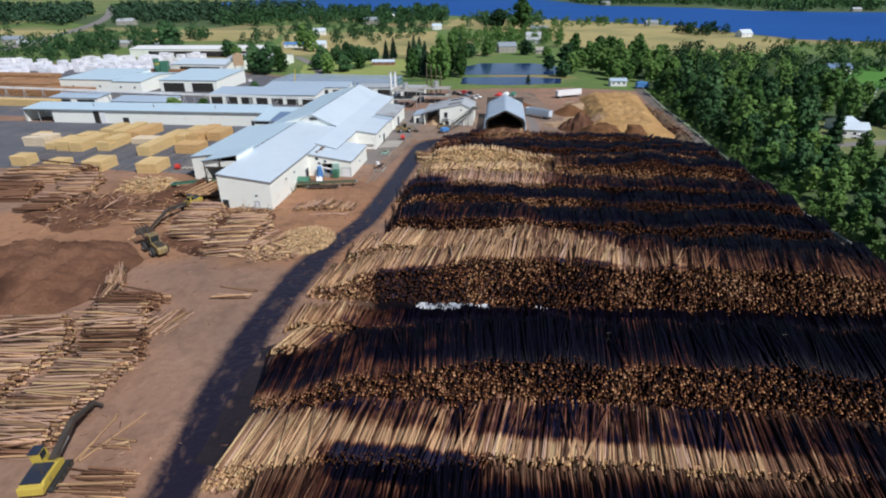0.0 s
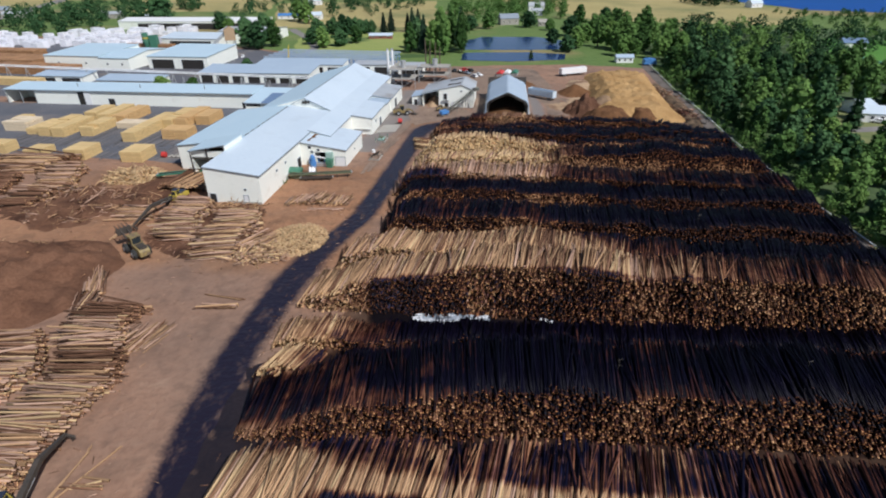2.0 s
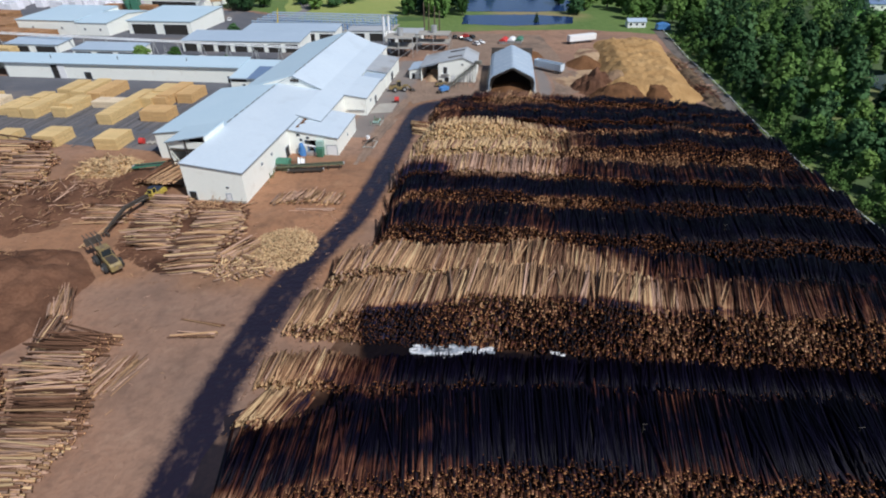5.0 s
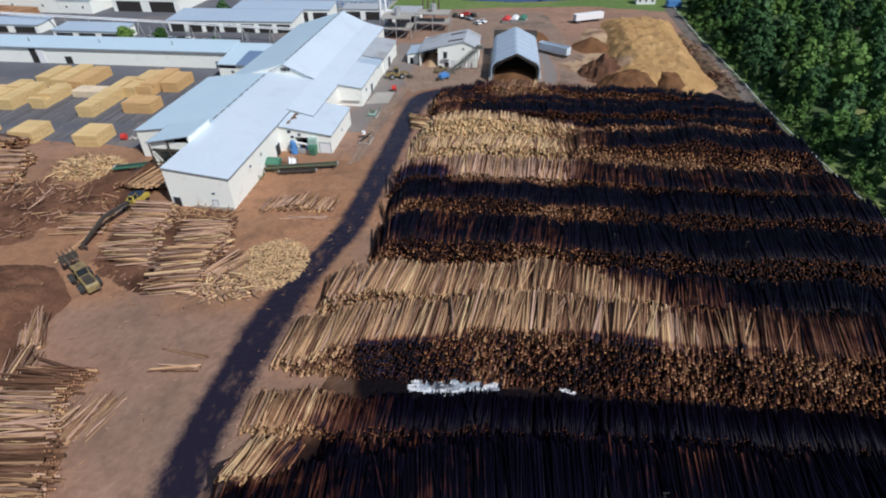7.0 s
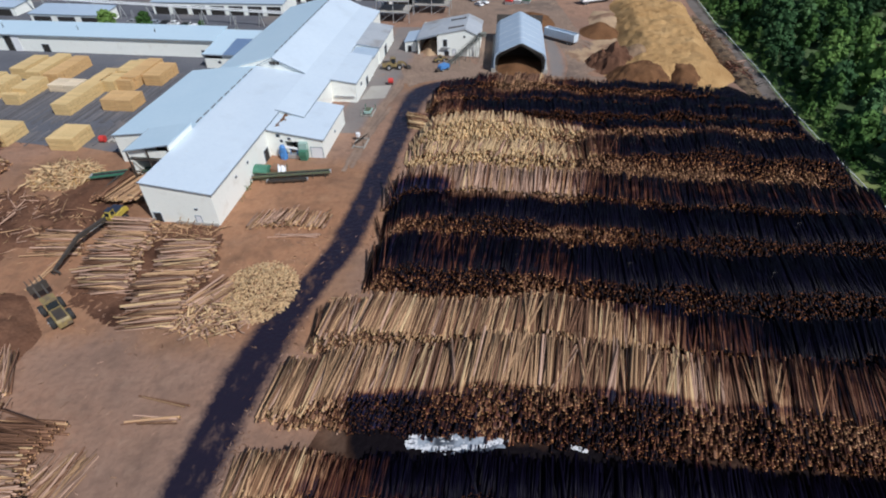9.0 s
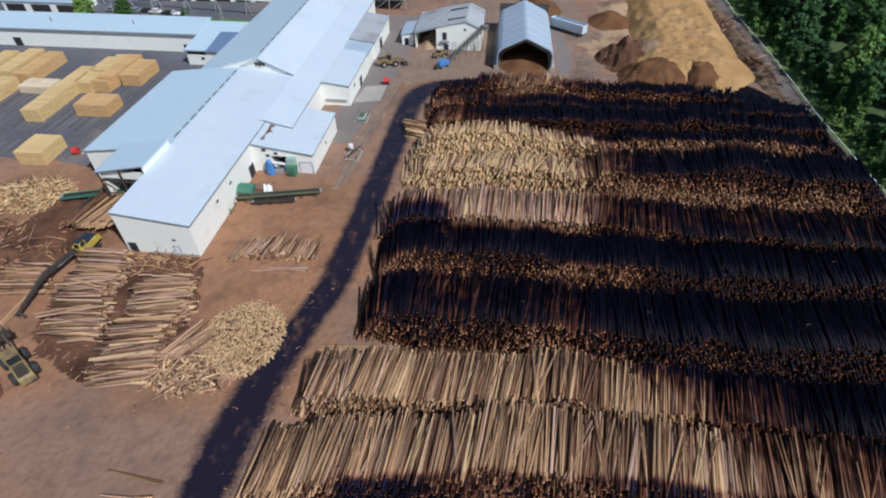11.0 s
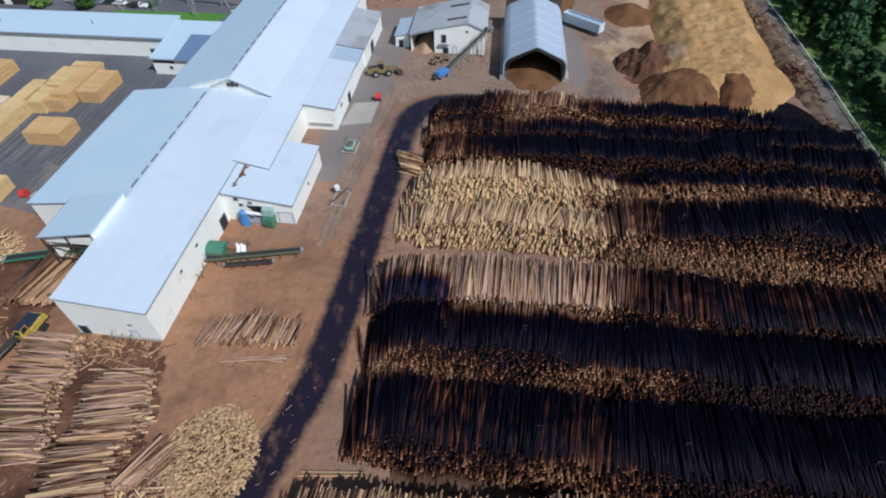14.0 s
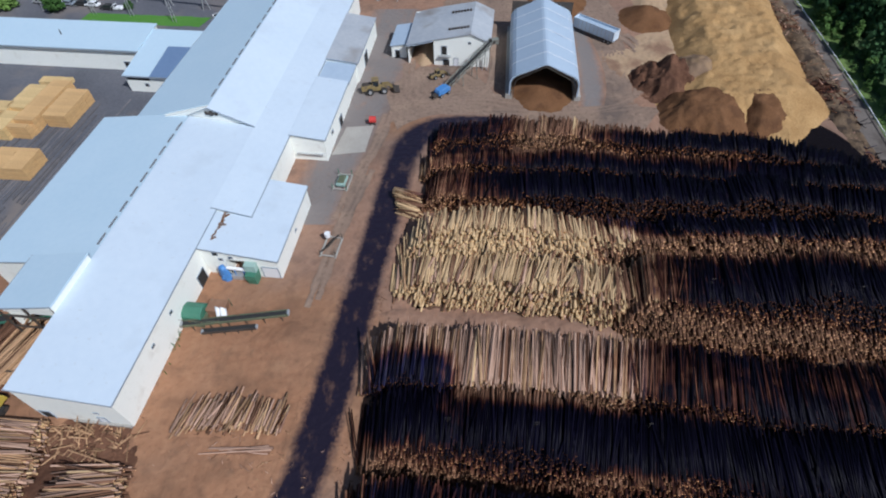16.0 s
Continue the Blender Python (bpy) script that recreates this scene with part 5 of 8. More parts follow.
heap("wood_chip_pile", "huge golden pile of wood chips with furrowed top", "wood chips", 71.5, 243, 15.5, 47, 4.6, M["chips"], 0.5, 3, 0.42, 0.55, turn=-8, square=4, ridge=0.42)
heap("wood_chip_pile", "golden shoulder of the wood chip pile", "wood chips", 65, 209.5, 17.0, 14.5, 4.2, M["chips"], 0.5, 4, 0.36, 0.5, square=3.4, ridge=0.36)
heap("hog_fuel_heap", "brown tipped heap at the foot of the chips", "bark heap", 54.6, 201.6, 11.0, 8.6, 4.6, M["hog"], 0.4, 5, 0.5, 0.4, square=2.3)
heap("hog_fuel_heap", "second brown heap at the foot of the chips", "bark heap", 66.4, 201.4, 6.0, 8.0, 4.7, M["hog"], 0.4, 6, 0.5, 0.4, square=2.6)
heap("hog_fuel_heap", "dusty grey brown slope behind the dark heap", "bark heap", 56.2, 215.0, 9.0, 9.5, 6.4, M["dusty_hog"], 0.4, 24, 0.4, 0.1, square=2.2)
heap("wood_chip_pile", "golden chips spilt between the brown heaps", "wood chips", 51.5, 206.0, 6.5, 5.0, 1.5, M["chips"], 0.4, 25, 0.7, 0.2, wild=0.3)
heap("hog_fuel_heap", "steep dark brown heap beside the pale sawdust", "bark heap", 49.2, 213.6, 8.4, 9.4, 7.0, M["bark"], 0.35, 7, 0.85, power=0.95, ridge=0.12)
heap("hog_fuel_heap", "rounded dark brown heap behind the trailer", "bark heap", 51, 245, 8.0, 7.5, 4.0, M["hog"], 0.7, 8, 0.3)
heap("sawdust_pile", "low pale spread of sawdust", "sawdust", 51, 228, 8, 12, 0.5, M["sawdust"], 0.4, 9, 1.2, 0.2, turn=-24, wild=0.3)
heap("sawdust_pile", "thin pale sawdust between trailer and heap", "sawdust", 42, 222, 6, 9, 0.25, M["sawdust"], 0.4, 21, 1.2, 0.2, turn=30, wild=0.3)
heap("sawdust_pile", "pale sawdust slope beside the chip pile", "sawdust", 56, 258, 8, 13, 1.6, M["sawdust"], 0.5, 22, 0.6, 0.3, turn=-10, wild=0.3)
heap("hog_fuel_heap", "orange brown heap behind the shed", "bark heap", 28, 258, 9, 12, 3.4, M["hog"], 0.9, 10, 0.3)
heap("sawdust_pile", "sawdust spilling out of the shed", "sawdust", 19.2, 213, 8.0, 11, 2.6, M["hog"], 0.7, 11, 0.2)
heap("sawdust_pile", "tan sawdust heaped in the open bay", "sawdust", -8.6, 229, 3.8, 6.5, 3.4, M["sawdust"], 0.5, 12, 0.2, turn=-5)
heap("bark_heap", "broad dark brown heap of bark waste", "bark heap", -85, 92, 21, 17.5, 5.2, M["bark"], 0.6, 13, 0.75, 0.3)
heap("bark_heap", "brown brush and bark heap by the far deck", "bark heap", -94, 128, 14, 13, 1.0, M["bark"], 0.7, 14, 1.6, 0.4, wild=0.4)
heap("bark_heap", "low brown bark litter beside the loader", "bark heap", -77, 137, 9, 10, 1.4, M["bark"], 0.7, 15, 0.9, 0.2)
heap("bark_heap", "trodden brown bark litter below the decks", "bark heap", -55.5, 116.5, 14, 13, 0.2, M["bark"], 0.6, 23, 1.0, 0.4, wild=0.3)
heap("bark_heap", "trodden brown bark and dirt behind a row", "bark heap", 7, 145.6, 20, 3.2, 0.9, M["dirt"], 0.5, 26, 1.0, 0.3, turn=-5, square=3)
heap("bark_heap", "low bark litter in front of the mill", "bark heap", -36, 121, 9, 7, 0.3, M["dirt"], 0.7, 16, 0.9, 0.3)
heap("debris_bank", "brown bank of bark and debris along the service road", "bank", 86.8, 226, 3.8, 40, 1.9, M["debris"], 0.6, 17, 1.2, turn=-5)
heap("debris_bank", "low brown litter along the ends of the log rows", "bank", 84.6, 150, 1.6, 50, 0.7, M["debris"], 0.6, 19, 1.2, turn=-1)
heap("bark_heap", "small reddish dirt heap beside the mill conveyor", "bark heap", -28, 142, 6, 5, 0.7, M["dirt"], 0.5, 18, 0.6)


def scatter_heap(name, label, cx, cy, rx, ry, h, count, ln, r, kinds, seed):
    """A heap of short log ends lying every way."""
    rnd = np.random.RandomState(seed)
    rows = []
    while len(rows) < count:
        x, y = rnd.uniform(-1, 1, 2)
        d = math.hypot(x, y)
        if d > 1:
            continue
        top = h * (1 - d ** 1.6)
        rows.append((cx + x * rx, cy + y * ry, max(0.12, top * rnd.uniform(0.55, 1.0)), rnd.uniform(0, 6.28), radians(rnd.normal(0, 14)), rnd.uniform(*ln), rnd.uniform(*r), kinds[rnd.randint(len(kinds))]))
    base = heap("heap_core", label, "log heap", cx, cy, rx * 0.95, ry * 0.95, h * 0.75, M["chips"] if kinds[-1] == 3 else M["bark"], 0.7, seed, 0.2)
    base.name = name
    ob = new("log_end_chunk", log_mesh("log_end_chunk", rows))
    ob.parent = base
    ob.matrix_parent_inverse = base.matrix_world.inverted()
    tagged(ob, kind="stuff")
    return base


scatter_heap("log_end_heap", "round heap of pale yellow log ends", -33.8, 110.2, 6.6, 7.6, 1.8, 3400, (0.25, 0.7), (0.06, 0.15), [3, 3, 3, 0], 51)
scatter_heap("log_end_heap", "spread of pale splintered log pieces beside the deck", -39.5, 104.2, 7.0, 4.5, 0.8, 420, (0.8, 3.2), (0.08, 0.2), [0, 3, 2], 57)
scatter_heap("brush_heap", "heap of pale broken wood below the lumber", -89, 147, 8, 6, 2.4, 600, (0.8, 3.0), (0.08, 0.22), [0, 3, 3], 52)
scatter_heap("brush_heap", "tangled brown branches and broken logs", -94, 128, 13, 12, 1.2, 520, (1.0, 4.5), (0.05, 0.14), [0, 1, 2], 53)
scatter_heap("brush_heap", "broken branches on the bark heap", -86, 95, 18, 14, 4.6, 300, (1.0, 3.5), (0.05, 0.12), [0, 0, 1], 54)
scatter_heap("brush_heap", "broken pale wood in front of the infeed", -78, 134, 7, 6, 1.0, 160, (1.0, 4.0), (0.06, 0.16), [0, 1], 55)
scatter_heap("brush_heap", "wood splinters at the foot of the mill wall", -54, 126.5, 8, 2.2, 0.7, 160, (0.8, 3.0), (0.06, 0.14), [0, 0, 1], 56)


scatter_heap("brush_heap", "grey brown brush and roots on the debris bank", 85.6, 212, 3.6, 16, 1.7, 330, (0.8, 3.0), (0.05, 0.13), [1, 1, 2], 58)
scatter_heap("brush_heap", "tangle of dead branches along the service road", 88.0, 240, 3.6, 18, 1.7, 330, (0.8, 3.0), (0.05, 0.13), [1, 2, 1], 59)
scatter_heap("brush_heap", "bark litter and sticks beside the row ends", 84.8, 172, 1.8, 22, 0.8, 220, (0.6, 2.4), (0.05, 0.12), [1, 2], 60)


def litter(label, count, areas, seed, ln=(0.2, 1.2), r=(0.02, 0.06), kinds=(0, 1, 2, 2)):
    """Broken bark and sticks strewn on the ground."""
    rnd = np.random.RandomState(seed)
    rows = []
    for i in range(count):
        x, y, sx, sy = areas[rnd.randint(len(areas))]
        rows.append((x + rnd.normal() * sx, y + rnd.normal() * sy, 0.12, rnd.uniform(0, 6.28), 0.0, rnd.uniform(*ln), rnd.uniform(*r), kinds[rnd.randint(len(kinds))]))
    return tagged(new("wood_litter", log_mesh("wood_litter", rows)), label, "wood litter", kind="stuff")


litter("broken bark and splinters strewn before the mill", 600, [(-40, 117, 8, 5), (-50, 112, 10, 8), (-30, 124, 5, 4), (-62, 120, 8, 8), (-45, 103, 8, 4)], 71)
litter("scattered sticks and bark in the open yard", 260, [(-50, 74, 6, 10), (-58, 62, 6, 12), (-62, 86, 6, 6), (-75, 116, 12, 8), (-92, 130, 12, 10), (-42, 46, 5, 8)], 72)
litter("bark crumbs along the ends of the log rows", 500, [(-25.5, 95, 1.2, 6), (-28.5, 78, 0.8, 5), (-16, 118, 0.8, 7), (-13.5, 142, 0.6, 8), (-10.5, 165, 0.6, 8)], 73, kinds=(1, 1, 2), ln=(0.2, 0.9))


# ---- lumber ----
def lumber_pack(w=1.25, h=1.2, d=5.0, mat=None):
    """One strapped pack of boards: courses with a little give between them."""
    b = Build()
    n = 5
    for i in range(n):
        o = 0.012 * (i % 2)
        b.box(-w / 2 + o, -d / 2 + o, 0.06 + i * (h - 0.06) / n, w / 2 - o, d / 2 - o, 0.06 + (i + 0.995) * (h - 0.06) / n)
    for y in (-d * 0.3, d * 0.3):
        b.box(-w / 2 - 0.01, y - 0.04, 0.0, w / 2 + 0.01, y + 0.04, 0.06)
    return b


PACKS = {}


def lumber_stack(label, p0, p1, rows, tiers, mat, group, deep=5.0, off=0, wide=1.3):
    """A block of packs: a line of packs from p0 towards p1, rows side by side, tiers high."""
    a, z = Vector((*p0, 0)), Vector((*p1, 0))
    d = z - a
    yaw = math.degrees(math.atan2(d.y, d.x))
    n = max(1, int(d.length / wide))
    top = thing("lumber_stack", label, "lumber", pose(a.x, a.y, 0.06, 0, 0, yaw), group)
    key = (mat.name, deep)
    if key not in PACKS:
        PACKS[key] = lumber_pack(wide - 0.015, 1.07, deep - 0.03).obj("lumber_pack", mat, top)
        src = PACKS[key].data
        bpy.data.objects.remove(PACKS[key])
        PACKS[key] = src
    for i in range(n):
        for j in range(rows):
            t = tiers - (1 if random.random() < 0.025 else 0)
            for k in range(t):
                ob = new("lumber_pack", PACKS[key])
                ob.parent = top
                ob.matrix_basis = pose((i + 0.5) * wide + random.gauss(0, 0.008), (j + 0.5) * deep + random.gauss(0, 0.05), k * 1.08, 0, 0, random.gauss(0, 0.1))
    return top

LS = "lumber stacks"
FRESH, OLD = M["lumber"], M["old_lumber"]
ORANGE = material("orange_sawn_lumber", (0.52, 0.32, 0.135), (0.62, 0.40, 0.18), 0.75, 0.5, 4.0, 0.5, 0.2, per_piece=0.08)
PALE = material("pale_new_lumber", (0.62, 0.50, 0.34), (0.72, 0.60, 0.44), 0.75, 0.5, 4.0, 0.5, 0.2, per_piece=0.1)
for label, p0, p1, rows, tiers, deep, mat in (
    ("long stack of fresh yellow sawn lumber packs", (-104.7, 177.5), (-102.4, 204.5), 1, 3, 4.6, FRESH),
    ("stack of fresh yellow lumber, one side lower", (-122.8, 184), (-121.6, 198), 1, 3, 4.6, FRESH),
    ("long stack of orange lumber packs in the back line", (-119.6, 198.5), (-118.0, 215), 1, 3, 4.6, ORANGE),
    ("block of orange lumber packs", (-88.6, 180), (-88.0, 187.6), 2, 3, 4.4, ORANGE),
    ("long stack of yellow lumber beside the mill", (-95.0, 193.5), (-93.0, 212.5), 1, 3, 4.6, ORANGE),
    ("long stack of yellow lumber close beside another", (-99.8, 193), (-97.8, 211), 1, 3, 4.6, FRESH),
    ("small block of orange lumber packs", (-88.2, 197.5), (-87.2, 208), 1, 3, 5.4, ORANGE),
    ("long stack of yellow lumber packs", (-132.2, 183), (-130.8, 199), 1, 3, 4.6, FRESH),
    ("long stack of yellow lumber packs, part covered", (-126.2, 200.4), (-125.0, 216), 1, 3, 4.6, FRESH),
    ("long stack of yellow lumber at the yard edge", (-137.6, 184), (-136.0, 202), 1, 3, 4.6, FRESH),
    ("pale block of new lumber packs", (-110.8, 192.5), (-110.2, 198.5), 2, 2, 4.6, PALE),
    ("stack of tan lumber packs in the back line", (-132.8, 203), (-131.6, 217), 1, 3, 4.6, FRESH),
    ("stack of tan lumber packs near the store", (-143.0, 186), (-142.0, 200), 1, 2, 4.6, FRESH),
    ("pale stack of lumber in the outer line", (-150.0, 190), (-149.0, 198), 2, 3, 4.6, PALE),
    ("lone yellow lumber stack by the bark", (-92.6, 158.2), (-92.0, 166), 1, 3, 6.6, FRESH),
    ("yellow lumber stack with a missing tier", (-111.0, 160.2), (-110.2, 168.6), 1, 3, 6.6, FRESH),
    ("yellow lumber stack at the asphalt edge", (-126.6, 163), (-126.0, 170), 1, 2, 5.6, FRESH),
    ("yellow lumber stack near the far logs", (-139.6, 166), (-139.0, 172), 1, 3, 5.6, FRESH),
    ("small lumber stack far out on the asphalt", (-158, 200), (-157.4, 206), 1, 2, 4.6, FRESH),
    ("low tan packs along the store wall", (-104, 214.6), (-96, 214.0), 1, 1, 2.4, FRESH),
    ("brown lumber stacks behind the store", (-250, 296), (-200, 286), 3, 3, 5.0, OLD),
    ("brown lumber stacks at the wrapped packs", (-290, 322), (-232, 312), 4, 3, 5.0, OLD),
    ("brown lumber stacks in the far yard", (-300, 346), (-250, 338), 2, 4, 5.0, OLD),
    ("yellow lumber under the pipe bridge", (-232, 268), (-196, 262), 1, 3, 5.0, FRESH),
    ("brown lumber block beside the kilns", (-215, 372), (-180, 366), 1, 3, 5.0, OLD),
):
    lumber_stack(label, p0, p1, rows, tiers, mat, LS, deep, wide=2.6 if mat is OLD else 1.3)
# skids that the lumber stands on
k = Build()
skids = thing("lumber_skid", "grey timber skids laid out on the asphalt", "skids", kind="")
for bx, by, nx, ln in ((-150, 172, 44, 34), (-113, 172, 40, 34), (-146, 160.5, 60, 10)):
    for i in range(nx):
        s = Build()
        s.box(-0.16, 0, 0, 0.16, ln * random.uniform(0.5, 1.0), 0.16)
        o = s.obj("skid", M["skid"], skids)
        o.matrix_basis = pose(bx + i * (0.82 if ln > 20 else 1.0) + random.uniform(-0.2, 0.2), by + random.uniform(0, 4), 0.06, 0, 0, -6.5 + random.gauss(0, 0.7))

# white wrapped packs in the far yard
b = lumber_pack(2.6, 2.3, 5.0)
wrapped = None
for i in range(235):
    x, y = random.uniform(-400, -200), 0
    y = 392 + (x + 330) * 0.30 + random.uniform(-48, 46)
    if x < -296:
        y = random.uniform(300, 420) - (x + 296) * 0.3
    if x > -262 and y < 378:
        y += 40
    if wrapped is None:
        w = Build()
        w.box(-2.6, -2.6, 0, 2.6, 2.6, 2.2)
        w.box(-2.5, -2.55, 2.2, 2.5, 2.55, 4.4)
        wrapped = w.obj("wrapped_lumber", M["wrap"], bevel=0.12)
        tagged(wrapped, "stack of lumber wrapped in white plastic", "wrapped lumber", "wrapped lumber packs")
        wrapped.matrix_world = pose(x, y, 0.03, 0, 0, -10)
    else:
        copy_thing(wrapped, pose(x, y, 0.03, 0, 0, -10 + random.choice([0, 0, 90]) + random.gauss(0, 2)))


# ---- plain far buildings ----
def plain_building(name, label, cx, cy, w, d, h, yaw, roof, rise=1.5, wall=None, windows=0, bays=0, category="building", ridge=True):
    """Walls, a pitched or sloping roof with overhang, windows or dark-panelled bays on the side that faces -y."""
    e = thing(name, label, category, pose(cx, cy, 0, 0, 0, yaw))
    wm = wall or M["wall"]
    if ridge:
        Build().prism([(-d / 2, 0), (d / 2, 0), (d / 2, h), (0, h + rise), (-d / 2, h)], -w / 2, w / 2, axis=0).obj("wall", wm, e)
        o = 0.4
        s = rise / (d / 2)
        for q in (-1, 1):
            slab(Build(), [(-w / 2 - o, 0, h + rise + 0.2), (w / 2 + o, 0, h + rise + 0.2), (w / 2 + o, q * (d / 2 + o), h + 0.2 - s * o), (-w / 2 - o, q * (d / 2 + o), h + 0.2 - s * o)]).obj("roof", roof, e)
    else:
        Build().prism([(-d / 2, 0), (d / 2, 0), (d / 2, h + rise), (-d / 2, h)], -w / 2, w / 2, axis=0).obj("wall", wm, e)
        slab(Build(), [(-w / 2 - 0.4, -d / 2 - 0.4, h + 0.15), (w / 2 + 0.4, -d / 2 - 0.4, h + 0.15), (w / 2 + 0.4, d / 2 + 0.4, h + rise + 0.2), (-w / 2 - 0.4, d / 2 + 0.4, h + rise + 0.2)]).obj("roof", roof, e)
    for i in range(windows):
        u = -w / 2 + w * (i + 0.5) / windows
        opening("window", e, u - 0.5, u + 0.5, h * 0.4, h * 0.4 + 1.0, -d / 2, mat=M["glass"], frame_mat=M["white"])
    for i in range(bays):
        u = -w / 2 + w * (i + 0.5) / bays
        q = w / bays * 0.36
        opening("door", e, u - q, u + q, 0.05, h * 0.75, -d / 2)
    return e


plain_building("planer_building", "white planer mill with a grey-blue roof", -204.4, 322.3, 33, 34, 6.8, -7.4, M["roof_pale"], 1.2, windows=2, bays=0, ridge=False)
plain_building("planer_building", "white gabled mill hall with a green lintel", -179.4, 319, 17, 34, 6.0, -7.4, M["roof_pale"], 1.6, windows=2, bays=0)
plain_building("kiln_shed", "open-fronted shed with a blue-grey roof", -147, 321.5, 34, 34, 6.2, -6, M["roof_pale"], 1.4, bays=2, ridge=False)
plain_building("finished_goods_store", "very long white finished-lumber store", -216, 486, 118, 30, 6.0, -3, M["white"], 1.6, bays=1)
plain_building("planer_annex", "white annex with a metal roof", -170, 388, 40, 30, 6.0, -8, M["roof_white"], 2.0, bays=1)
plain_building("grey_hall", "low grey hall behind the kilns", -146, 420, 40, 26, 6.0, -6, M["roof_grey"], 1.5, bays=3)
plain_building("boiler_offices", "low white building with a grey roof and open bays", -95, 276, 54, 16, 4.6, -4, M["roof_blue"], 1.0, windows=0, bays=7, ridge=False)
plain_building("boiler_offices", "upper grey roof over white bays", -78, 292, 44, 12, 5.2, -4, M["roof_blue"], 0.8, bays=5, ridge=False)
plain_building("low_store", "low white store with a pale roof", -150, 262, 30, 10, 3.6, -6, M["roof_blue"], 0.8, bays=3, ridge=False)
plain_building("low_store", "low white store behind the long building", -190, 274, 26, 10, 3.4, -6, M["roof_blue"], 0.8, bays=2, ridge=False)
plain_building("white_store", "white flat-roofed block behind the mill", -22, 284, 12, 10, 5.0, -4, M["roof_grey"], 0.4, bays=1, ridge=False)
plain_building("white_store", "long pale block behind the mill", -42, 292, 18, 8, 4.6, -4, M["roof_grey"], 0.4, bays=2, ridge=False)
HOUSES = "houses round the lake"
for label, x, y, w, d, h, yaw, roof, rise, wall in (
    ("white farmhouse with a pale roof beside the lake", 303, 622, 14, 9, 4.0, 20, "roof_white", 3.2, "white"),
    ("white shop building with a metal roof in the trees", 147, 203, 9, 7, 3.2, -15, "roof_white", 2.0, "white"),
    ("long white wing of the shop", 150, 213, 6, 10, 3.2, 12, "roof_white", 1.8, "white"),
    ("white house with a green roof", 194, 286, 7, 8, 4.2, 10, "green", 3.0, "white"),
    ("house with a green roof behind trees", 206, 286, 8, 7, 3.4, 10, "green", 2.0, "white"),
    ("blue-grey roofed barn on a lawn", 240, 362, 13, 8, 3.4, -6, "roof_slate", 2.2, "wall"),
    ("dull red barn with a pale roof", -54, 415, 16, 7, 2.2, 0, "roof_white", 1.2, "barn"),
    ("grey house with two gables behind the pond", 42, 492, 15, 10, 5.0, 8, "trim", 3.0, "concrete"),
    ("white two-storey house among trees", 78, 600, 15, 9, 5.0, 0, "roof_grey", 3.0, "white"),
    ("white lower house among trees", 74, 560, 9, 7, 4.0, 0, "roof_grey", 2.0, "white"),
    ("grey roofed house on the field", 96, 690, 20, 12, 5.0, -10, "trim", 3.0, "concrete"),
    ("white house at the field edge", -28, 765, 12, 9, 4.5, 10, "roof_white", 2.5, "white"),
    ("white house with a dark door", -165, 690, 14, 9, 4.5, 0, "roof_white", 3.0, "white"),
    ("white house with a blue roof", -130, 540, 12, 8, 3.6, 0, "roof_white", 2.6, "white"),
    ("long shed under a blue tarpaulin", -155, 545, 20, 8, 3.0, 0, "blue", 1.5, "white"),
    ("pale small house behind the pond", 70, 480, 10, 7, 3.0, 0, "concrete", 2.0, "concrete"),
    ("large pale house on the lake shore", -520, 905, 26, 14, 6.0, 0, "roof_grey", 4.0, "concrete"),
    ("dark house in the shore trees", -130, 880, 24, 14, 6.0, 0, "trim", 4.0, "concrete"),
    ("white house on the lake shore", -110, 1010, 20, 12, 5.0, 0, "white", 3.0, "white"),
    ("dark blue roofed house on the shore", 262, 800, 16, 10, 4.0, 0, "trim", 3.0, "concrete"),
    ("small white cabin with a blue roof beyond the yard", 91, 318, 9, 5, 2.8, 0, "roof_blue", 1.2, "white"),
    ("low pale house at the tree line", -330, 560, 18, 10, 4.0, 0, "roof_grey", 2.0, "concrete"),
    ("white sheds behind the wrapped lumber", -280, 545, 22, 8, 3.2, 0, "roof_white", 1.4, "white"),
    ("grey roofed house near the highway", -470, 600, 20, 14, 5.0, 10, "trim", 3.0, "concrete"),
    ("pale roofed house near the highway", -430, 570, 24, 12, 4.0, 10, "roof_grey", 2.0, "concrete"),
    ("grey shore house in the far bay", 392, 1600, 26, 16, 6.0, 0, "roof_grey", 4.0, "concrete"),
    ("white far house on the opposite shore", 760, 1150, 16, 10, 4.0, 0, "roof_grey", 3.0, "concrete"),
):
    e = plain_building("house", label, x, y, w, d, h, yaw, M[roof], rise, M[wall], windows=3, category="house")
    tagged(e, group=HOUSES)


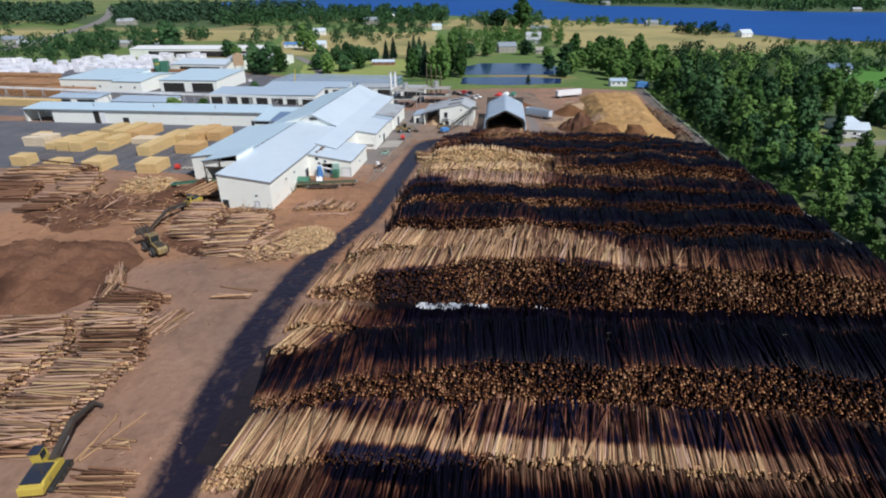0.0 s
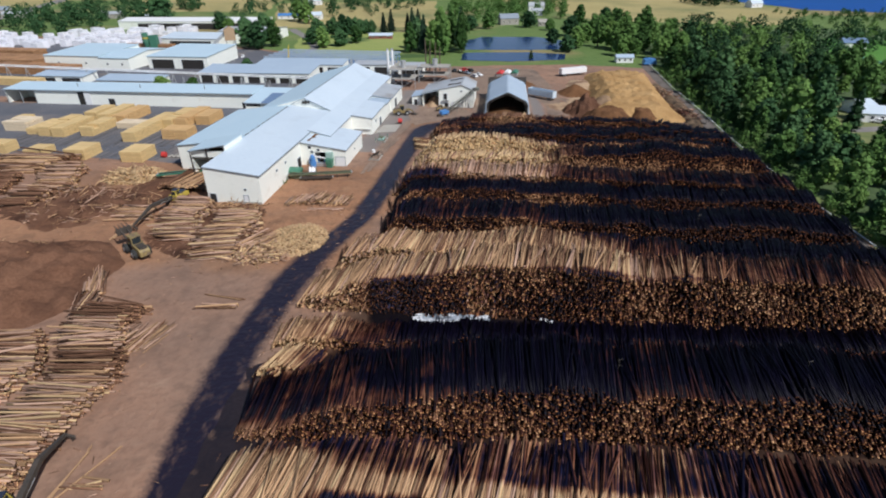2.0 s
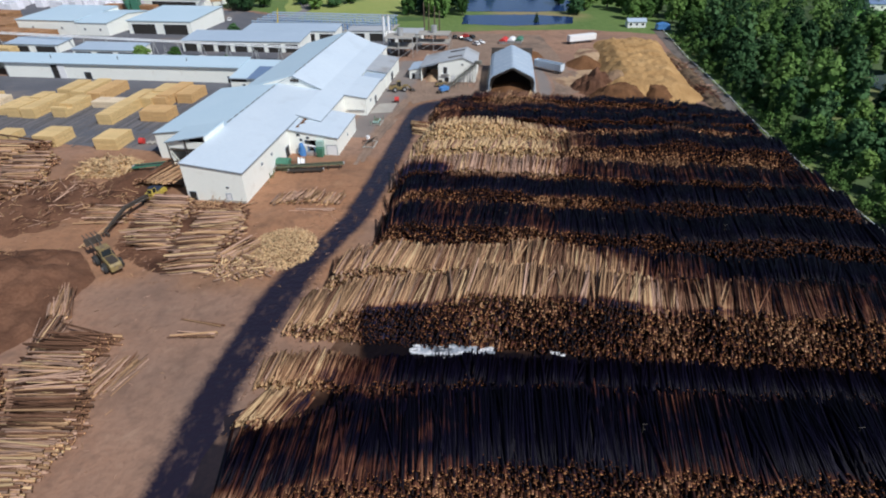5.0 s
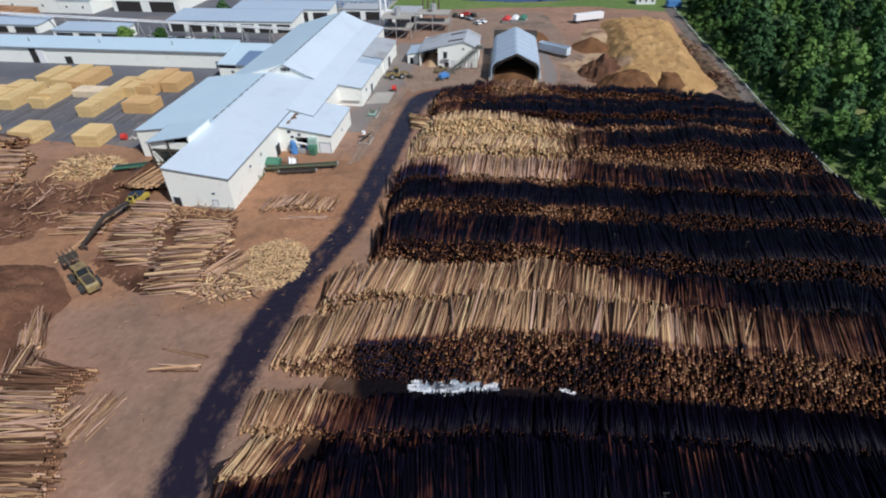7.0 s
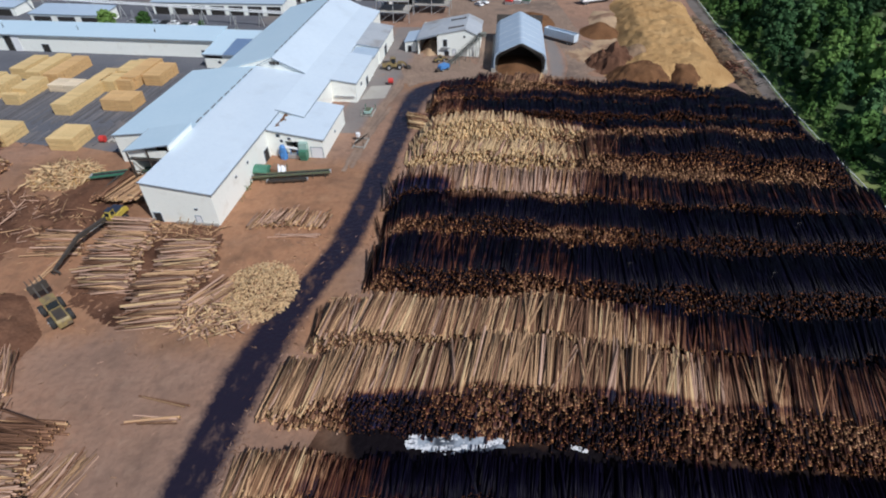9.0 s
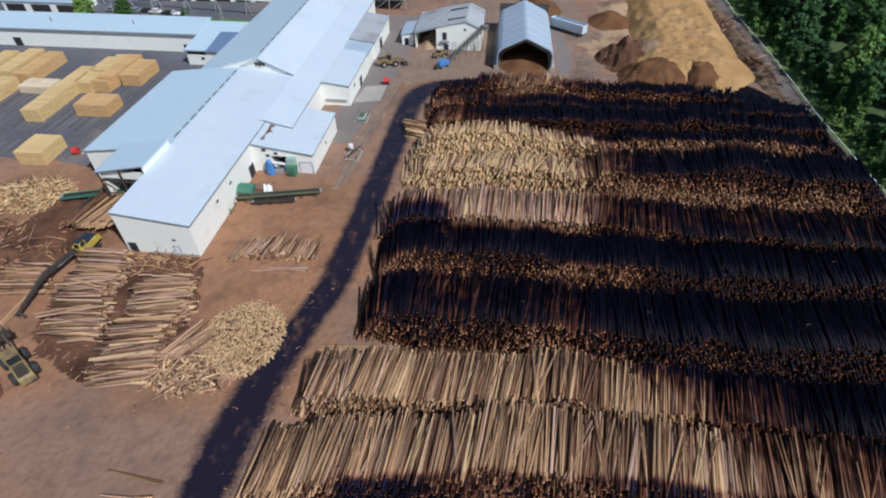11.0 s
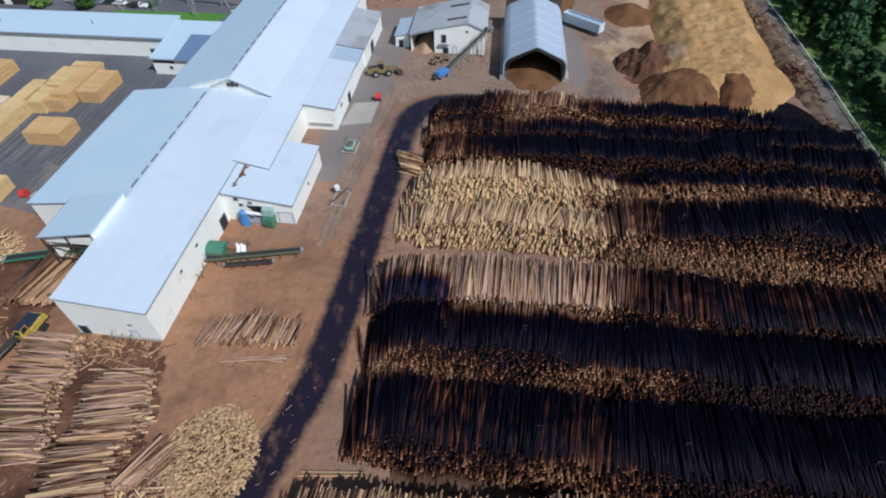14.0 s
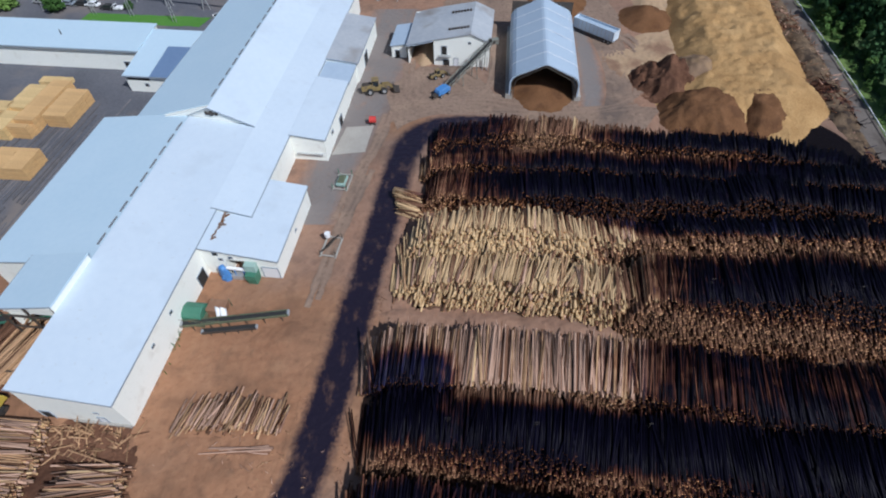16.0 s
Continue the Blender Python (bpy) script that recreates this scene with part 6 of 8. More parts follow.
# ---- trees ----
def leaf_cloud(blobs, per, size, seed, mat, loose=0.22, core=0.0):
    """Many small leaf clumps on the skin of overlapping uneven blobs: vertices and quads."""
    rnd = np.random.RandomState(seed)
    vs = []
    for cx, cy, cz, r, rz in blobs:
        n = max(4, int(per * r * r))
        d = rnd.normal(size=(n, 3))
        d /= np.linalg.norm(d, axis=1)[:, None]
        d = d[(d[:, 2] > -0.35) | (rnd.rand(n) > 0.6)]
        n = len(d)
        p = np.array([cx, cy, cz]) + d * np.array([r, r, rz]) * rnd.uniform(0.84, 1.05, n)[:, None]
        m = d + np.array([0, 0, 0.25]) + rnd.normal(scale=loose, size=(n, 3))
        m /= np.linalg.norm(m, axis=1)[:, None]
        a = np.cross(m, rnd.normal(size=(n, 3)))
        a /= np.linalg.norm(a, axis=1)[:, None]
        c = np.cross(m, a)
        s = (size * rnd.uniform(0.6, 1.3, n))[:, None]
        if core:     # closed inner foliage behind the leaf clumps
            q, _ = np.linalg.qr(rnd.normal(size=(3, 3)))
            k = np.array([(-1, -1, -1), (1, -1, -1), (1, 1, -1), (-1, 1, -1), (-1, -1, 1), (1, -1, 1), (1, 1, 1), (-1, 1, 1)]) / 1.732 @ q * core * np.array([r, r, rz]) + np.array([cx, cy, cz])
            vs.append(k[[3, 2, 1, 0, 4, 5, 6, 7, 0, 1, 5, 4, 1, 2, 6, 5, 2, 3, 7, 6, 3, 0, 4, 7]])
        vs.append(np.stack([p + a * s, p + c * s * 0.8 + m * s * 0.25, p - a * s, p - c * s * 0.8 - m * s * 0.2], 1).reshape(-1, 3))
    v = np.concatenate(vs)
    return v, np.arange(len(v)).reshape(-1, 4)


def cloud_object(name, v, f, mat, parent):
    v, f = np.array(v, dtype=np.float32), np.array(f, dtype=np.int32)
    me = bpy.data.meshes.new(name)
    me.vertices.add(len(v))
    me.vertices.foreach_set("co", v.reshape(-1))
    me.loops.add(f.size)
    me.loops.foreach_set("vertex_index", f.reshape(-1))
    me.polygons.add(len(f))
    me.polygons.foreach_set("loop_start", np.arange(len(f), dtype=np.int32) * 4)
    me.materials.append(mat)
    me.update(calc_edges=True)
    ob = new(name, me)
    ob.parent = parent
    return ob


def broad_tree(h, w, seed, leaf, quads=1120, size=0.62, base=0.14, column=False):
    """A broadleaf tree: trunk, limbs and a crown of many overlapping leaf clumps, open in places."""
    rnd = random.Random(seed)
    e = thing("tree", "leafy broadleaf tree with an uneven green crown", "tree", group="trees")
    t = Build()
    lean = (rnd.uniform(-0.3, 0.3), rnd.uniform(-0.3, 0.3))
    t.rod((0, 0, -0.1), (lean[0], lean[1], h * 0.45), 0.024 * h, 7, r2=0.016 * h)
    t.rod((lean[0], lean[1], h * 0.45), (lean[0] * 2, lean[1] * 2, h * 0.85), 0.016 * h, 6, r2=0.005 * h)
    blobs = []
    n = 26
    off = rnd.uniform(0, 6.28)
    for i in range(n):
        q = (i + rnd.random()) / n
        z = base + (0.95 - base) * q
        a = off + i * 2.4 + rnd.uniform(-0.5, 0.5)
        belly = math.sin(math.pi * min(1.0, 0.16 + 0.84 * q)) ** (0.35 if column else 0.6)
        out = w * 0.5 * belly * rnd.uniform(0.35, 0.8)
        r = w * rnd.uniform(0.13, 0.22) * (1.1 - 0.35 * q)
        blobs.append((out * math.cos(a), out * math.sin(a), z * h, r, r * rnd.uniform(0.7, 1.2)))
        if i % 3 == 0:
            t.rod((lean[0], lean[1], z * h * 0.6), (out * 0.8 * math.cos(a), out * 0.8 * math.sin(a), z * h), 0.008 * h, 5, r2=0.002 * h)
    blobs += [(0, 0, h * 0.5, w * 0.28, h * 0.26), (lean[0], lean[1], h * 0.78, w * 0.18, h * 0.17)]
    t.obj("trunk", M["trunk"], e)
    area = sum(q[3] * q[3] for q in blobs)
    cloud_object("crown", *leaf_cloud(blobs, quads / area, size, seed, leaf, 0.32, 0.86), leaf, e)
    return e


def conifer(h, w, seed, leaf, count=1500, size=0.6):
    rnd = np.random.RandomState(seed)
    e = thing("conifer", "dark pointed conifer with drooping tiers", "tree", group="trees")
    Build().rod((0, 0, -0.1), (0, 0, h * 0.97), 0.018 * h, 6, r2=0.02).obj("trunk", M["trunk"], e)
    v, f = [], []
    for i in range(count):
        z = 1 - math.sqrt(rnd.rand()) * 0.93
        tier = 0.80 + 0.20 * math.sin(z * 40)
        a = rnd.uniform(0, 6.28)
        r = w * 0.5 * (1 - z) * tier * rnd.uniform(0.55, 1.08) + 0.1
        p = np.array([r * math.cos(a), r * math.sin(a), z * h])
        o = np.array([math.cos(a), math.sin(a), -0.45])
        s = np.array([-math.sin(a), math.cos(a), 0])
        q = size * rnd.uniform(0.6, 1.25)
        k = len(v)
        v += [tuple(p - o * q), tuple(p + s * q * 0.6), tuple(p + o * q), tuple(p - s * q * 0.6 + np.array([0, 0, 0.2 * q]))]
        f.append((k, k + 1, k + 2, k + 3))
    cloud_object("crown", v, f, leaf, e)
    return e


far_off = pose(-1500, -1500, 0)
BROAD = [broad_tree(18, 14, 1, LEAF[0]), broad_tree(19, 12, 2, LEAF[1]), broad_tree(16, 14, 3, LEAF[1]), broad_tree(20, 13, 4, LEAF[0]), broad_tree(14, 12, 5, LEAF[2]), broad_tree(22, 9.5, 6, LEAF[1], column=True)]
CONIF = [conifer(19, 8, 7, LEAF[3]), conifer(15, 7, 8, LEAF[0])]
BIG = [broad_tree(15, 14, 9, LEAF[0], 800, 0.7), broad_tree(18, 12, 10, LEAF[1], 800, 0.7), broad_tree(13, 12, 11, LEAF[2], 800, 0.7)]
BIGC = [conifer(18, 9, 12, LEAF[3], 900, 1.0)]
used = set()


def plant(src, x, y, s=1.0, sz=1.0):
    m = pose(x, y, 0, 0, 0, random.uniform(0, 360)) @ Matrix.Diagonal((s, s, s * sz, 1))
    if src.name not in used:
        used.add(src.name)
        src.matrix_world = m
        return src
    c = copy_thing(src, m)
    c.matrix_basis = m
    return c


def inside(x, y, poly):
    hit = False
    for (x0, y0), (x1, y1) in zip(poly, poly[1:] + poly[:1]):
        if (y0 > y) != (y1 > y) and x < (x1 - x0) * (y - y0) / (y1 - y0) + x0:
            hit = not hit
    return hit


CLEAR = [[(119, 170), (190, 170), (192, 204), (168, 216), (142, 232), (128, 218), (119, 192)], [(186, 262), (240, 262), (306, 380), (240, 398), (205, 325)]]
sheet("forest_floor", [(91, 60), (135, 74), (232, 178), (304, 300), (334, 440), (255, 450), (190, 444), (118, 424), (108, 330), (101, 250), (96, 205), (93, 180), (91, 130)], 0.02, M["forest"], "shaded green undergrowth below the trees", "undergrowth", 2.0, 5)
woods = [(92, 70), (135, 80), (230, 180), (290, 300), (300, 400), (215, 420), (150, 440), (92, 400), (84, 336), (107, 322), (101, 262), (97, 215), (93, 170), (91, 130)]
rest = []
for gy in range(32):
    for gx in range(18):
        x, y = 86 + gx * 12.2 + random.uniform(-4.2, 4.2) + 6.1 * (gy % 2), 72 + gy * 11.4 + random.uniform(-3.8, 3.8)
        if not inside(x, y, woods) or any(inside(x, y, c) for c in CLEAR):
            continue
        if noise.noise(Vector((x / 26, y / 26, 3))) < -0.2 and x > 118:
            continue
        if y < 300 and x < float(np.interp(y, [q[1] for q in RAIL], [q[0] for q in RAIL])) + 9.5:
            continue
        if y > 300 and x > 128 or x > 200:
            rest.append((x, y))
            continue
        low = 96 < x < 165 and 105 < y < 176        # younger growth before the clearing
        src = random.choice(BROAD if random.random() < 0.88 else CONIF)
        if y > 315 and x < 128:
            src = random.choice([BROAD[5], BROAD[1], BROAD[5], BROAD[4]])
        plant(src, x, y, random.uniform(0.5, 0.66) if low else random.uniform(0.66, 1.04) if y < 215 or y > 315 else random.uniform(0.52, 0.84))
# younger trees filling the strip before the clearing
for i in range(44):
    x, y = random.uniform(97, 165), random.uniform(112, 172)
    if not inside(x, y, woods) or any(inside(x, y, c) for c in CLEAR):
        continue
    plant(random.choice(BROAD), x, y, random.uniform(0.4, 0.6))
# thick growth along the service road
for i in range(46):
    y = 76 + i * 4.9 + random.uniform(-1.5, 1.5)
    x = float(np.interp(y, [q[1] for q in RAIL], [q[0] for q in RAIL])) + (4.4 if i % 3 else 8.6) + random.uniform(-0.8, 3.0)
    plant(random.choice(BROAD), x, y, random.uniform(0.24, 0.42) if i % 3 else random.uniform(0.5, 0.8), random.uniform(0.8, 1.1))
# the shade tree on the drive, and trees round the shop
for x, y, s in ((133, 190, 1.0), (160, 226, 0.8), (168, 219, 0.7), (178, 205, 0.8), (150, 238, 0.8), (184, 190, 0.8), (141, 222, 0.5), (126, 200, 0.3), (172, 196, 0.4)):
    plant(CONIF[1] if x == 133 else random.choice(BROAD), x, y, s)
for x, y, s in ((112, 224, 0.6), (118, 232, 0.62), (124, 226, 0.55), (116, 214, 0.5), (128, 238, 0.6), (108, 236, 0.5), (121, 246, 0.66), (110, 252, 0.6), (130, 252, 0.6), (124, 212, 0.5)):
    plant(random.choice(BROAD), x, y, s)
# trees behind the mill, round the pond and in the fields
for src, x, y, s, sz in (
    (BIG[0], -261, 515, 2.0, 0.85), (BIG[0], -126, 368, 1.1, 1.0), (BIG[0], -136, 378, 1.2, 1.0), (BIG[1], -120, 380, 1.0, 0.9), (BIG[0], -110, 300, 0.5, 0.8), (BIG[1], -86, 372, 0.9, 0.8), (BIG[0], -76, 380, 0.9, 0.8), (BIG[0], -96, 388, 0.9, 0.8), (BIG[1], -68, 392, 0.8, 0.8),
    (BIG[1], -10, 362, 1.0, 1.35), (BIG[1], -4, 372, 0.9, 1.5), (BIG[2], 3, 350, 0.75, 2.3), (BIG[2], -14, 348, 0.9, 1.6), (BIGC[0], -20, 354, 1.1, 1.1), (BIG[1], -8, 344, 0.8, 1.6), (BIGC[0], 2, 362, 1.1, 1.3), (BIG[0], -24, 366, 1.0, 1.2), (BIG[1], -28, 352, 0.8, 1.2),
    (BIG[0], 66, 352, 0.8, 0.8), (BIG[1], 74, 366, 0.9, 0.8), (BIG[2], 84, 390, 1.0, 0.9), (BIG[1], 92, 402, 1.0, 0.9), (BIG[2], 102, 392, 1.1, 0.9), (BIG[0], 80, 420, 1.0, 0.9), (BIG[1], 110, 420, 1.1, 0.9), (BIG[0], 62, 384, 0.8, 0.8),
    (BIG[0], -190, 470, 1.0, 0.9), (BIG[2], -176, 452, 0.9, 0.9), (BIG[0], -150, 455, 1.0, 0.9), (BIG[1], -140, 520, 1.2, 1.0), (BIG[1], -128, 505, 1.0, 1.0), (BIGC[0], 42, 330, 0.4, 0.7),
    (BIG[0], 10, 455, 0.9, 0.8), (BIG[1], 24, 462, 1.0, 0.8), (BIG[0], 56, 470, 1.0, 0.8), (BIG[2], 70, 452, 0.8, 0.8), (BIG[1], 96, 470, 1.0, 0.9), (BIG[0], 118, 480, 1.0, 0.9),
    (BIG[1], 80, 740, 2.6, 0.9), (BIG[0], 52, 760, 2.0, 0.8),
    (BIG[2], -118, 253, 0.62, 0.72), (BIG[2], -133, 254, 0.66, 0.72), (BIG[1], -97, 254, 0.26, 0.5),
):
    plant(src, x, y, s, sz)
for x in range(-104, -62, 4):
    plant(BIG[0], x + random.uniform(-1, 1), 436 + random.uniform(-5, 5), random.uniform(0.55, 0.75), random.uniform(1.0, 1.3))
for x, y in ((-55, 440), (-50, 446), (-38, 450), (-34, 446), (-30, 452)):
    plant(BIGC[0], x, y, random.uniform(0.7, 1.0))


HIGHWAY = [(-1151, 1933), (-763, 1266), (-652, 1060), (-569, 884), (-526, 778), (-468, 632), (-438, 537), (-415, 460)]
OPEN = [[(x - 34, y - 6) for x, y in HIGHWAY] + [(x + 26, y + 6) for x, y in HIGHWAY[::-1]]]   # kept free of trees


def belt(label, n, box, tall, seed, leaf, spots=None, fine=1.0):
    """Far trees by the hundred: clumps of foliage with pointed and rounded tops, one mesh."""
    rnd = np.random.RandomState(seed)
    v, f = [], []
    for _ in range(n):
        x, y = spots.pop() if spots else (rnd.uniform(box[0], box[2]), rnd.uniform(box[1], box[3]))
        if any(inside(x, y, c) for c in OPEN):
            continue
        h = rnd.uniform(*tall)
        w = h * rnd.uniform(0.5, 0.8)
        blobs = [(x + rnd.normal() * w * 0.25, y + rnd.normal() * w * 0.25, h * q, w * (0.66 - 0.35 * q), h * 0.2) for q in (0.25, 0.5, 0.72, 0.88)]
        v.append(leaf_cloud(blobs, 33.0 * fine / (w * w * 0.2), w * 0.135 / math.sqrt(fine), rnd.randint(1 << 30), leaf, 0.45)[0])
    v = np.concatenate(v)
    ob = cloud_object("distant_woods", v, np.arange(len(v)).reshape(-1, 4), leaf, None)
    return tagged(ob, label, "woods", kind="stuff")


random.shuffle(rest)
half = len(rest) // 2
belt("dense green woods behind the service road", half, (0, 0, 1, 1), (8, 14), 73, LEAF[0], rest[:half], 2.4)
belt("lighter green trees mixed through the woods", len(rest) - half, (0, 0, 1, 1), (7, 13), 74, LEAF[1], rest[half:], 2.4)
verge_spots = []
for i in range(230):
    y = random.uniform(60, 300)
    verge_spots.append((float(np.interp(y, [q[1] for q in RAIL], [q[0] for q in RAIL])) + 1.6 + abs(random.gauss(0, 3.0)), y))
belt("low green scrub along the white rail", 140, (0, 0, 1, 1), (1.2, 3.4), 76, LEAF[1], verge_spots[:140], 0.9)
belt("yellow green weeds along the white rail", 90, (0, 0, 1, 1), (0.8, 2.2), 77, LEAF[2], verge_spots[140:], 0.7)
belt("dark wooded hillside behind the highway", 620, (-1250, 900, -340, 1450), (18, 28), 61, LEAF[3], None, 0.7)
belt("green trees along the highway and sawmill fence", 95, (-560, 500, -275, 700), (9, 16), 62, LEAF[0], None, 2.0)
belt("trees along the lake shore", 190, (-380, 860, -20, 1180), (14, 22), 63, LEAF[0], None, 0.8)
belt("trees and hedges round the far houses", 70, (-230, 560, -40, 800), (7, 13), 64, LEAF[0], None, 1.8)
belt("trees behind the pond houses", 70, (-10, 500, 110, 660), (8, 14), 65, LEAF[1], None, 1.8)
belt("trees on the shore field", 40, (0, 780, 130, 960), (10, 18), 75, LEAF[0])
belt("hedges on the shore field", 60, (130, 780, 290, 900), (5, 10), 66, LEAF[1])
belt("low bushes along the near shore", 110, (290, 440, 420, 560), (3, 6), 67, LEAF[2])
belt("scattered trees round the lawn and barn", 40, (225, 300, 380, 440), (7, 13), 68, LEAF[0], None, 1.6)
belt("wooded far shore", 420, (360, 1560, 1300, 2000), (16, 28), 69, LEAF[0], None, 0.5)
belt("wooded shore across the bay", 330, (620, 1160, 1300, 1560), (12, 22), 70, LEAF[0], None, 0.6)
belt("trees along the left roadside", 60, (-480, 430, -300, 560), (8, 15), 71, LEAF[0], None, 2.0)
belt("row of shore trees by the white farmhouse", 22, (255, 630, 300, 690), (7, 12), 72, LEAF[0])

# ---- fields, ponds, lake ----
for pts in ([(-1600, 860), (-900, 850), (-900, 1490), (-1600, 1500)], [(-690, 1010), (-520, 860), (-340, 840), (-340, 1000), (-400, 1325), (-880, 1480)], [(360, 1580), (560, 1360), (1700, 1500), (1900, 2300), (300, 2500)], [(620, 1200), (730, 1125), (1300, 960), (1700, 1000), (1700, 1500), (600, 1350)]):
    sheet("forest_floor", pts, 0.24, M["forest"], "dark green undergrowth of the far woods", "undergrowth", 6, 30)
sheet("hay_field", [(-150, 478), (-20, 474), (-26, 730), (-215, 712)], 0.05, M["dry_field"], "dry golden hay field", "field", 4, 20)
sheet("hay_field", [(-345, 620), (-200, 610), (-225, 770), (-420, 790)], 0.05, M["dry_field"], "dry tan field beyond the mill", "field", 4, 20)
sheet("hay_field", [(120, 520), (250, 470), (325, 560), (316, 660), (300, 790), (150, 960), (0, 1010), (-20, 830), (60, 700)], 0.05, M["dry_field"], "pale hay field sloping to the lake", "field", 5, 20)
sheet("hay_field", [(-700, 700), (-480, 690), (-520, 800), (-760, 820)], 0.05, M["dry_field"], "pale field beside the highway", "field", 5, 20)
sheet("meadow", [(-88, 330), (-18, 336), (-12, 404), (-36, 446), (-120, 452), (-104, 372)], 0.05, M["meadow"], "mown green meadow behind the mill", "meadow", 3, 8)
sheet("lawn", [(110, 160), (190, 162), (194, 204), (170, 220), (142, 234), (126, 218), (116, 190)], 0.05, M["dry_lawn"], "grass clearing round the shop", "lawn", 2, 6)
sheet("lawn", [(205, 320), (235, 300), (310, 380), (245, 400)], 0.05, M["lawn"], "bright green lawn beside a barn", "lawn", 2, 8)
sheet("lawn", [(-109, 245.5), (-73, 242.5), (-71, 248), (-108, 251.5)], 0.10, M["lawn"], "watered green lawn strip behind the store", "lawn", 0.4, 3)
sheet("car_park", [(-140, 251), (-66, 245), (-62, 262), (-140, 268)], 0.08, M["asphalt"], "grey asphalt car park behind the store", "car park", 0.5, 4)
sheet("drive", [(118, 186), (150, 190), (200, 203), (200, 207), (148, 195), (118, 190)], 0.09, M["gravel_road"], "pale gravel drive to the shop", "road", 0.4, 4)
sheet("farm_track", [(-96, 330), (-92, 330), (-88, 372), (-100, 410), (-130, 470), (-136, 468), (-106, 408), (-94, 372)], 0.09, M["gravel_road"], "winding pale farm track", "road", 0.4, 5)
road = resample(HIGHWAY, 60)
side = np.gradient(road, axis=0)
side = np.stack([-side[:, 1], side[:, 0]], 1) / np.hypot(side[:, 0], side[:, 1])[:, None]
ribbon("highway", "grey highway winding over the hill", (road + side * 8).tolist(), (road - side * 8).tolist(), 0.32, M["gravel_road"], "road")
sheet("pond", [(2, 326), (30, 321), (60, 326), (64, 344), (40, 352), (4, 351)], 0.10, M["pond"], "small still pond behind the yard", "pond", 0.8, 4)
sheet("pond", [(2, 362), (40, 360), (74, 362), (70, 400), (56, 416), (18, 418), (4, 398)], 0.10, M["pond"], "larger still pond with reeds", "pond", 0.8, 4)
sheet("lake", [(-900, 1500), (-400, 1330), (-150, 1230), (-12, 1112), (150, 960), (300, 803), (318, 676), (336, 590), (399, 553), (520, 500), (900, 400), (1700, 700), (1300, 950), (723, 1116), (604, 1189), (560, 1350), (370, 1589), (300, 2500), (-900, 2700)], 0.2, M["water"], "blue lake beyond the fields", "lake", 6, 25, kind="structure")


# ---- machines and vehicles ----
def wheel(parent, x, y, r, w):
    """A tyre lying across x, with its rim."""
    t = Build()
    t.rod((x - w / 2, y, r), (x - w * 0.3, y, r), r * 0.86, 14, r2=r)
    t.rod((x - w * 0.3, y, r), (x + w * 0.3, y, r), r, 14)
    t.rod((x + w * 0.3, y, r), (x + w / 2, y, r), r, 14, r2=r * 0.86)
    o = t.obj("wheel", M["rubber"], parent)
    Build().rod((x - w * 0.53, y, r), (x + w * 0.53, y, r), r * 0.5, 10).obj("rim", M["steel"], o)
    return o


def beam(b, p, q, w, h, mat=0, w2=None):
    """A box beam from p to q, tapering."""
    p, q = Vector(p), Vector(q)
    d = (q - p).normalized()
    side = d.cross(Vector((0, 0, 1)))
    side = side.normalized() if side.length > 1e-4 else Vector((1, 0, 0))
    up = side.cross(d)
    w2 = w if w2 is None else w2
    v = []
    for c, ww, hh in ((p, w, h), (q, w2, h * (w2 / w))):
        v += [c + side * sx * ww / 2 + up * sz * hh / 2 for sx, sz in ((-1, -1), (1, -1), (1, 1), (-1, 1))]
    return b.add(v, [(0, 3, 2, 1), (4, 5, 6, 7), (0, 1, 5, 4), (1, 2, 6, 5), (2, 3, 7, 6), (3, 0, 4, 7)], mat)


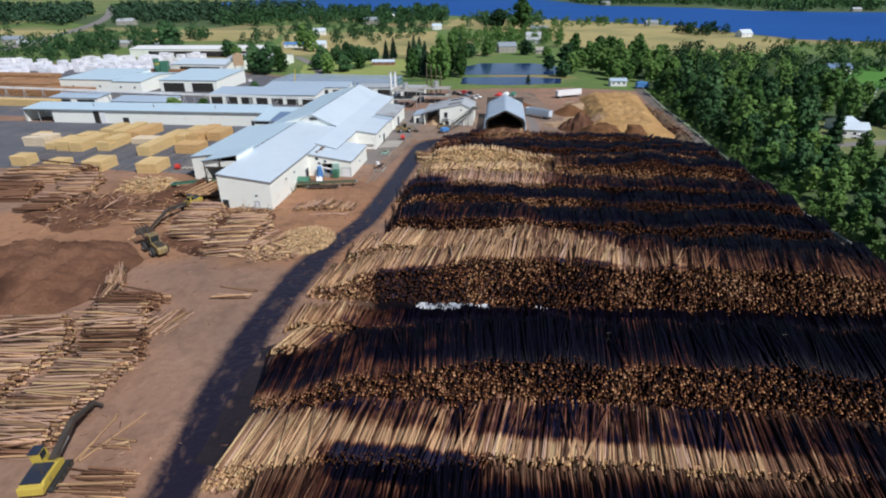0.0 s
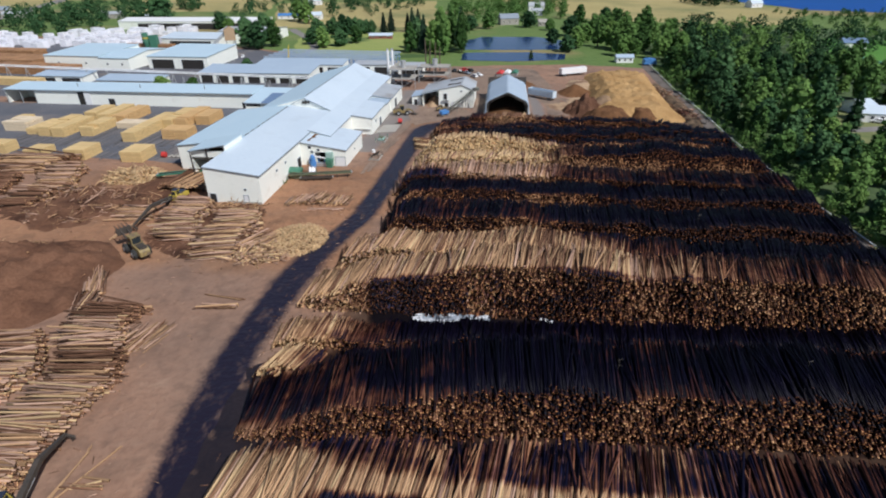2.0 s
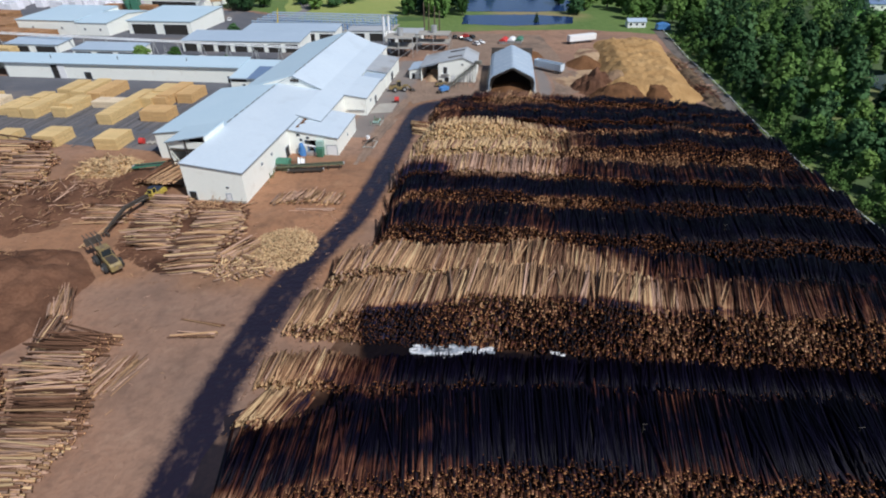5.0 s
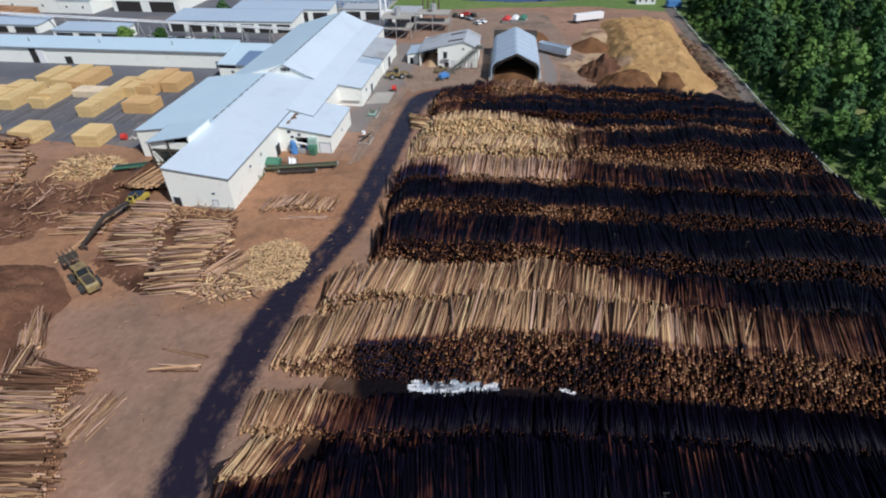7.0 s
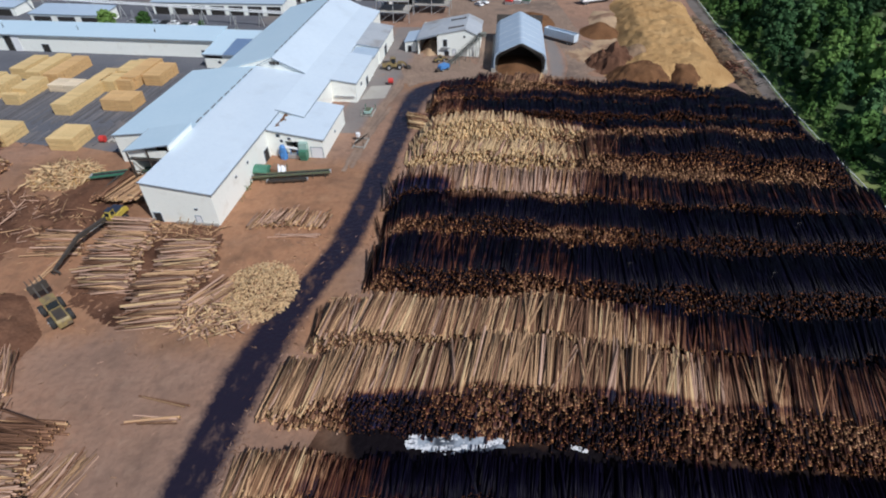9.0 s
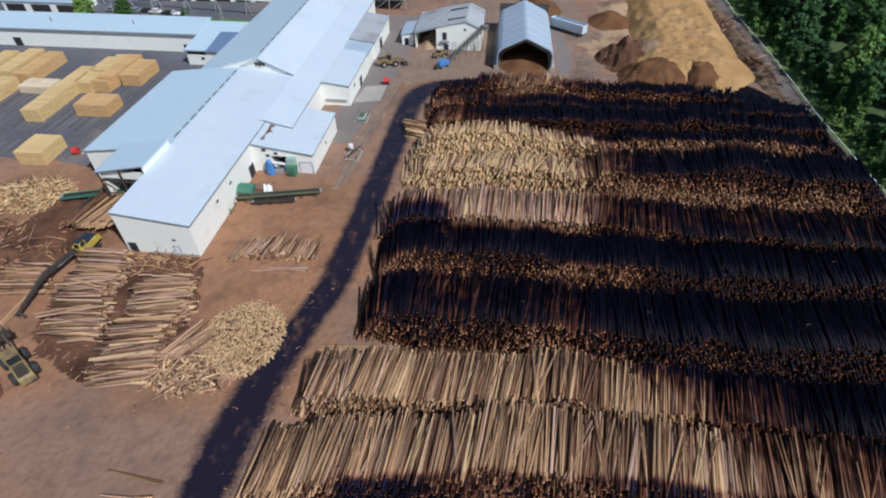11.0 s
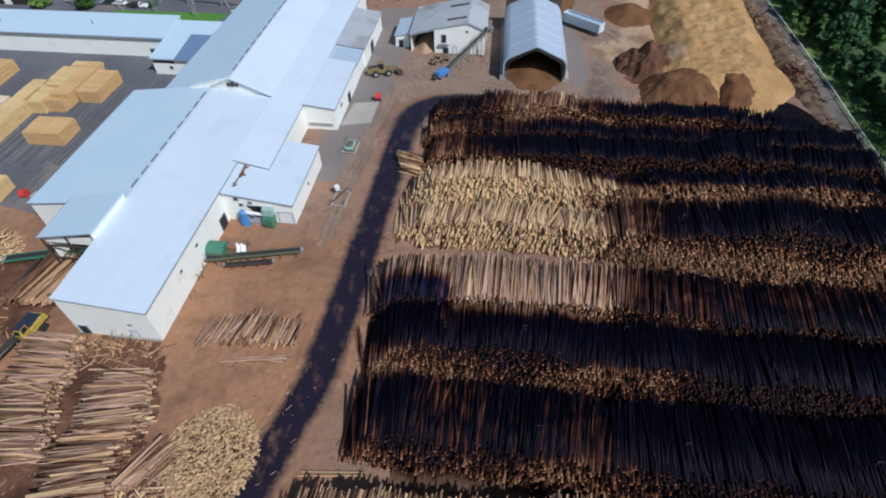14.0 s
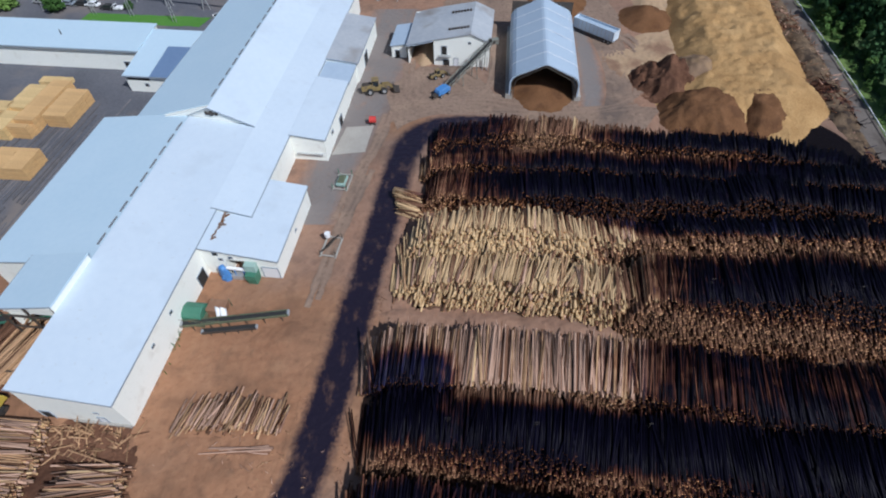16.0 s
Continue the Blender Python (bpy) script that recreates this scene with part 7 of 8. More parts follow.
def log_loader(label, x, y, yaw, reach, tip_z, house_turn=0.0, boom_mat=None):
    """A tracked log loader: tracks, turning house, cab, boom, stick and grapple; it looks along +y."""
    e = thing("log_loader", label, "log loader", pose(x, y, 0.04, 0, 0, yaw))
    for s in (-1, 1):
        t = Build()
        t.prism([(-2.3, 0.35), (-2.0, 0.05), (2.0, 0.05), (2.3, 0.35), (2.3, 0.65), (2.0, 0.95), (-2.0, 0.95), (-2.3, 0.65)], s * 1.35 - 0.32, s * 1.35 + 0.32, axis=0)
        o = t.obj("track", M["rubber"], e)
        for i in range(5):
            Build().rod((s * 1.35 - 0.35, -1.8 + i * 0.9, 0.45), (s * 1.35 + 0.35, -1.8 + i * 0.9, 0.45), 0.3, 8).obj("roller", M["dark_steel"], o)
    Build().box(-1.05, -1.3, 0.4, 1.05, 1.3, 1.1).obj("carriage", M["dark_steel"], e)
    h = Build()
    h.prism([(-2.9, 1.2), (1.5, 1.2), (1.5, 1.9), (0.6, 2.3), (-2.4, 2.45), (-2.9, 2.0)], -1.35, 1.35, axis=0)
    house = h.obj("house", M["yellow"], e, bevel=0.08)
    Build().box(-1.1, -2.75, 2.40, 1.1, 0.2, 2.58).obj("engine_cover", M["navy"], house)
    Build().prism([(-3.3, 1.15), (-2.85, 1.15), (-2.85, 2.2), (-3.2, 2.1)], -1.4, 1.4, axis=0).obj("counterweight", M["yellow"], house, bevel=0.06)
    Build().rod((0.8, -1.6, 2.4), (0.8, -1.6, 3.2), 0.09, 8).obj("exhaust", M["dark_steel"], house)
    c = Build()
    c.prism([(0.2, 1.9), (1.75, 1.9), (1.85, 2.7), (1.5, 3.9), (0.2, 3.9)], -1.35, -0.25, axis=0)
    cab = c.obj("cab", M["yellow"], e, bevel=0.05)
    Build().box(-1.37, 0.4, 2.8, -0.23, 1.4, 3.7).obj("side_window", M["glass"], cab)
    Build().box(-1.2, 1.45, 2.3, -0.4, 1.82, 3.6).obj("windscreen", M["glass"], cab)
    Build().box(-1.4, 0.1, 3.9, -0.2, 1.6, 4.0).obj("cab_roof", M["navy"], cab)
    bm = boom_mat or M["dark_steel"]
    root, knee, tip = (0.35, 1.0, 1.9), (0.35, reach * 0.55, 3.1), (0.35, reach, tip_z + 1.2)
    beam(Build(), root, knee, 0.75, 0.85, w2=0.6).obj("boom", bm, e)
    beam(Build(), knee, tip, 0.6, 0.6, w2=0.4).obj("stick", bm, e)
    b = Build()
    b.rod((0.1, 1.4, 1.9), (0.1, reach * 0.38, 2.4), 0.12, 6)
    b.rod((0.6, 1.4, 1.9), (0.6, reach * 0.38, 2.4), 0.12, 6)
    b.obj("boom_cylinder", M["steel"], e)
    g2 = Build()
    for s in (-1, 1):
        beam(g2, (0.35, reach, tip_z + 1.1), (0.35 + s * 0.9, reach, tip_z + 0.6), 0.3, 0.3)
        beam(g2, (0.35 + s * 0.9, reach, tip_z + 0.6), (0.35 + s * 0.4, reach, tip_z), 0.28, 0.25, w2=0.12)
    g2.obj("grapple", M["dark_steel"], e)
    return e


log_loader("yellow tracked log loader with a long dark boom", -46.9, 43.2, 8, 11.5, 0.4)
log_loader("yellow tracked log loader feeding the mill, boom lowered", -68.6, 129.4, 172, 16.0, 0.2)


def wheel_loader(name, label, x, y, yaw, tool="bucket", k=1.0, dusty=None):
    """An articulated wheel loader: rear engine body, cab, lifting arms and bucket or log fork; it looks along +y."""
    e = thing(name, label, "wheel loader", pose(x, y, 0.1, 0, 0, yaw) @ Matrix.Diagonal((k, k, k, 1)))
    paint = dusty or M["yellow"]
    for sx in (-1, 1):
        for y0 in (-1.6, 1.7):
            wheel(e, sx * 1.15, y0, 0.85, 0.65)
    Build().prism([(-3.6, 0.8), (-0.4, 0.8), (-0.4, 2.1), (-1.2, 2.4), (-3.3, 2.1), (-3.6, 1.7)], -0.85, 0.85, axis=0).obj("engine_body", paint, e, bevel=0.08)
    Build().box(-0.6, -3.4, 2.12, 0.6, -1.4, 2.42).obj("engine_grille", M["dark_steel"], e)
    Build().box(-0.7, -0.4, 0.7, 0.7, 2.4, 1.6).obj("front_frame", paint if tool == "bucket" else M["dark_steel"], e, bevel=0.06)
    cab = Build().box(-0.75, -0.9, 1.9, 0.75, 0.6, 3.4).obj("cab", M["glass"], e, bevel=0.06)
    Build().box(-0.85, -1.0, 3.4, 0.85, 0.7, 3.55).obj("cab_roof", paint, cab)
    for sx in (-0.74, 0.74):
        for y0 in (-0.9, 0.58):
            Build().box(sx - 0.06, y0 - 0.06, 1.9, sx + 0.06, y0 + 0.06, 3.4).obj("cab_post", paint, cab)
    for sx in (-0.5, 0.5):
        b = Build()
        beam(b, (sx, 1.4, 1.9), (sx, 3.0, 1.9 if tool == "bucket" else 2.6), 0.22, 0.4)
        beam(b, (sx, 3.0, 1.9 if tool == "bucket" else 2.6), (sx, 4.1, 0.8 if tool == "bucket" else 3.2), 0.22, 0.35)
        b.obj("lift_arm", paint if tool == "bucket" else M["dark_steel"], e)
    if tool == "bucket":
        Build().prism([(4.0, 0.15), (5.4, 0.1), (5.4, 0.2), (4.3, 0.45), (4.1, 1.3), (3.9, 1.3)], -1.5, 1.5, axis=0).obj("bucket", M["dark_steel"], e)
    else:
        carrier = Build().box(-1.2, 3.9, 2.4, 1.2, 4.2, 3.6).obj("fork_carriage", M["dark_steel"], e)
        for sx in (-0.9, -0.3, 0.3, 0.9):
            beam(Build(), (sx, 4.0, 2.6), (sx, 6.0, 2.5), 0.18, 0.22, w2=0.1).obj("fork_tine", M["dark_steel"], carrier)
            beam(Build(), (sx, 4.0, 3.5), (sx, 5.4, 3.8), 0.18, 0.22, w2=0.1).obj("clamp_tine", M["dark_steel"], carrier)
    return e


wheel_loader("log_stacker", "dusty yellow wheeled log stacker with a dark fork", -65.0, 103.6, 50, "fork", 1.22, M["dusty_yellow"])
wheel_loader("wheel_loader", "yellow wheel loader parked beside the mill", -20.0, 211.0, -80, "bucket", 1.0, M["dusty_yellow"])
wheel_loader("wheel_loader", "small rusty yellow loader by the chip building", -5.6, 217.0, -60, "bucket", 0.6, M["dusty_yellow"])


def conveyor(name, label, a, z, width, mat, legs=3, category="conveyor"):
    """A trough belt on side beams with legs down to the ground, from a to z."""
    a, z = Vector(a), Vector(z)
    e = thing(name, label, category)
    d = (z - a).normalized()
    side = d.cross(Vector((0, 0, 1))).normalized()
    for s in (-1, 1):
        beam(Build(), a + side * s * width / 2, z + side * s * width / 2, 0.12, 0.5).obj("side_beam", mat, e)
    beam(Build(), a + Vector((0, 0, 0.02)), z + Vector((0, 0, 0.02)), width - 0.12, 0.12).obj("belt", M["rubber"], e)
    for i in range(legs):
        c = a.lerp(z, (i + 0.6) / legs)
        for s in (-1, 1):
            p = c + side * s * width / 2
            Build().rod((p.x, p.y, 0), (p.x, p.y, p.z), 0.08, 5).obj("leg", M["dark_steel"], e)
    for q in (a, z):
        Build().rod(q - side * width / 2, q + side * width / 2, 0.25, 8).obj("drum", M["steel"], e)
    return e


M["gallery"] = material("weathered_grey_green_steel", (0.15, 0.16, 0.135), (0.23, 0.235, 0.20), 0.65, 1.0, 6.0, 0.5, 0.1, third=(0.15, 0.10, 0.07), third_size=0.8, third_cut=0.58)


def lattice_conveyor(label, a, z, width, depth):
    """A belt carried in a lattice frame of four chords with posts and diagonals, on trestle legs, with a head pulley."""
    a, z = Vector(a), Vector(z)
    e = thing("chip_conveyor", label, "conveyor")
    d = (z - a).normalized()
    side = d.cross(Vector((0, 0, 1))).normalized() * width / 2
    up = side.cross(d).normalized() * depth
    n = 9
    for s in (-1, 1):
        for k in (0, 1):
            Build().rod(a + side * s + up * k, z + side * s + up * k, 0.09, 6).obj("chord", M["gallery"], e)
        for i in range(n):
            p, q = a.lerp(z, i / n) + side * s, a.lerp(z, (i + 1) / n) + side * s
            Build().rod(p, p + up, 0.05, 5).obj("post", M["gallery"], e)
            Build().rod(p, q + up, 0.045, 5).obj("diagonal", M["gallery"], e)
    beam(Build(), a + up * 0.45, z + up * 0.45, width - 0.2, 0.12).obj("belt", M["rubber"], e)
    for f in (0.32, 0.62, 0.9):
        c = a.lerp(z, f)
        for s in (-1, 1):
            Build().rod((c.x + side.x * s * 1.5, c.y + side.y * s * 1.5, 0.02), c + side * s, 0.09, 6).obj("leg", M["gallery"], e)
    Build().rod(z - side * 1.3 + up * 0.45, z + side * 1.3 + up * 0.45, 0.42, 12).obj("head_pulley", M["dark_steel"], e)
    Build().box(z.x - 0.2, z.y - 0.5, z.z - 0.3, z.x + 1.5, z.y + 0.7, z.z + 0.9).obj("drive_box", M["gallery"], e, bevel=0.08)
    return e


lattice_conveyor("grey-green lattice conveyor rising to the chip building eave", (-3.6, 210.6, 0.9), (7.6, 221.0, 7.0), 1.3, 0.9)
t = thing("conveyor_drive", "blue wheeled drive unit at the conveyor foot", "machine", pose(-4.3, 209.8, 0.1, 0, 0, -47))
Build().prism([(-1.8, 0.6), (1.8, 0.6), (1.8, 1.7), (0.9, 2.1), (-1.5, 1.9), (-1.8, 1.3)], -0.9, 0.9, axis=0).obj("hood", M["blue"], t, bevel=0.08)
for sx in (-0.9, 0.9):
    for y0 in (-1.2, 1.2):
        wheel(t, sx, y0, 0.45, 0.3)
Build().box(-0.5, -3.1, 0.4, 0.5, -1.8, 1.0).obj("hitch", M["dark_steel"], t)
conveyor("waste_conveyor", "dark olive trough conveyor running out from the mill wall", (-45.0, 145.0, 1.5), (-28.2, 147.3, 1.5), 1.0, M["olive"], 6)
conveyor("waste_conveyor", "second low conveyor beside the first", (-41.5, 144.0, 0.9), (-33.0, 145.0, 0.9), 0.7, M["dark_steel"], 4)
t = thing("debarker", "green hooded machine with walkway and torn white sheet", "machine", pose(-43.6, 147.4, 0.04, 0, 0, -6))
Build().prism([(-1.5, 1.0), (1.7, 1.0), (1.7, 1.7), (1.1, 2.4), (0.1, 2.7), (-1.0, 2.4), (-1.5, 1.8)], -1.7, 1.7, axis=0).obj("hood", M["green"], t, bevel=0.1)
Build().box(-1.9, -2.0, 0.1, 2.0, 2.0, 1.0).obj("base_frame", M["olive"], t, bevel=0.05)
Build().prism([(2.0, 0.3), (4.6, 0.3), (4.9, 1.9), (1.8, 1.9)], 0.2, 2.6, axis=1).obj("hopper", M["rusty"], t, bevel=0.05)
foot = [(3.9 + 0.34 * i, -0.6 + 0.35 * math.sin(i * 1.7), 1.0) for i in range(7)]
head = [(3.7 + 0.34 * i, 0.45, 2.75 + 0.4 * math.sin(i * 2.3)) for i in range(7)]
sheet_piece = Build().add(foot + head, [(i, i + 1, i + 8, i + 7) for i in range(6)])
sheet_piece.obj("torn_sheet", M["white"], t, "torn white plastic sheet", weld=False)
for px, py in ((-2.0, -2.1), (0.2, -2.1), (2.2, -2.1), (2.2, 2.3), (-2.0, 2.2), (4.9, -1.6), (4.9, 2.7)):
    Build().rod((px, py, 0), (px, py, 2.1), 0.07, 5).obj("post", M["olive"], t)
for z in (1.3, 2.0):
    Build().rod((-2.0, -2.1, z), (2.2, -2.1, z), 0.05, 5).obj("rail", M["olive"], t)
    Build().rod((2.2, -2.1, z), (4.9, -1.6, z), 0.05, 5).obj("rail", M["olive"], t)
b2 = thing("weeds", "grey green weeds growing at the mill wall", "weeds", pose(-46.0, 143.4, 0))
rw = random.Random(31)
wv = Build()
for i in range(120):
    px, py, h2, a2 = rw.gauss(0, 0.5), rw.gauss(0, 2.2), rw.uniform(0.5, 2.0), rw.uniform(0, 6.28)
    dx, dy = 0.12 * math.cos(a2), 0.12 * math.sin(a2)
    wv.add([(px - dx, py - dy, 0), (px + dx, py + dy, 0), (px + rw.gauss(0, 0.3), py + rw.gauss(0, 0.3), h2)], [(0, 1, 2)])
tagged(wv.obj("stalks", LEAF[2], b2), kind="stuff")
t = thing("bay_machine", "feed machine under a crumpled blue tarpaulin in the loading bay", "machine", MILL @ pose(3.6, 27.0, 0.04))
tarp, rt = Build(), random.Random(8)
rings = []
for z, r in ((0.0, 1.0), (0.8, 1.05), (1.6, 0.9), (2.4, 0.75), (3.1, 0.7), (3.5, 0.35)):
    rings.append([(r * rt.uniform(0.75, 1.25) * math.cos(k * 0.6283), r * 0.8 * rt.uniform(0.75, 1.25) * math.sin(k * 0.6283), z + rt.uniform(-0.12, 0.12) * (z > 0)) for k in range(10)])
tarp.add([p for r in rings for p in r], [(j * 10 + k, j * 10 + (k + 1) % 10, j * 10 + 10 + (k + 1) % 10, j * 10 + 10 + k) for j in range(5) for k in range(10)] + [tuple(range(50, 60))])
tarp.obj("tarpaulin", M["blue"], t)
beam(Build(), (0.7, 0.1, 3.0), (5.2, 0.4, 2.3), 0.5, 0.3).obj("chute", M["white"], t)
for px in (1.8, 3.4):
    Build().box(px - 0.07, 0.1, 0, px + 0.07, 0.3, 2.6).obj("post", M["blue"], t)
Build().box(1.0, -0.2, 0.1, 4.4, 1.2, 1.1).obj("bed", M["steel"], t, bevel=0.05)
t = thing("green_bin", "green steel bin on a frame at the loading bay", "bin", MILL @ pose(8.6, 27.0, 0.04))
Build().prism([(-1.1, 1.4), (1.1, 1.4), (1.1, 2.6), (-1.1, 2.6)], -0.9, 0.9, axis=0).obj("tray", M["green"], t, bevel=0.04)
Build().prism([(-0.8, 0.1), (0.8, 0.1), (1.0, 1.4), (-1.0, 1.4)], -0.8, 0.8, axis=0).obj("hopper", M["green"], t)
Build().box(-1.0, -0.2, 2.62, 1.0, 0.9, 4.2).obj("hood", M["pale_green"], t, bevel=0.04)
# small steel frames on the apron
for label, x, y, yaw in (("green and white steel skid frame", -23.9, 179.4, -8), ("white skid with dark pipes and hoses", -23.6, 162.3, -8)):
    t = thing("steel_skid", label, "skid frame", pose(x, y, 0.1, 0, 0, yaw))
    for sx in (-1.4, 1.4):
        Build().box(sx - 0.15, -2.4, 0, sx + 0.15, 2.4, 0.3).obj("runner", M["concrete"], t)
        for sy in (-2.2, 2.2):
            Build().rod((sx, sy, 0.3), (sx, sy, 1.7), 0.08, 5).obj("post", M["green"] if y > 170 else M["dark_steel"], t)
    for sy in (-2.2, 2.2):
        Build().box(-1.4, sy - 0.1, 0.25, 1.4, sy + 0.1, 0.45).obj("cross_beam", M["concrete"], t)
    if y > 170:
        Build().box(-0.9, -1.6, 0.45, 0.9, 1.2, 1.1).obj("tray", M["pale_green"], t, bevel=0.05)
        Build().box(-0.7, -1.3, 1.1, 0.7, 0.9, 1.3).obj("lid", M["olive"], t, bevel=0.05)
    else:
        for i in range(4):
            Build().rod((-1.3 + i * 0.4, -1.6 + i * 0.9, 0.6), (0.4 + i * 0.3, -0.9 + i * 0.8, 2.0), 0.12, 6).obj("pipe", M["dark_steel"], t)
        Build().rod((-1.0, 1.6, 1.2), (-1.0, 1.6, 2.0), 0.55, 10).obj("drum", M["white"], t)
t = thing("red_tank", "small red fuel tank on legs", "tank", pose(-19.7, 198.6, 0.1))
Build().rod((-0.7, 0, 1.2), (0.7, 0, 1.2), 0.75, 12).obj("drum", M["red"], t)
for sx in (-0.5, 0.5):
    Build().box(sx - 0.08, -0.5, 0, sx + 0.08, 0.5, 0.7).obj("leg", M["dark_steel"], t)
t = thing("fire_reel", "red drum and coiled white hose by the lumber", "hose reel", pose(-88.2, 163.0, 0.08))
Build().rod((-0.6, 0, 0.9), (0.6, 0, 0.9), 0.85, 12).obj("drum", M["red"], t)
for i in range(5):
    Build().rod((1.4 + i * 0.7, -0.6 + (i % 2), 0.25), (2.0 + i * 0.7, 0.9 - (i % 2), 0.45), 0.3, 7).obj("hose_coil", M["concrete"], t)
# log infeed beside the mill
t = thing("log_infeed", "dark steel log infeed deck with legs", "conveyor", MILL @ pose(-23.5, 7.0, 0.04))
for i in range(5):
    Build().box(-6 + i * 2.6, -1.5, 1.2, -5.6 + i * 2.6, 8.0, 1.7).obj("skid_beam", M["dark_steel"], t)
    for y0 in (-1.2, 3.2, 7.6):
        Build().box(-6 + i * 2.6, y0, 0, -5.6 + i * 2.6, y0 + 0.4, 1.2).obj("leg", M["dark_steel"], t)
Build().box(-6.4, -1.9, 1.0, 6.6, -1.5, 2.1).obj("end_beam", M["dark_steel"], t)
infeed = log_deck("brown logs lying on the mill infeed deck", -76, -66, [(-76, 135), (-66, 134.4)], 11.0, [(-76, 0.9), (-66, 0.9)], [(-76, 0.4), (-66, 0.3)], yaw0=-20, seed=47, near=-70, group=YARD, singles=70, stray=0.2, step=0.5)
infeed.location.z = 1.72
conveyor("log_conveyor", "green and black log conveyor entering the mill porch", (-81, 144.6, 1.6), (-66, 146.4, 2.6), 1.4, M["green"], 4)


def car(label, x, y, yaw, paint, group="parked cars", pickup=False):
    e = thing("car", label, "car", pose(x, y, 0.1, 0, 0, yaw), group)
    Build().prism([(-2.2, 0.35), (2.2, 0.35), (2.25, 0.75), (1.3, 0.95), (-2.0, 1.0), (-2.25, 0.8)], -0.88, 0.88, axis=0).obj("body", paint, e, bevel=0.08)
    y1 = -0.2 if pickup else -1.8
    cabin = Build().prism([(y1, 0.95), (1.2, 0.92), (0.55, 1.5), (y1 + 0.35, 1.5)], -0.78, 0.78, axis=0).obj("cabin", paint, e)
    slab(Build(), [(-0.7, 1.17, 0.97), (0.7, 1.17, 0.97), (0.66, 0.6, 1.48), (-0.66, 0.6, 1.48)], 0.03).obj("windscreen", M["glass"], cabin)
    slab(Build(), [(-0.7, y1 + 0.03, 1.0), (0.7, y1 + 0.03, 1.0), (0.66, y1 + 0.33, 1.48), (-0.66, y1 + 0.33, 1.48)], 0.03).obj("rear_window", M["glass"], cabin)
    for sx in (-0.79, 0.79):
        Build().box(sx - 0.01, y1 + 0.35, 1.02, sx + 0.01, 0.7, 1.42).obj("side_window", M["glass"], cabin)
    Build().box(-0.74, y1 + 0.4, 1.48, 0.74, 0.5, 1.54).obj("roof", paint, e)
    for sx in (-0.8, 0.8):
        for y0 in (-1.4, 1.4):
            wheel(e, sx, y0, 0.34, 0.24)
    return e


CARS = [("dark blue car in the car park", -116.5, 256.4, 80, "trim"), ("dark car in the car park", -112.2, 256.0, 84, "rubber"), ("white car in the car park", -108.6, 255.4, 80, "white"), ("black car in the car park", -103.2, 253.4, 80, "rubber"), ("white pickup in the car park", -100.6, 253.2, 82, "white"), ("silver pickup behind the mill", -69.0, 247.0, 30, "steel"), ("white van behind the mill", -121, 257, 80, "white"), ("grey car behind the bush", -125.5, 257.6, 80, "steel"),
        ("black pickup by the weighbridge", 2.0, 290, 20, "rubber"), ("dark blue pickup by the weighbridge", 5.2, 287, 40, "trim"), ("black truck by the weighbridge", -1.0, 293, 10, "rubber"), ("white pickup by the weighbridge", 11.0, 282.4, 35, "white"), ("white car by the weighbridge", 8.6, 279.4, 35, "white"), ("red truck by the weighbridge", 3.6, 295, 80, "red"), ("dark van by the weighbridge", 7.0, 293, 30, "rubber"),
        ("white car on the drive", 148, 199, 60, "white"), ("silver car by the shop", 153, 205, 20, "steel"), ("white van by the kilns", -132, 330, 10, "white"), ("white car by the kilns", -126, 338, 10, "white")]
for label, x, y, yaw, paint in CARS:
    car(label, x, y, yaw, M[paint], pickup="pickup" in label)


def trailer(label, x, y, yaw, length, paint, open_top=False, h=2.6):
    e = thing("trailer", label, "trailer", pose(x, y, 0.1, 0, 0, yaw))
    if open_top:
        b = Build()
        b.box(-1.3, -length / 2, 1.1, 1.3, length / 2, 1.3)
        for sx in (-1.3, 1.2):
            b.box(sx, -length / 2, 1.1, sx + 0.1, length / 2, 1.1 + h)
        for y0 in (-length / 2, length / 2 - 0.1):
            b.box(-1.2, y0, 1.1, 1.2, y0 + 0.1, 1.1 + h)
        b.obj("box", paint, e)
        n = int(length / 1.2)
        for i in range(n):
            for sx in (-1.38, 1.30):
                Build().box(sx, -length / 2 + i * 1.2, 1.1, sx + 0.08, -length / 2 + i * 1.2 + 0.12, 1.1 + h).obj("stake", M["steel"], e)
        Build().box(-1.18, -length / 2 + 0.12, 1.9, 1.18, length / 2 - 0.12, 2.6 + 0.5).obj("load", M["roof_blue"], e)
    else:
        Build().box(-1.3, -length / 2, 1.1, 1.3, length / 2, 1.1 + h).obj("box", paint, e, bevel=0.05)
    Build().box(-0.5, -length / 2, 0.8, 0.5, length / 2, 1.1).obj("chassis", M["dark_steel"], e)
    for y0 in (-length / 2 + 1.2, -length / 2 + 2.4):
        for sx in (-1.0, 1.0):
            wheel(e, sx, y0, 0.5, 0.5)
    for sx in (-0.8, 0.8):
        Build().box(sx - 0.08, length / 2 - 2.6, 0, sx + 0.08, length / 2 - 2.4, 0.9).obj("landing_leg", M["dark_steel"], e)
    return e


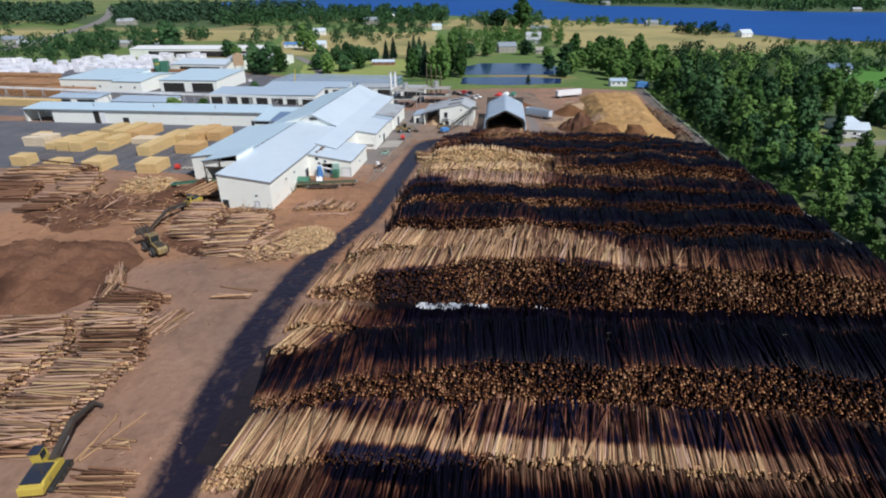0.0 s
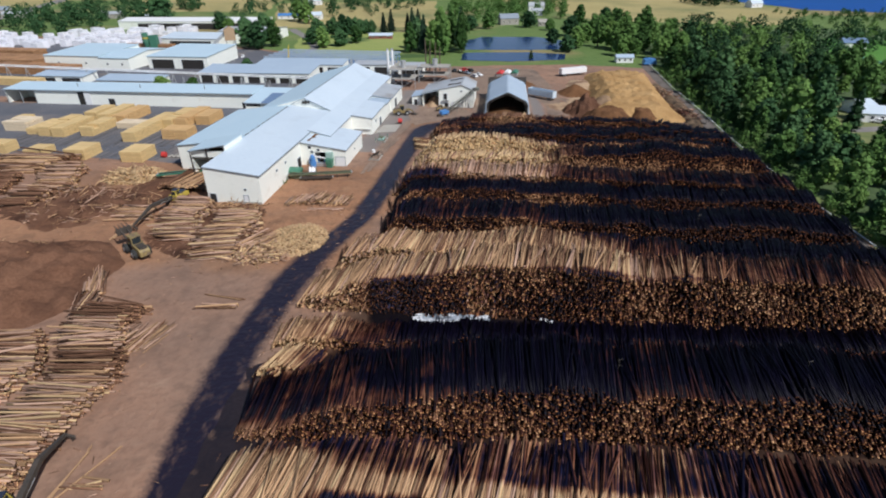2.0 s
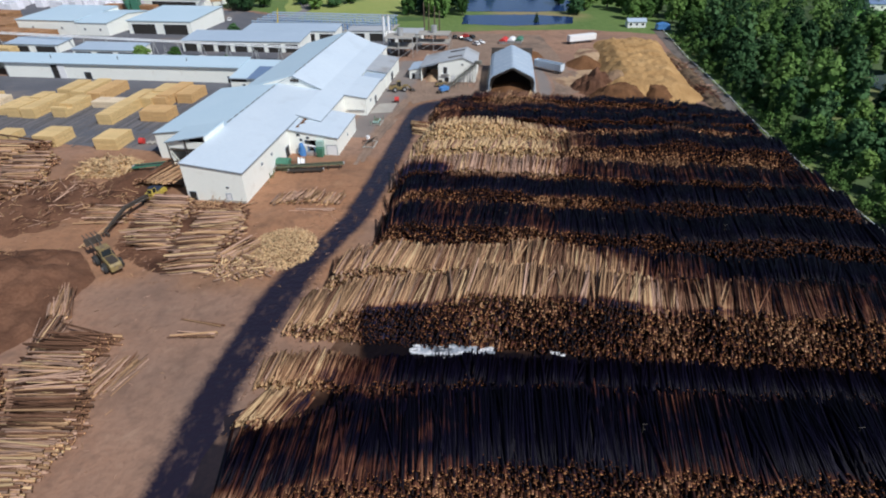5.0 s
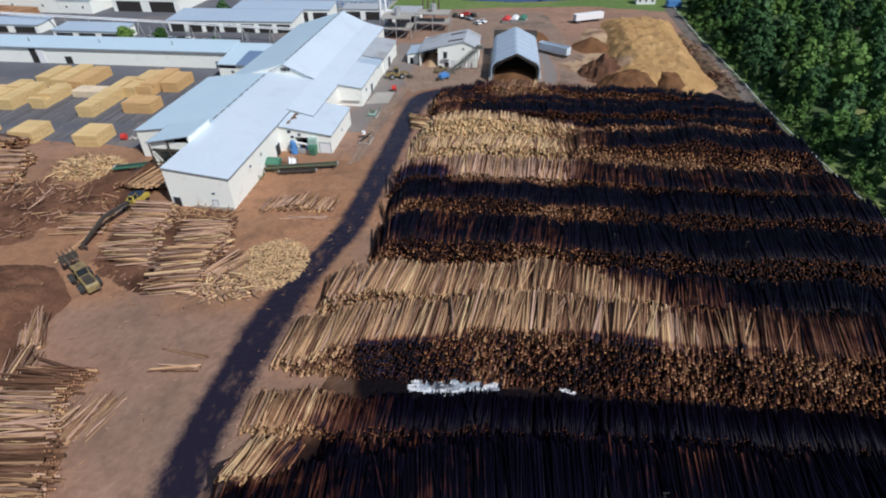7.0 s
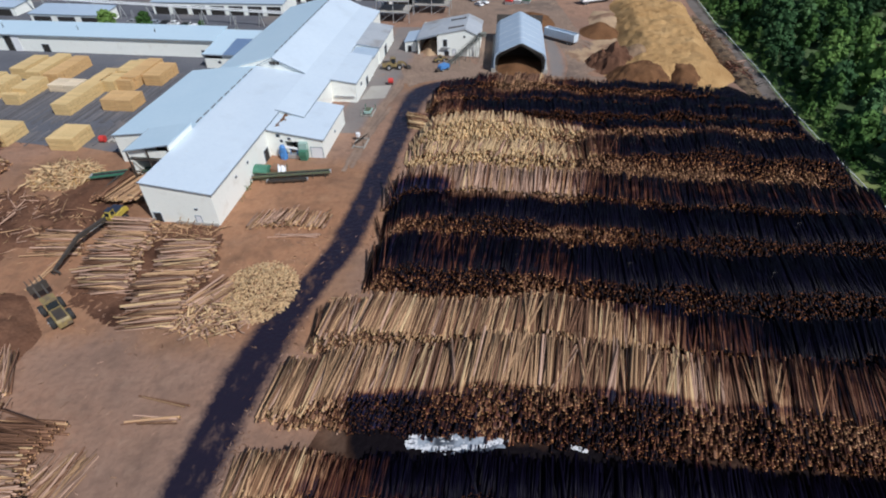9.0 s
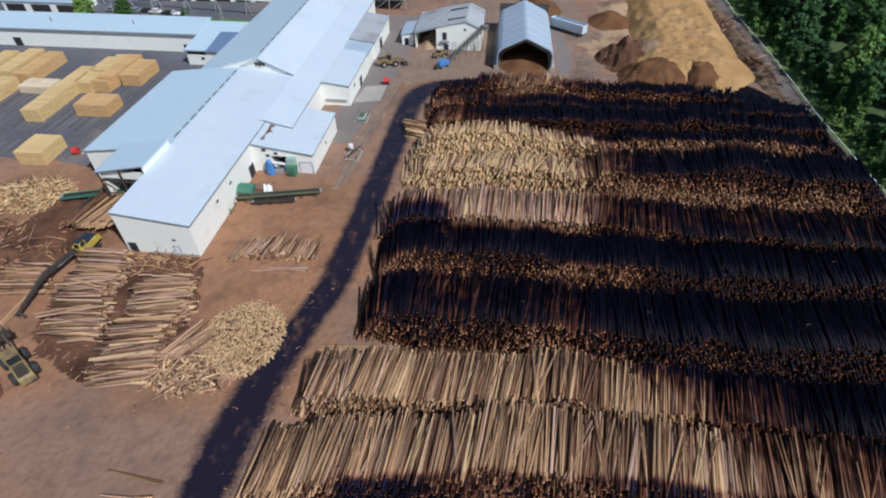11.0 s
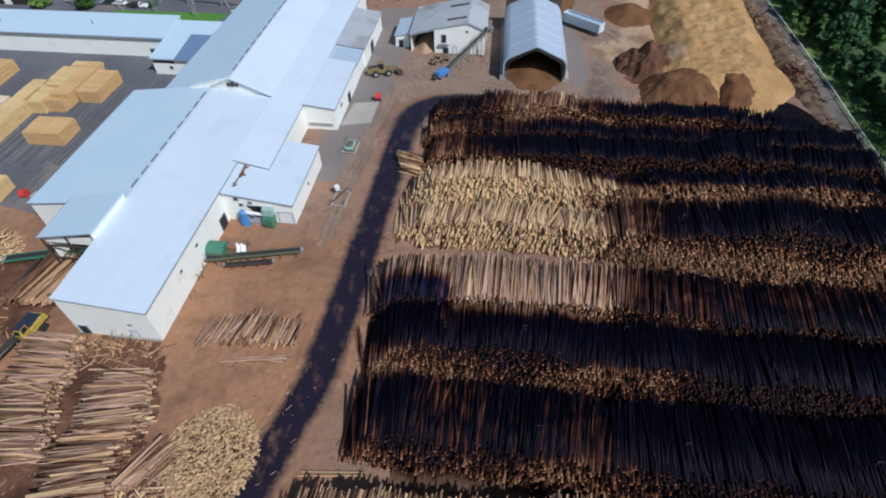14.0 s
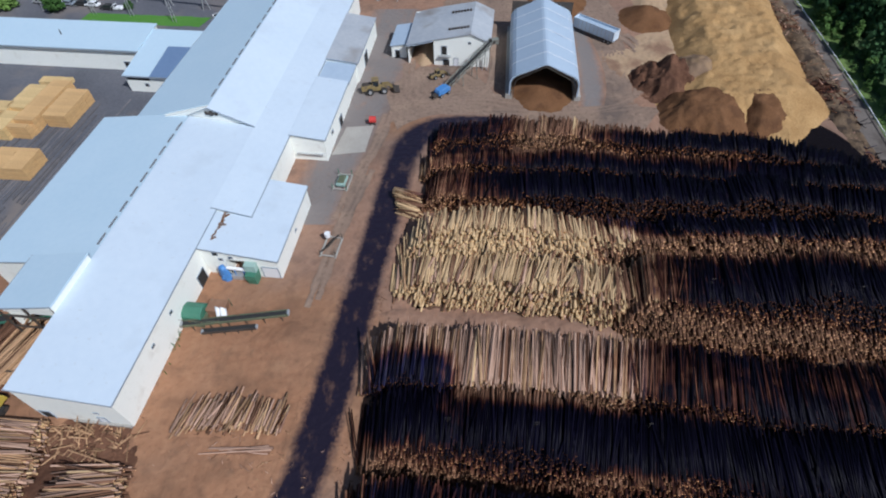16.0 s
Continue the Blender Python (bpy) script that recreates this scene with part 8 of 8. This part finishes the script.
trailer("open grey chip trailer beside the shed", 35.6, 236.0, 47, 12.5, M["roof_white"], True)
trailer("long white box trailer at the yard end", 57.0, 283.0, -68, 14.0, M["white"])
trailer("white box trailer behind the mill", -32, 290, 80, 10, M["white"])
for i, (c, lab) in enumerate((("red", "red tarpaulin cover"), ("white", "white tarpaulin cover"), ("green", "green tarpaulin cover"))):
    t = thing("covered_bin", "waste bin under a " + lab, "bin", pose(21.5 + i * 3.6, 283.2 + i * 0.6, 0.1, 0, 0, -15), "covered bins")
    Build().box(-1.5, -3, 0.1, 1.5, 3, 1.3).obj("box", M["steel"], t)
    Build().prism([(-1.7, 1.3), (1.7, 1.3), (0.6, 2.2), (-0.6, 2.2)], -3.2, 3.2).obj("cover", M[c], t)
t = thing("camper", "blue tarpaulined camper beyond the yard", "camper", pose(102, 309, 0.05))
Build().prism([(-3.4, 0.6), (3.4, 0.6), (3.0, 3.0), (0, 3.6), (-3.0, 3.0)], -2.0, 2.0).obj("cover", M["blue"], t, bevel=0.1)
for sx in (-2, 2):
    wheel(t, sx, 0, 0.4, 0.3)

# ---- pipe bridge, stacks and steelwork behind the mill ----
P0, P1 = Vector((-250, 289, 0)), Vector((-62, 250, 0))
rack = thing("pipe_bridge", "white pipe bridge on trestle posts", "pipe bridge")
n = 16
for i in range(n + 1):
    c = P0.lerp(P1, i / n)
    b = Build()
    b.rod((c.x - 1.0, c.y, 0), (c.x, c.y, 5.4), 0.16, 6)
    b.rod((c.x + 1.0, c.y + 0.4, 0), (c.x, c.y, 5.4), 0.16, 6)
    b.obj("trestle", M["steel"], rack)
for dz, r in ((5.5, 0.28), (6.1, 0.2)):
    Build().rod((P0.x, P0.y, dz), (P1.x, P1.y, dz), r, 8).obj("pipe", M["white"], rack)
for x, y, h in ((-31.4, 266, 15), (-29.4, 267, 15)):
    t = thing("steam_stack", "tall white steam stack behind the mill", "stack", pose(x, y, 0), "steam stacks")
    Build().rod((0, 0, 0), (0, 0, h), 0.55, 12).obj("shaft", M["white"], t)
    Build().rod((0, 0, h), (0, 0, h + 0.4), 0.7, 12).obj("cap", M["steel"], t)
for x, y, w, d, h in ((-24, 262, 12, 10, 8), (-10, 272, 14, 8, 7)):
    t = thing("steel_tower", "open grey steel framework with platforms", "framework", pose(x, y, 0, 0, 0, -5), "steelwork")
    for sx in (-1, 0, 1):
        for sy in (-1, 1):
            Build().box(sx * w / 2 - 0.12, sy * d / 2 - 0.12, 0, sx * w / 2 + 0.12, sy * d / 2 + 0.12, h).obj("column", M["steel"], t)
    for z in (h * 0.5, h):
        for sy in (-1, 1):
            Build().box(-w / 2, sy * d / 2 - 0.1, z - 0.3, w / 2, sy * d / 2 + 0.1, z).obj("girder", M["steel"], t)
        Build().box(-w / 2, -d / 2, z - 0.06, w / 2, d / 2, z + 0.02).obj("deck", M["concrete"], t)
    for sx in (-1, 0):
        Build().rod((sx * w / 2, -d / 2, 0), ((sx + 1) * w / 2, -d / 2, h * 0.5), 0.1, 5).obj("brace", M["steel"], t)
    Build().rod((0, 0, h), (0, 0, h + 3.0), 1.3, 12).obj("cyclone", M["steel"], t)
for i, (x, y, h) in enumerate(((-15.5, 293, 16), (-13.6, 295, 15), (-10.8, 294, 14), (-8.5, 296, 12))):
    t = thing("dead_trunk", "bare pale standing trunk", "trunk", pose(x, y, 0), "bare trunks")
    Build().rod((0, 0, -0.2), (random.uniform(-0.4, 0.4), 0.2, h), 0.42, 7, r2=0.2).obj("stem", M["trunk"], t)
# lumber sorter of blue steel behind the offices
t = thing("lumber_sorter", "long blue steel lumber sorter with many bays", "sorter", pose(-67, 318, 0, 0, 0, -9))
for j in range(5):
    for i in range(16):
        Build().box(-36 + i * 4.6, -12 + j * 6, 0, -35.6 + i * 4.6, -11.6 + j * 6, 4.6).obj("post", M["blue"], t)
    Build().box(-36, -12.1 + j * 6, 4.4, 34, -11.4 + j * 6, 5.0).obj("rail", M["roof_blue"], t)
    Build().box(-36, -12.1 + j * 6, 2.2, 34, -11.4 + j * 6, 2.5).obj("rail", M["roof_blue"], t)
Build().box(-37, -13, 0.02, 35, 13, 0.12).obj("base_slab", M["concrete"], t)
t = thing("crane", "small yellow crane behind the offices", "crane", pose(-88.8, 303, 0, 0, 0, 20))
Build().box(-1.4, -3, 0.6, 1.4, 3, 2.4).obj("body", M["yellow"], t, bevel=0.1)
beam(Build(), (0, 0, 2.2), (1.5, 4, 11.5), 0.7, 0.7, w2=0.3).obj("jib", M["yellow"], t)
for sx in (-1.3, 1.3):
    for y0 in (-2, 2):
        wheel(t, sx, y0, 0.6, 0.4)
# dust tower and green silo of the planer mill
t = thing("dust_tower", "tan bark tower with sloping chutes", "tower", pose(-137, 352, 0, 0, 0, 20))
for sx in (-2.5, 2.5):
    for sy in (-2.5, 2.5):
        Build().box(sx - 0.2, sy - 0.2, 0, sx + 0.2, sy + 0.2, 11).obj("column", M["steel"], t)
Build().prism([(-3, 8), (3, 8), (3, 14), (0, 15.5), (-3, 14)], -3, 3).obj("bin", M["sawdust"], t)
beam(Build(), (-14, -2, 3), (0, 0, 14), 1.4, 1.4).obj("chute", M["steel"], t)
t = thing("green_cyclone", "green dust cyclone with a yellow band", "cyclone", pose(-198, 368, 0) @ Matrix.Diagonal((0.5, 0.5, 0.8, 1)))
Build().rod((0, 0, 0), (0, 0, 6), 1.5, 12, r2=4).obj("cone", M["green"], t)
Build().rod((0, 0, 6), (0, 0, 13), 4, 14).obj("drum", M["green"], t)
Build().rod((0, 0, 8.6), (0, 0, 9.8), 4.08, 14).obj("band", M["yellow"], t)
Build().box(5, -2, 0, 14, 6, 11).obj("hopper", M["green"], t)
for x, y in ((-94.5, 249.2), (-80.8, 245.6), (-106, 250.4), (-122, 253)):
    t = thing("lattice_post", "white lattice trestle post", "post", pose(x, y, 0), "trestle posts")
    for sx in (-0.5, 0.5):
        Build().rod((sx, 0, 0), (sx * 0.5, 0.3, 6), 0.1, 5).obj("leg", M["steel"], t)
    for z in (1.2, 2.4, 3.6, 4.8):
        Build().rod((-0.45, 0.05 * z, z), (0.42, 0.05 * z + 0.1, z + 0.9), 0.06, 5).obj("brace", M["steel"], t)

# white guard rail along the service road, and a fence line
rail = thing("edge_rail", "thin white rail along the service road", "rail")
for (x0, y0), (x1, y1) in zip(RAIL, RAIL[1:]):
    Build().rod((x0, y0, 0.75), (x1, y1, 0.75), 0.12, 5).obj("rail", M["white"], rail)
    k = int(math.hypot(x1 - x0, y1 - y0) / 4)
    for i in range(k):
        x, y = x0 + (x1 - x0) * i / k, y0 + (y1 - y0) * i / k
        Build().box(x - 0.06, y - 0.06, 0, x + 0.06, y + 0.06, 0.75).obj("post", M["steel"], rail)

# ---- sprinklers and foam on the log rows ----
rnd = random.Random(5)
for x, y, z in ((-2.0, 127.5, 6.3), (9.5, 127.0, 6.4), (24, 127, 6.4), (10, 112, 6.2), (28, 110, 6.2), (50, 108, 6.2), (60, 121, 6.2), (38, 149, 7.8), (60, 148, 7.4), (46, 62, 7.4), (22, 62, 7.4), (14, 177, 5.6), (40, 176, 5.6), (30, 188, 5.8), (66, 165, 5.4), (72, 96, 6.2)):
    t = thing("sprinkler", "small metal sprinkler standing on the logs", "sprinkler", pose(x, y, z - 0.5), "sprinklers")
    Build().rod((0, 0, 0), (0, 0, 1.2), 0.03, 6).obj("riser", M["dark_steel"], t)
    Build().rod((-0.25, 0, 1.45), (0.35, 0, 1.6), 0.04, 6).obj("nozzle", M["dark_steel"], t)
    for s in (-1, 1):
        Build().rod((0, 0, 0.7), (s * 0.5, 0.4, 0.1), 0.03, 5).obj("leg", M["dark_steel"], t)


def foam(label, outline, z, seed):
    """White froth lying unevenly on wet ground."""
    r2 = random.Random(seed)
    b = Build()
    for x, y, w in outline:
        for _ in range(20):
            px, py, s = x + r2.gauss(0, w), y + r2.gauss(0, w * 0.35), r2.uniform(0.08, 0.26) * r2.choice([0.6, 1, 1.3])
            ring = [(px + s * r2.uniform(0.7, 1.2) * math.cos(a), py + s * 0.8 * r2.uniform(0.7, 1.2) * math.sin(a), z) for a in (0, 1.05, 2.1, 3.14, 4.2, 5.2)]
            b.add(ring + [(px, py, z + s * 0.5)], [(i, (i + 1) % 6, 6) for i in range(6)])
    return tagged(b.obj("foam", M["foam"], smooth=True), label, "foam", kind="stuff")


sheet("water_puddle", [(-6.2, 81.0), (-3, 80.7), (0, 81.0), (3, 80.8), (6.6, 81.4), (6.8, 82.6), (4, 83.0), (1, 83.4), (-2, 83.9), (-5.4, 83.6)], 0.12, M["spray_water"], "pale foaming water between two log rows", "water", 0.35, 0.8)
foam("white water froth between two log rows", [(-5.9, 81.5, 0.35), (-5.6, 82.1, 0.4), (-5.2, 82.9, 0.4), (-4.6, 81.3, 0.5), (-3.4, 81.2, 0.6), (-2.2, 81.3, 0.7), (-0.6, 81.2, 0.8), (1.4, 81.3, 0.7), (3.0, 81.4, 0.6), (4.6, 82.0, 0.5), (5.6, 82.3, 0.45), (6.2, 82.5, 0.4), (-4.0, 83.0, 0.7), (-1.0, 82.8, 0.9)], 0.16, 3)
foam("small patch of white froth", [(15.0, 81.9, 0.5), (15.8, 81.7, 0.4), (16.6, 81.2, 0.3)], 0.16, 4)
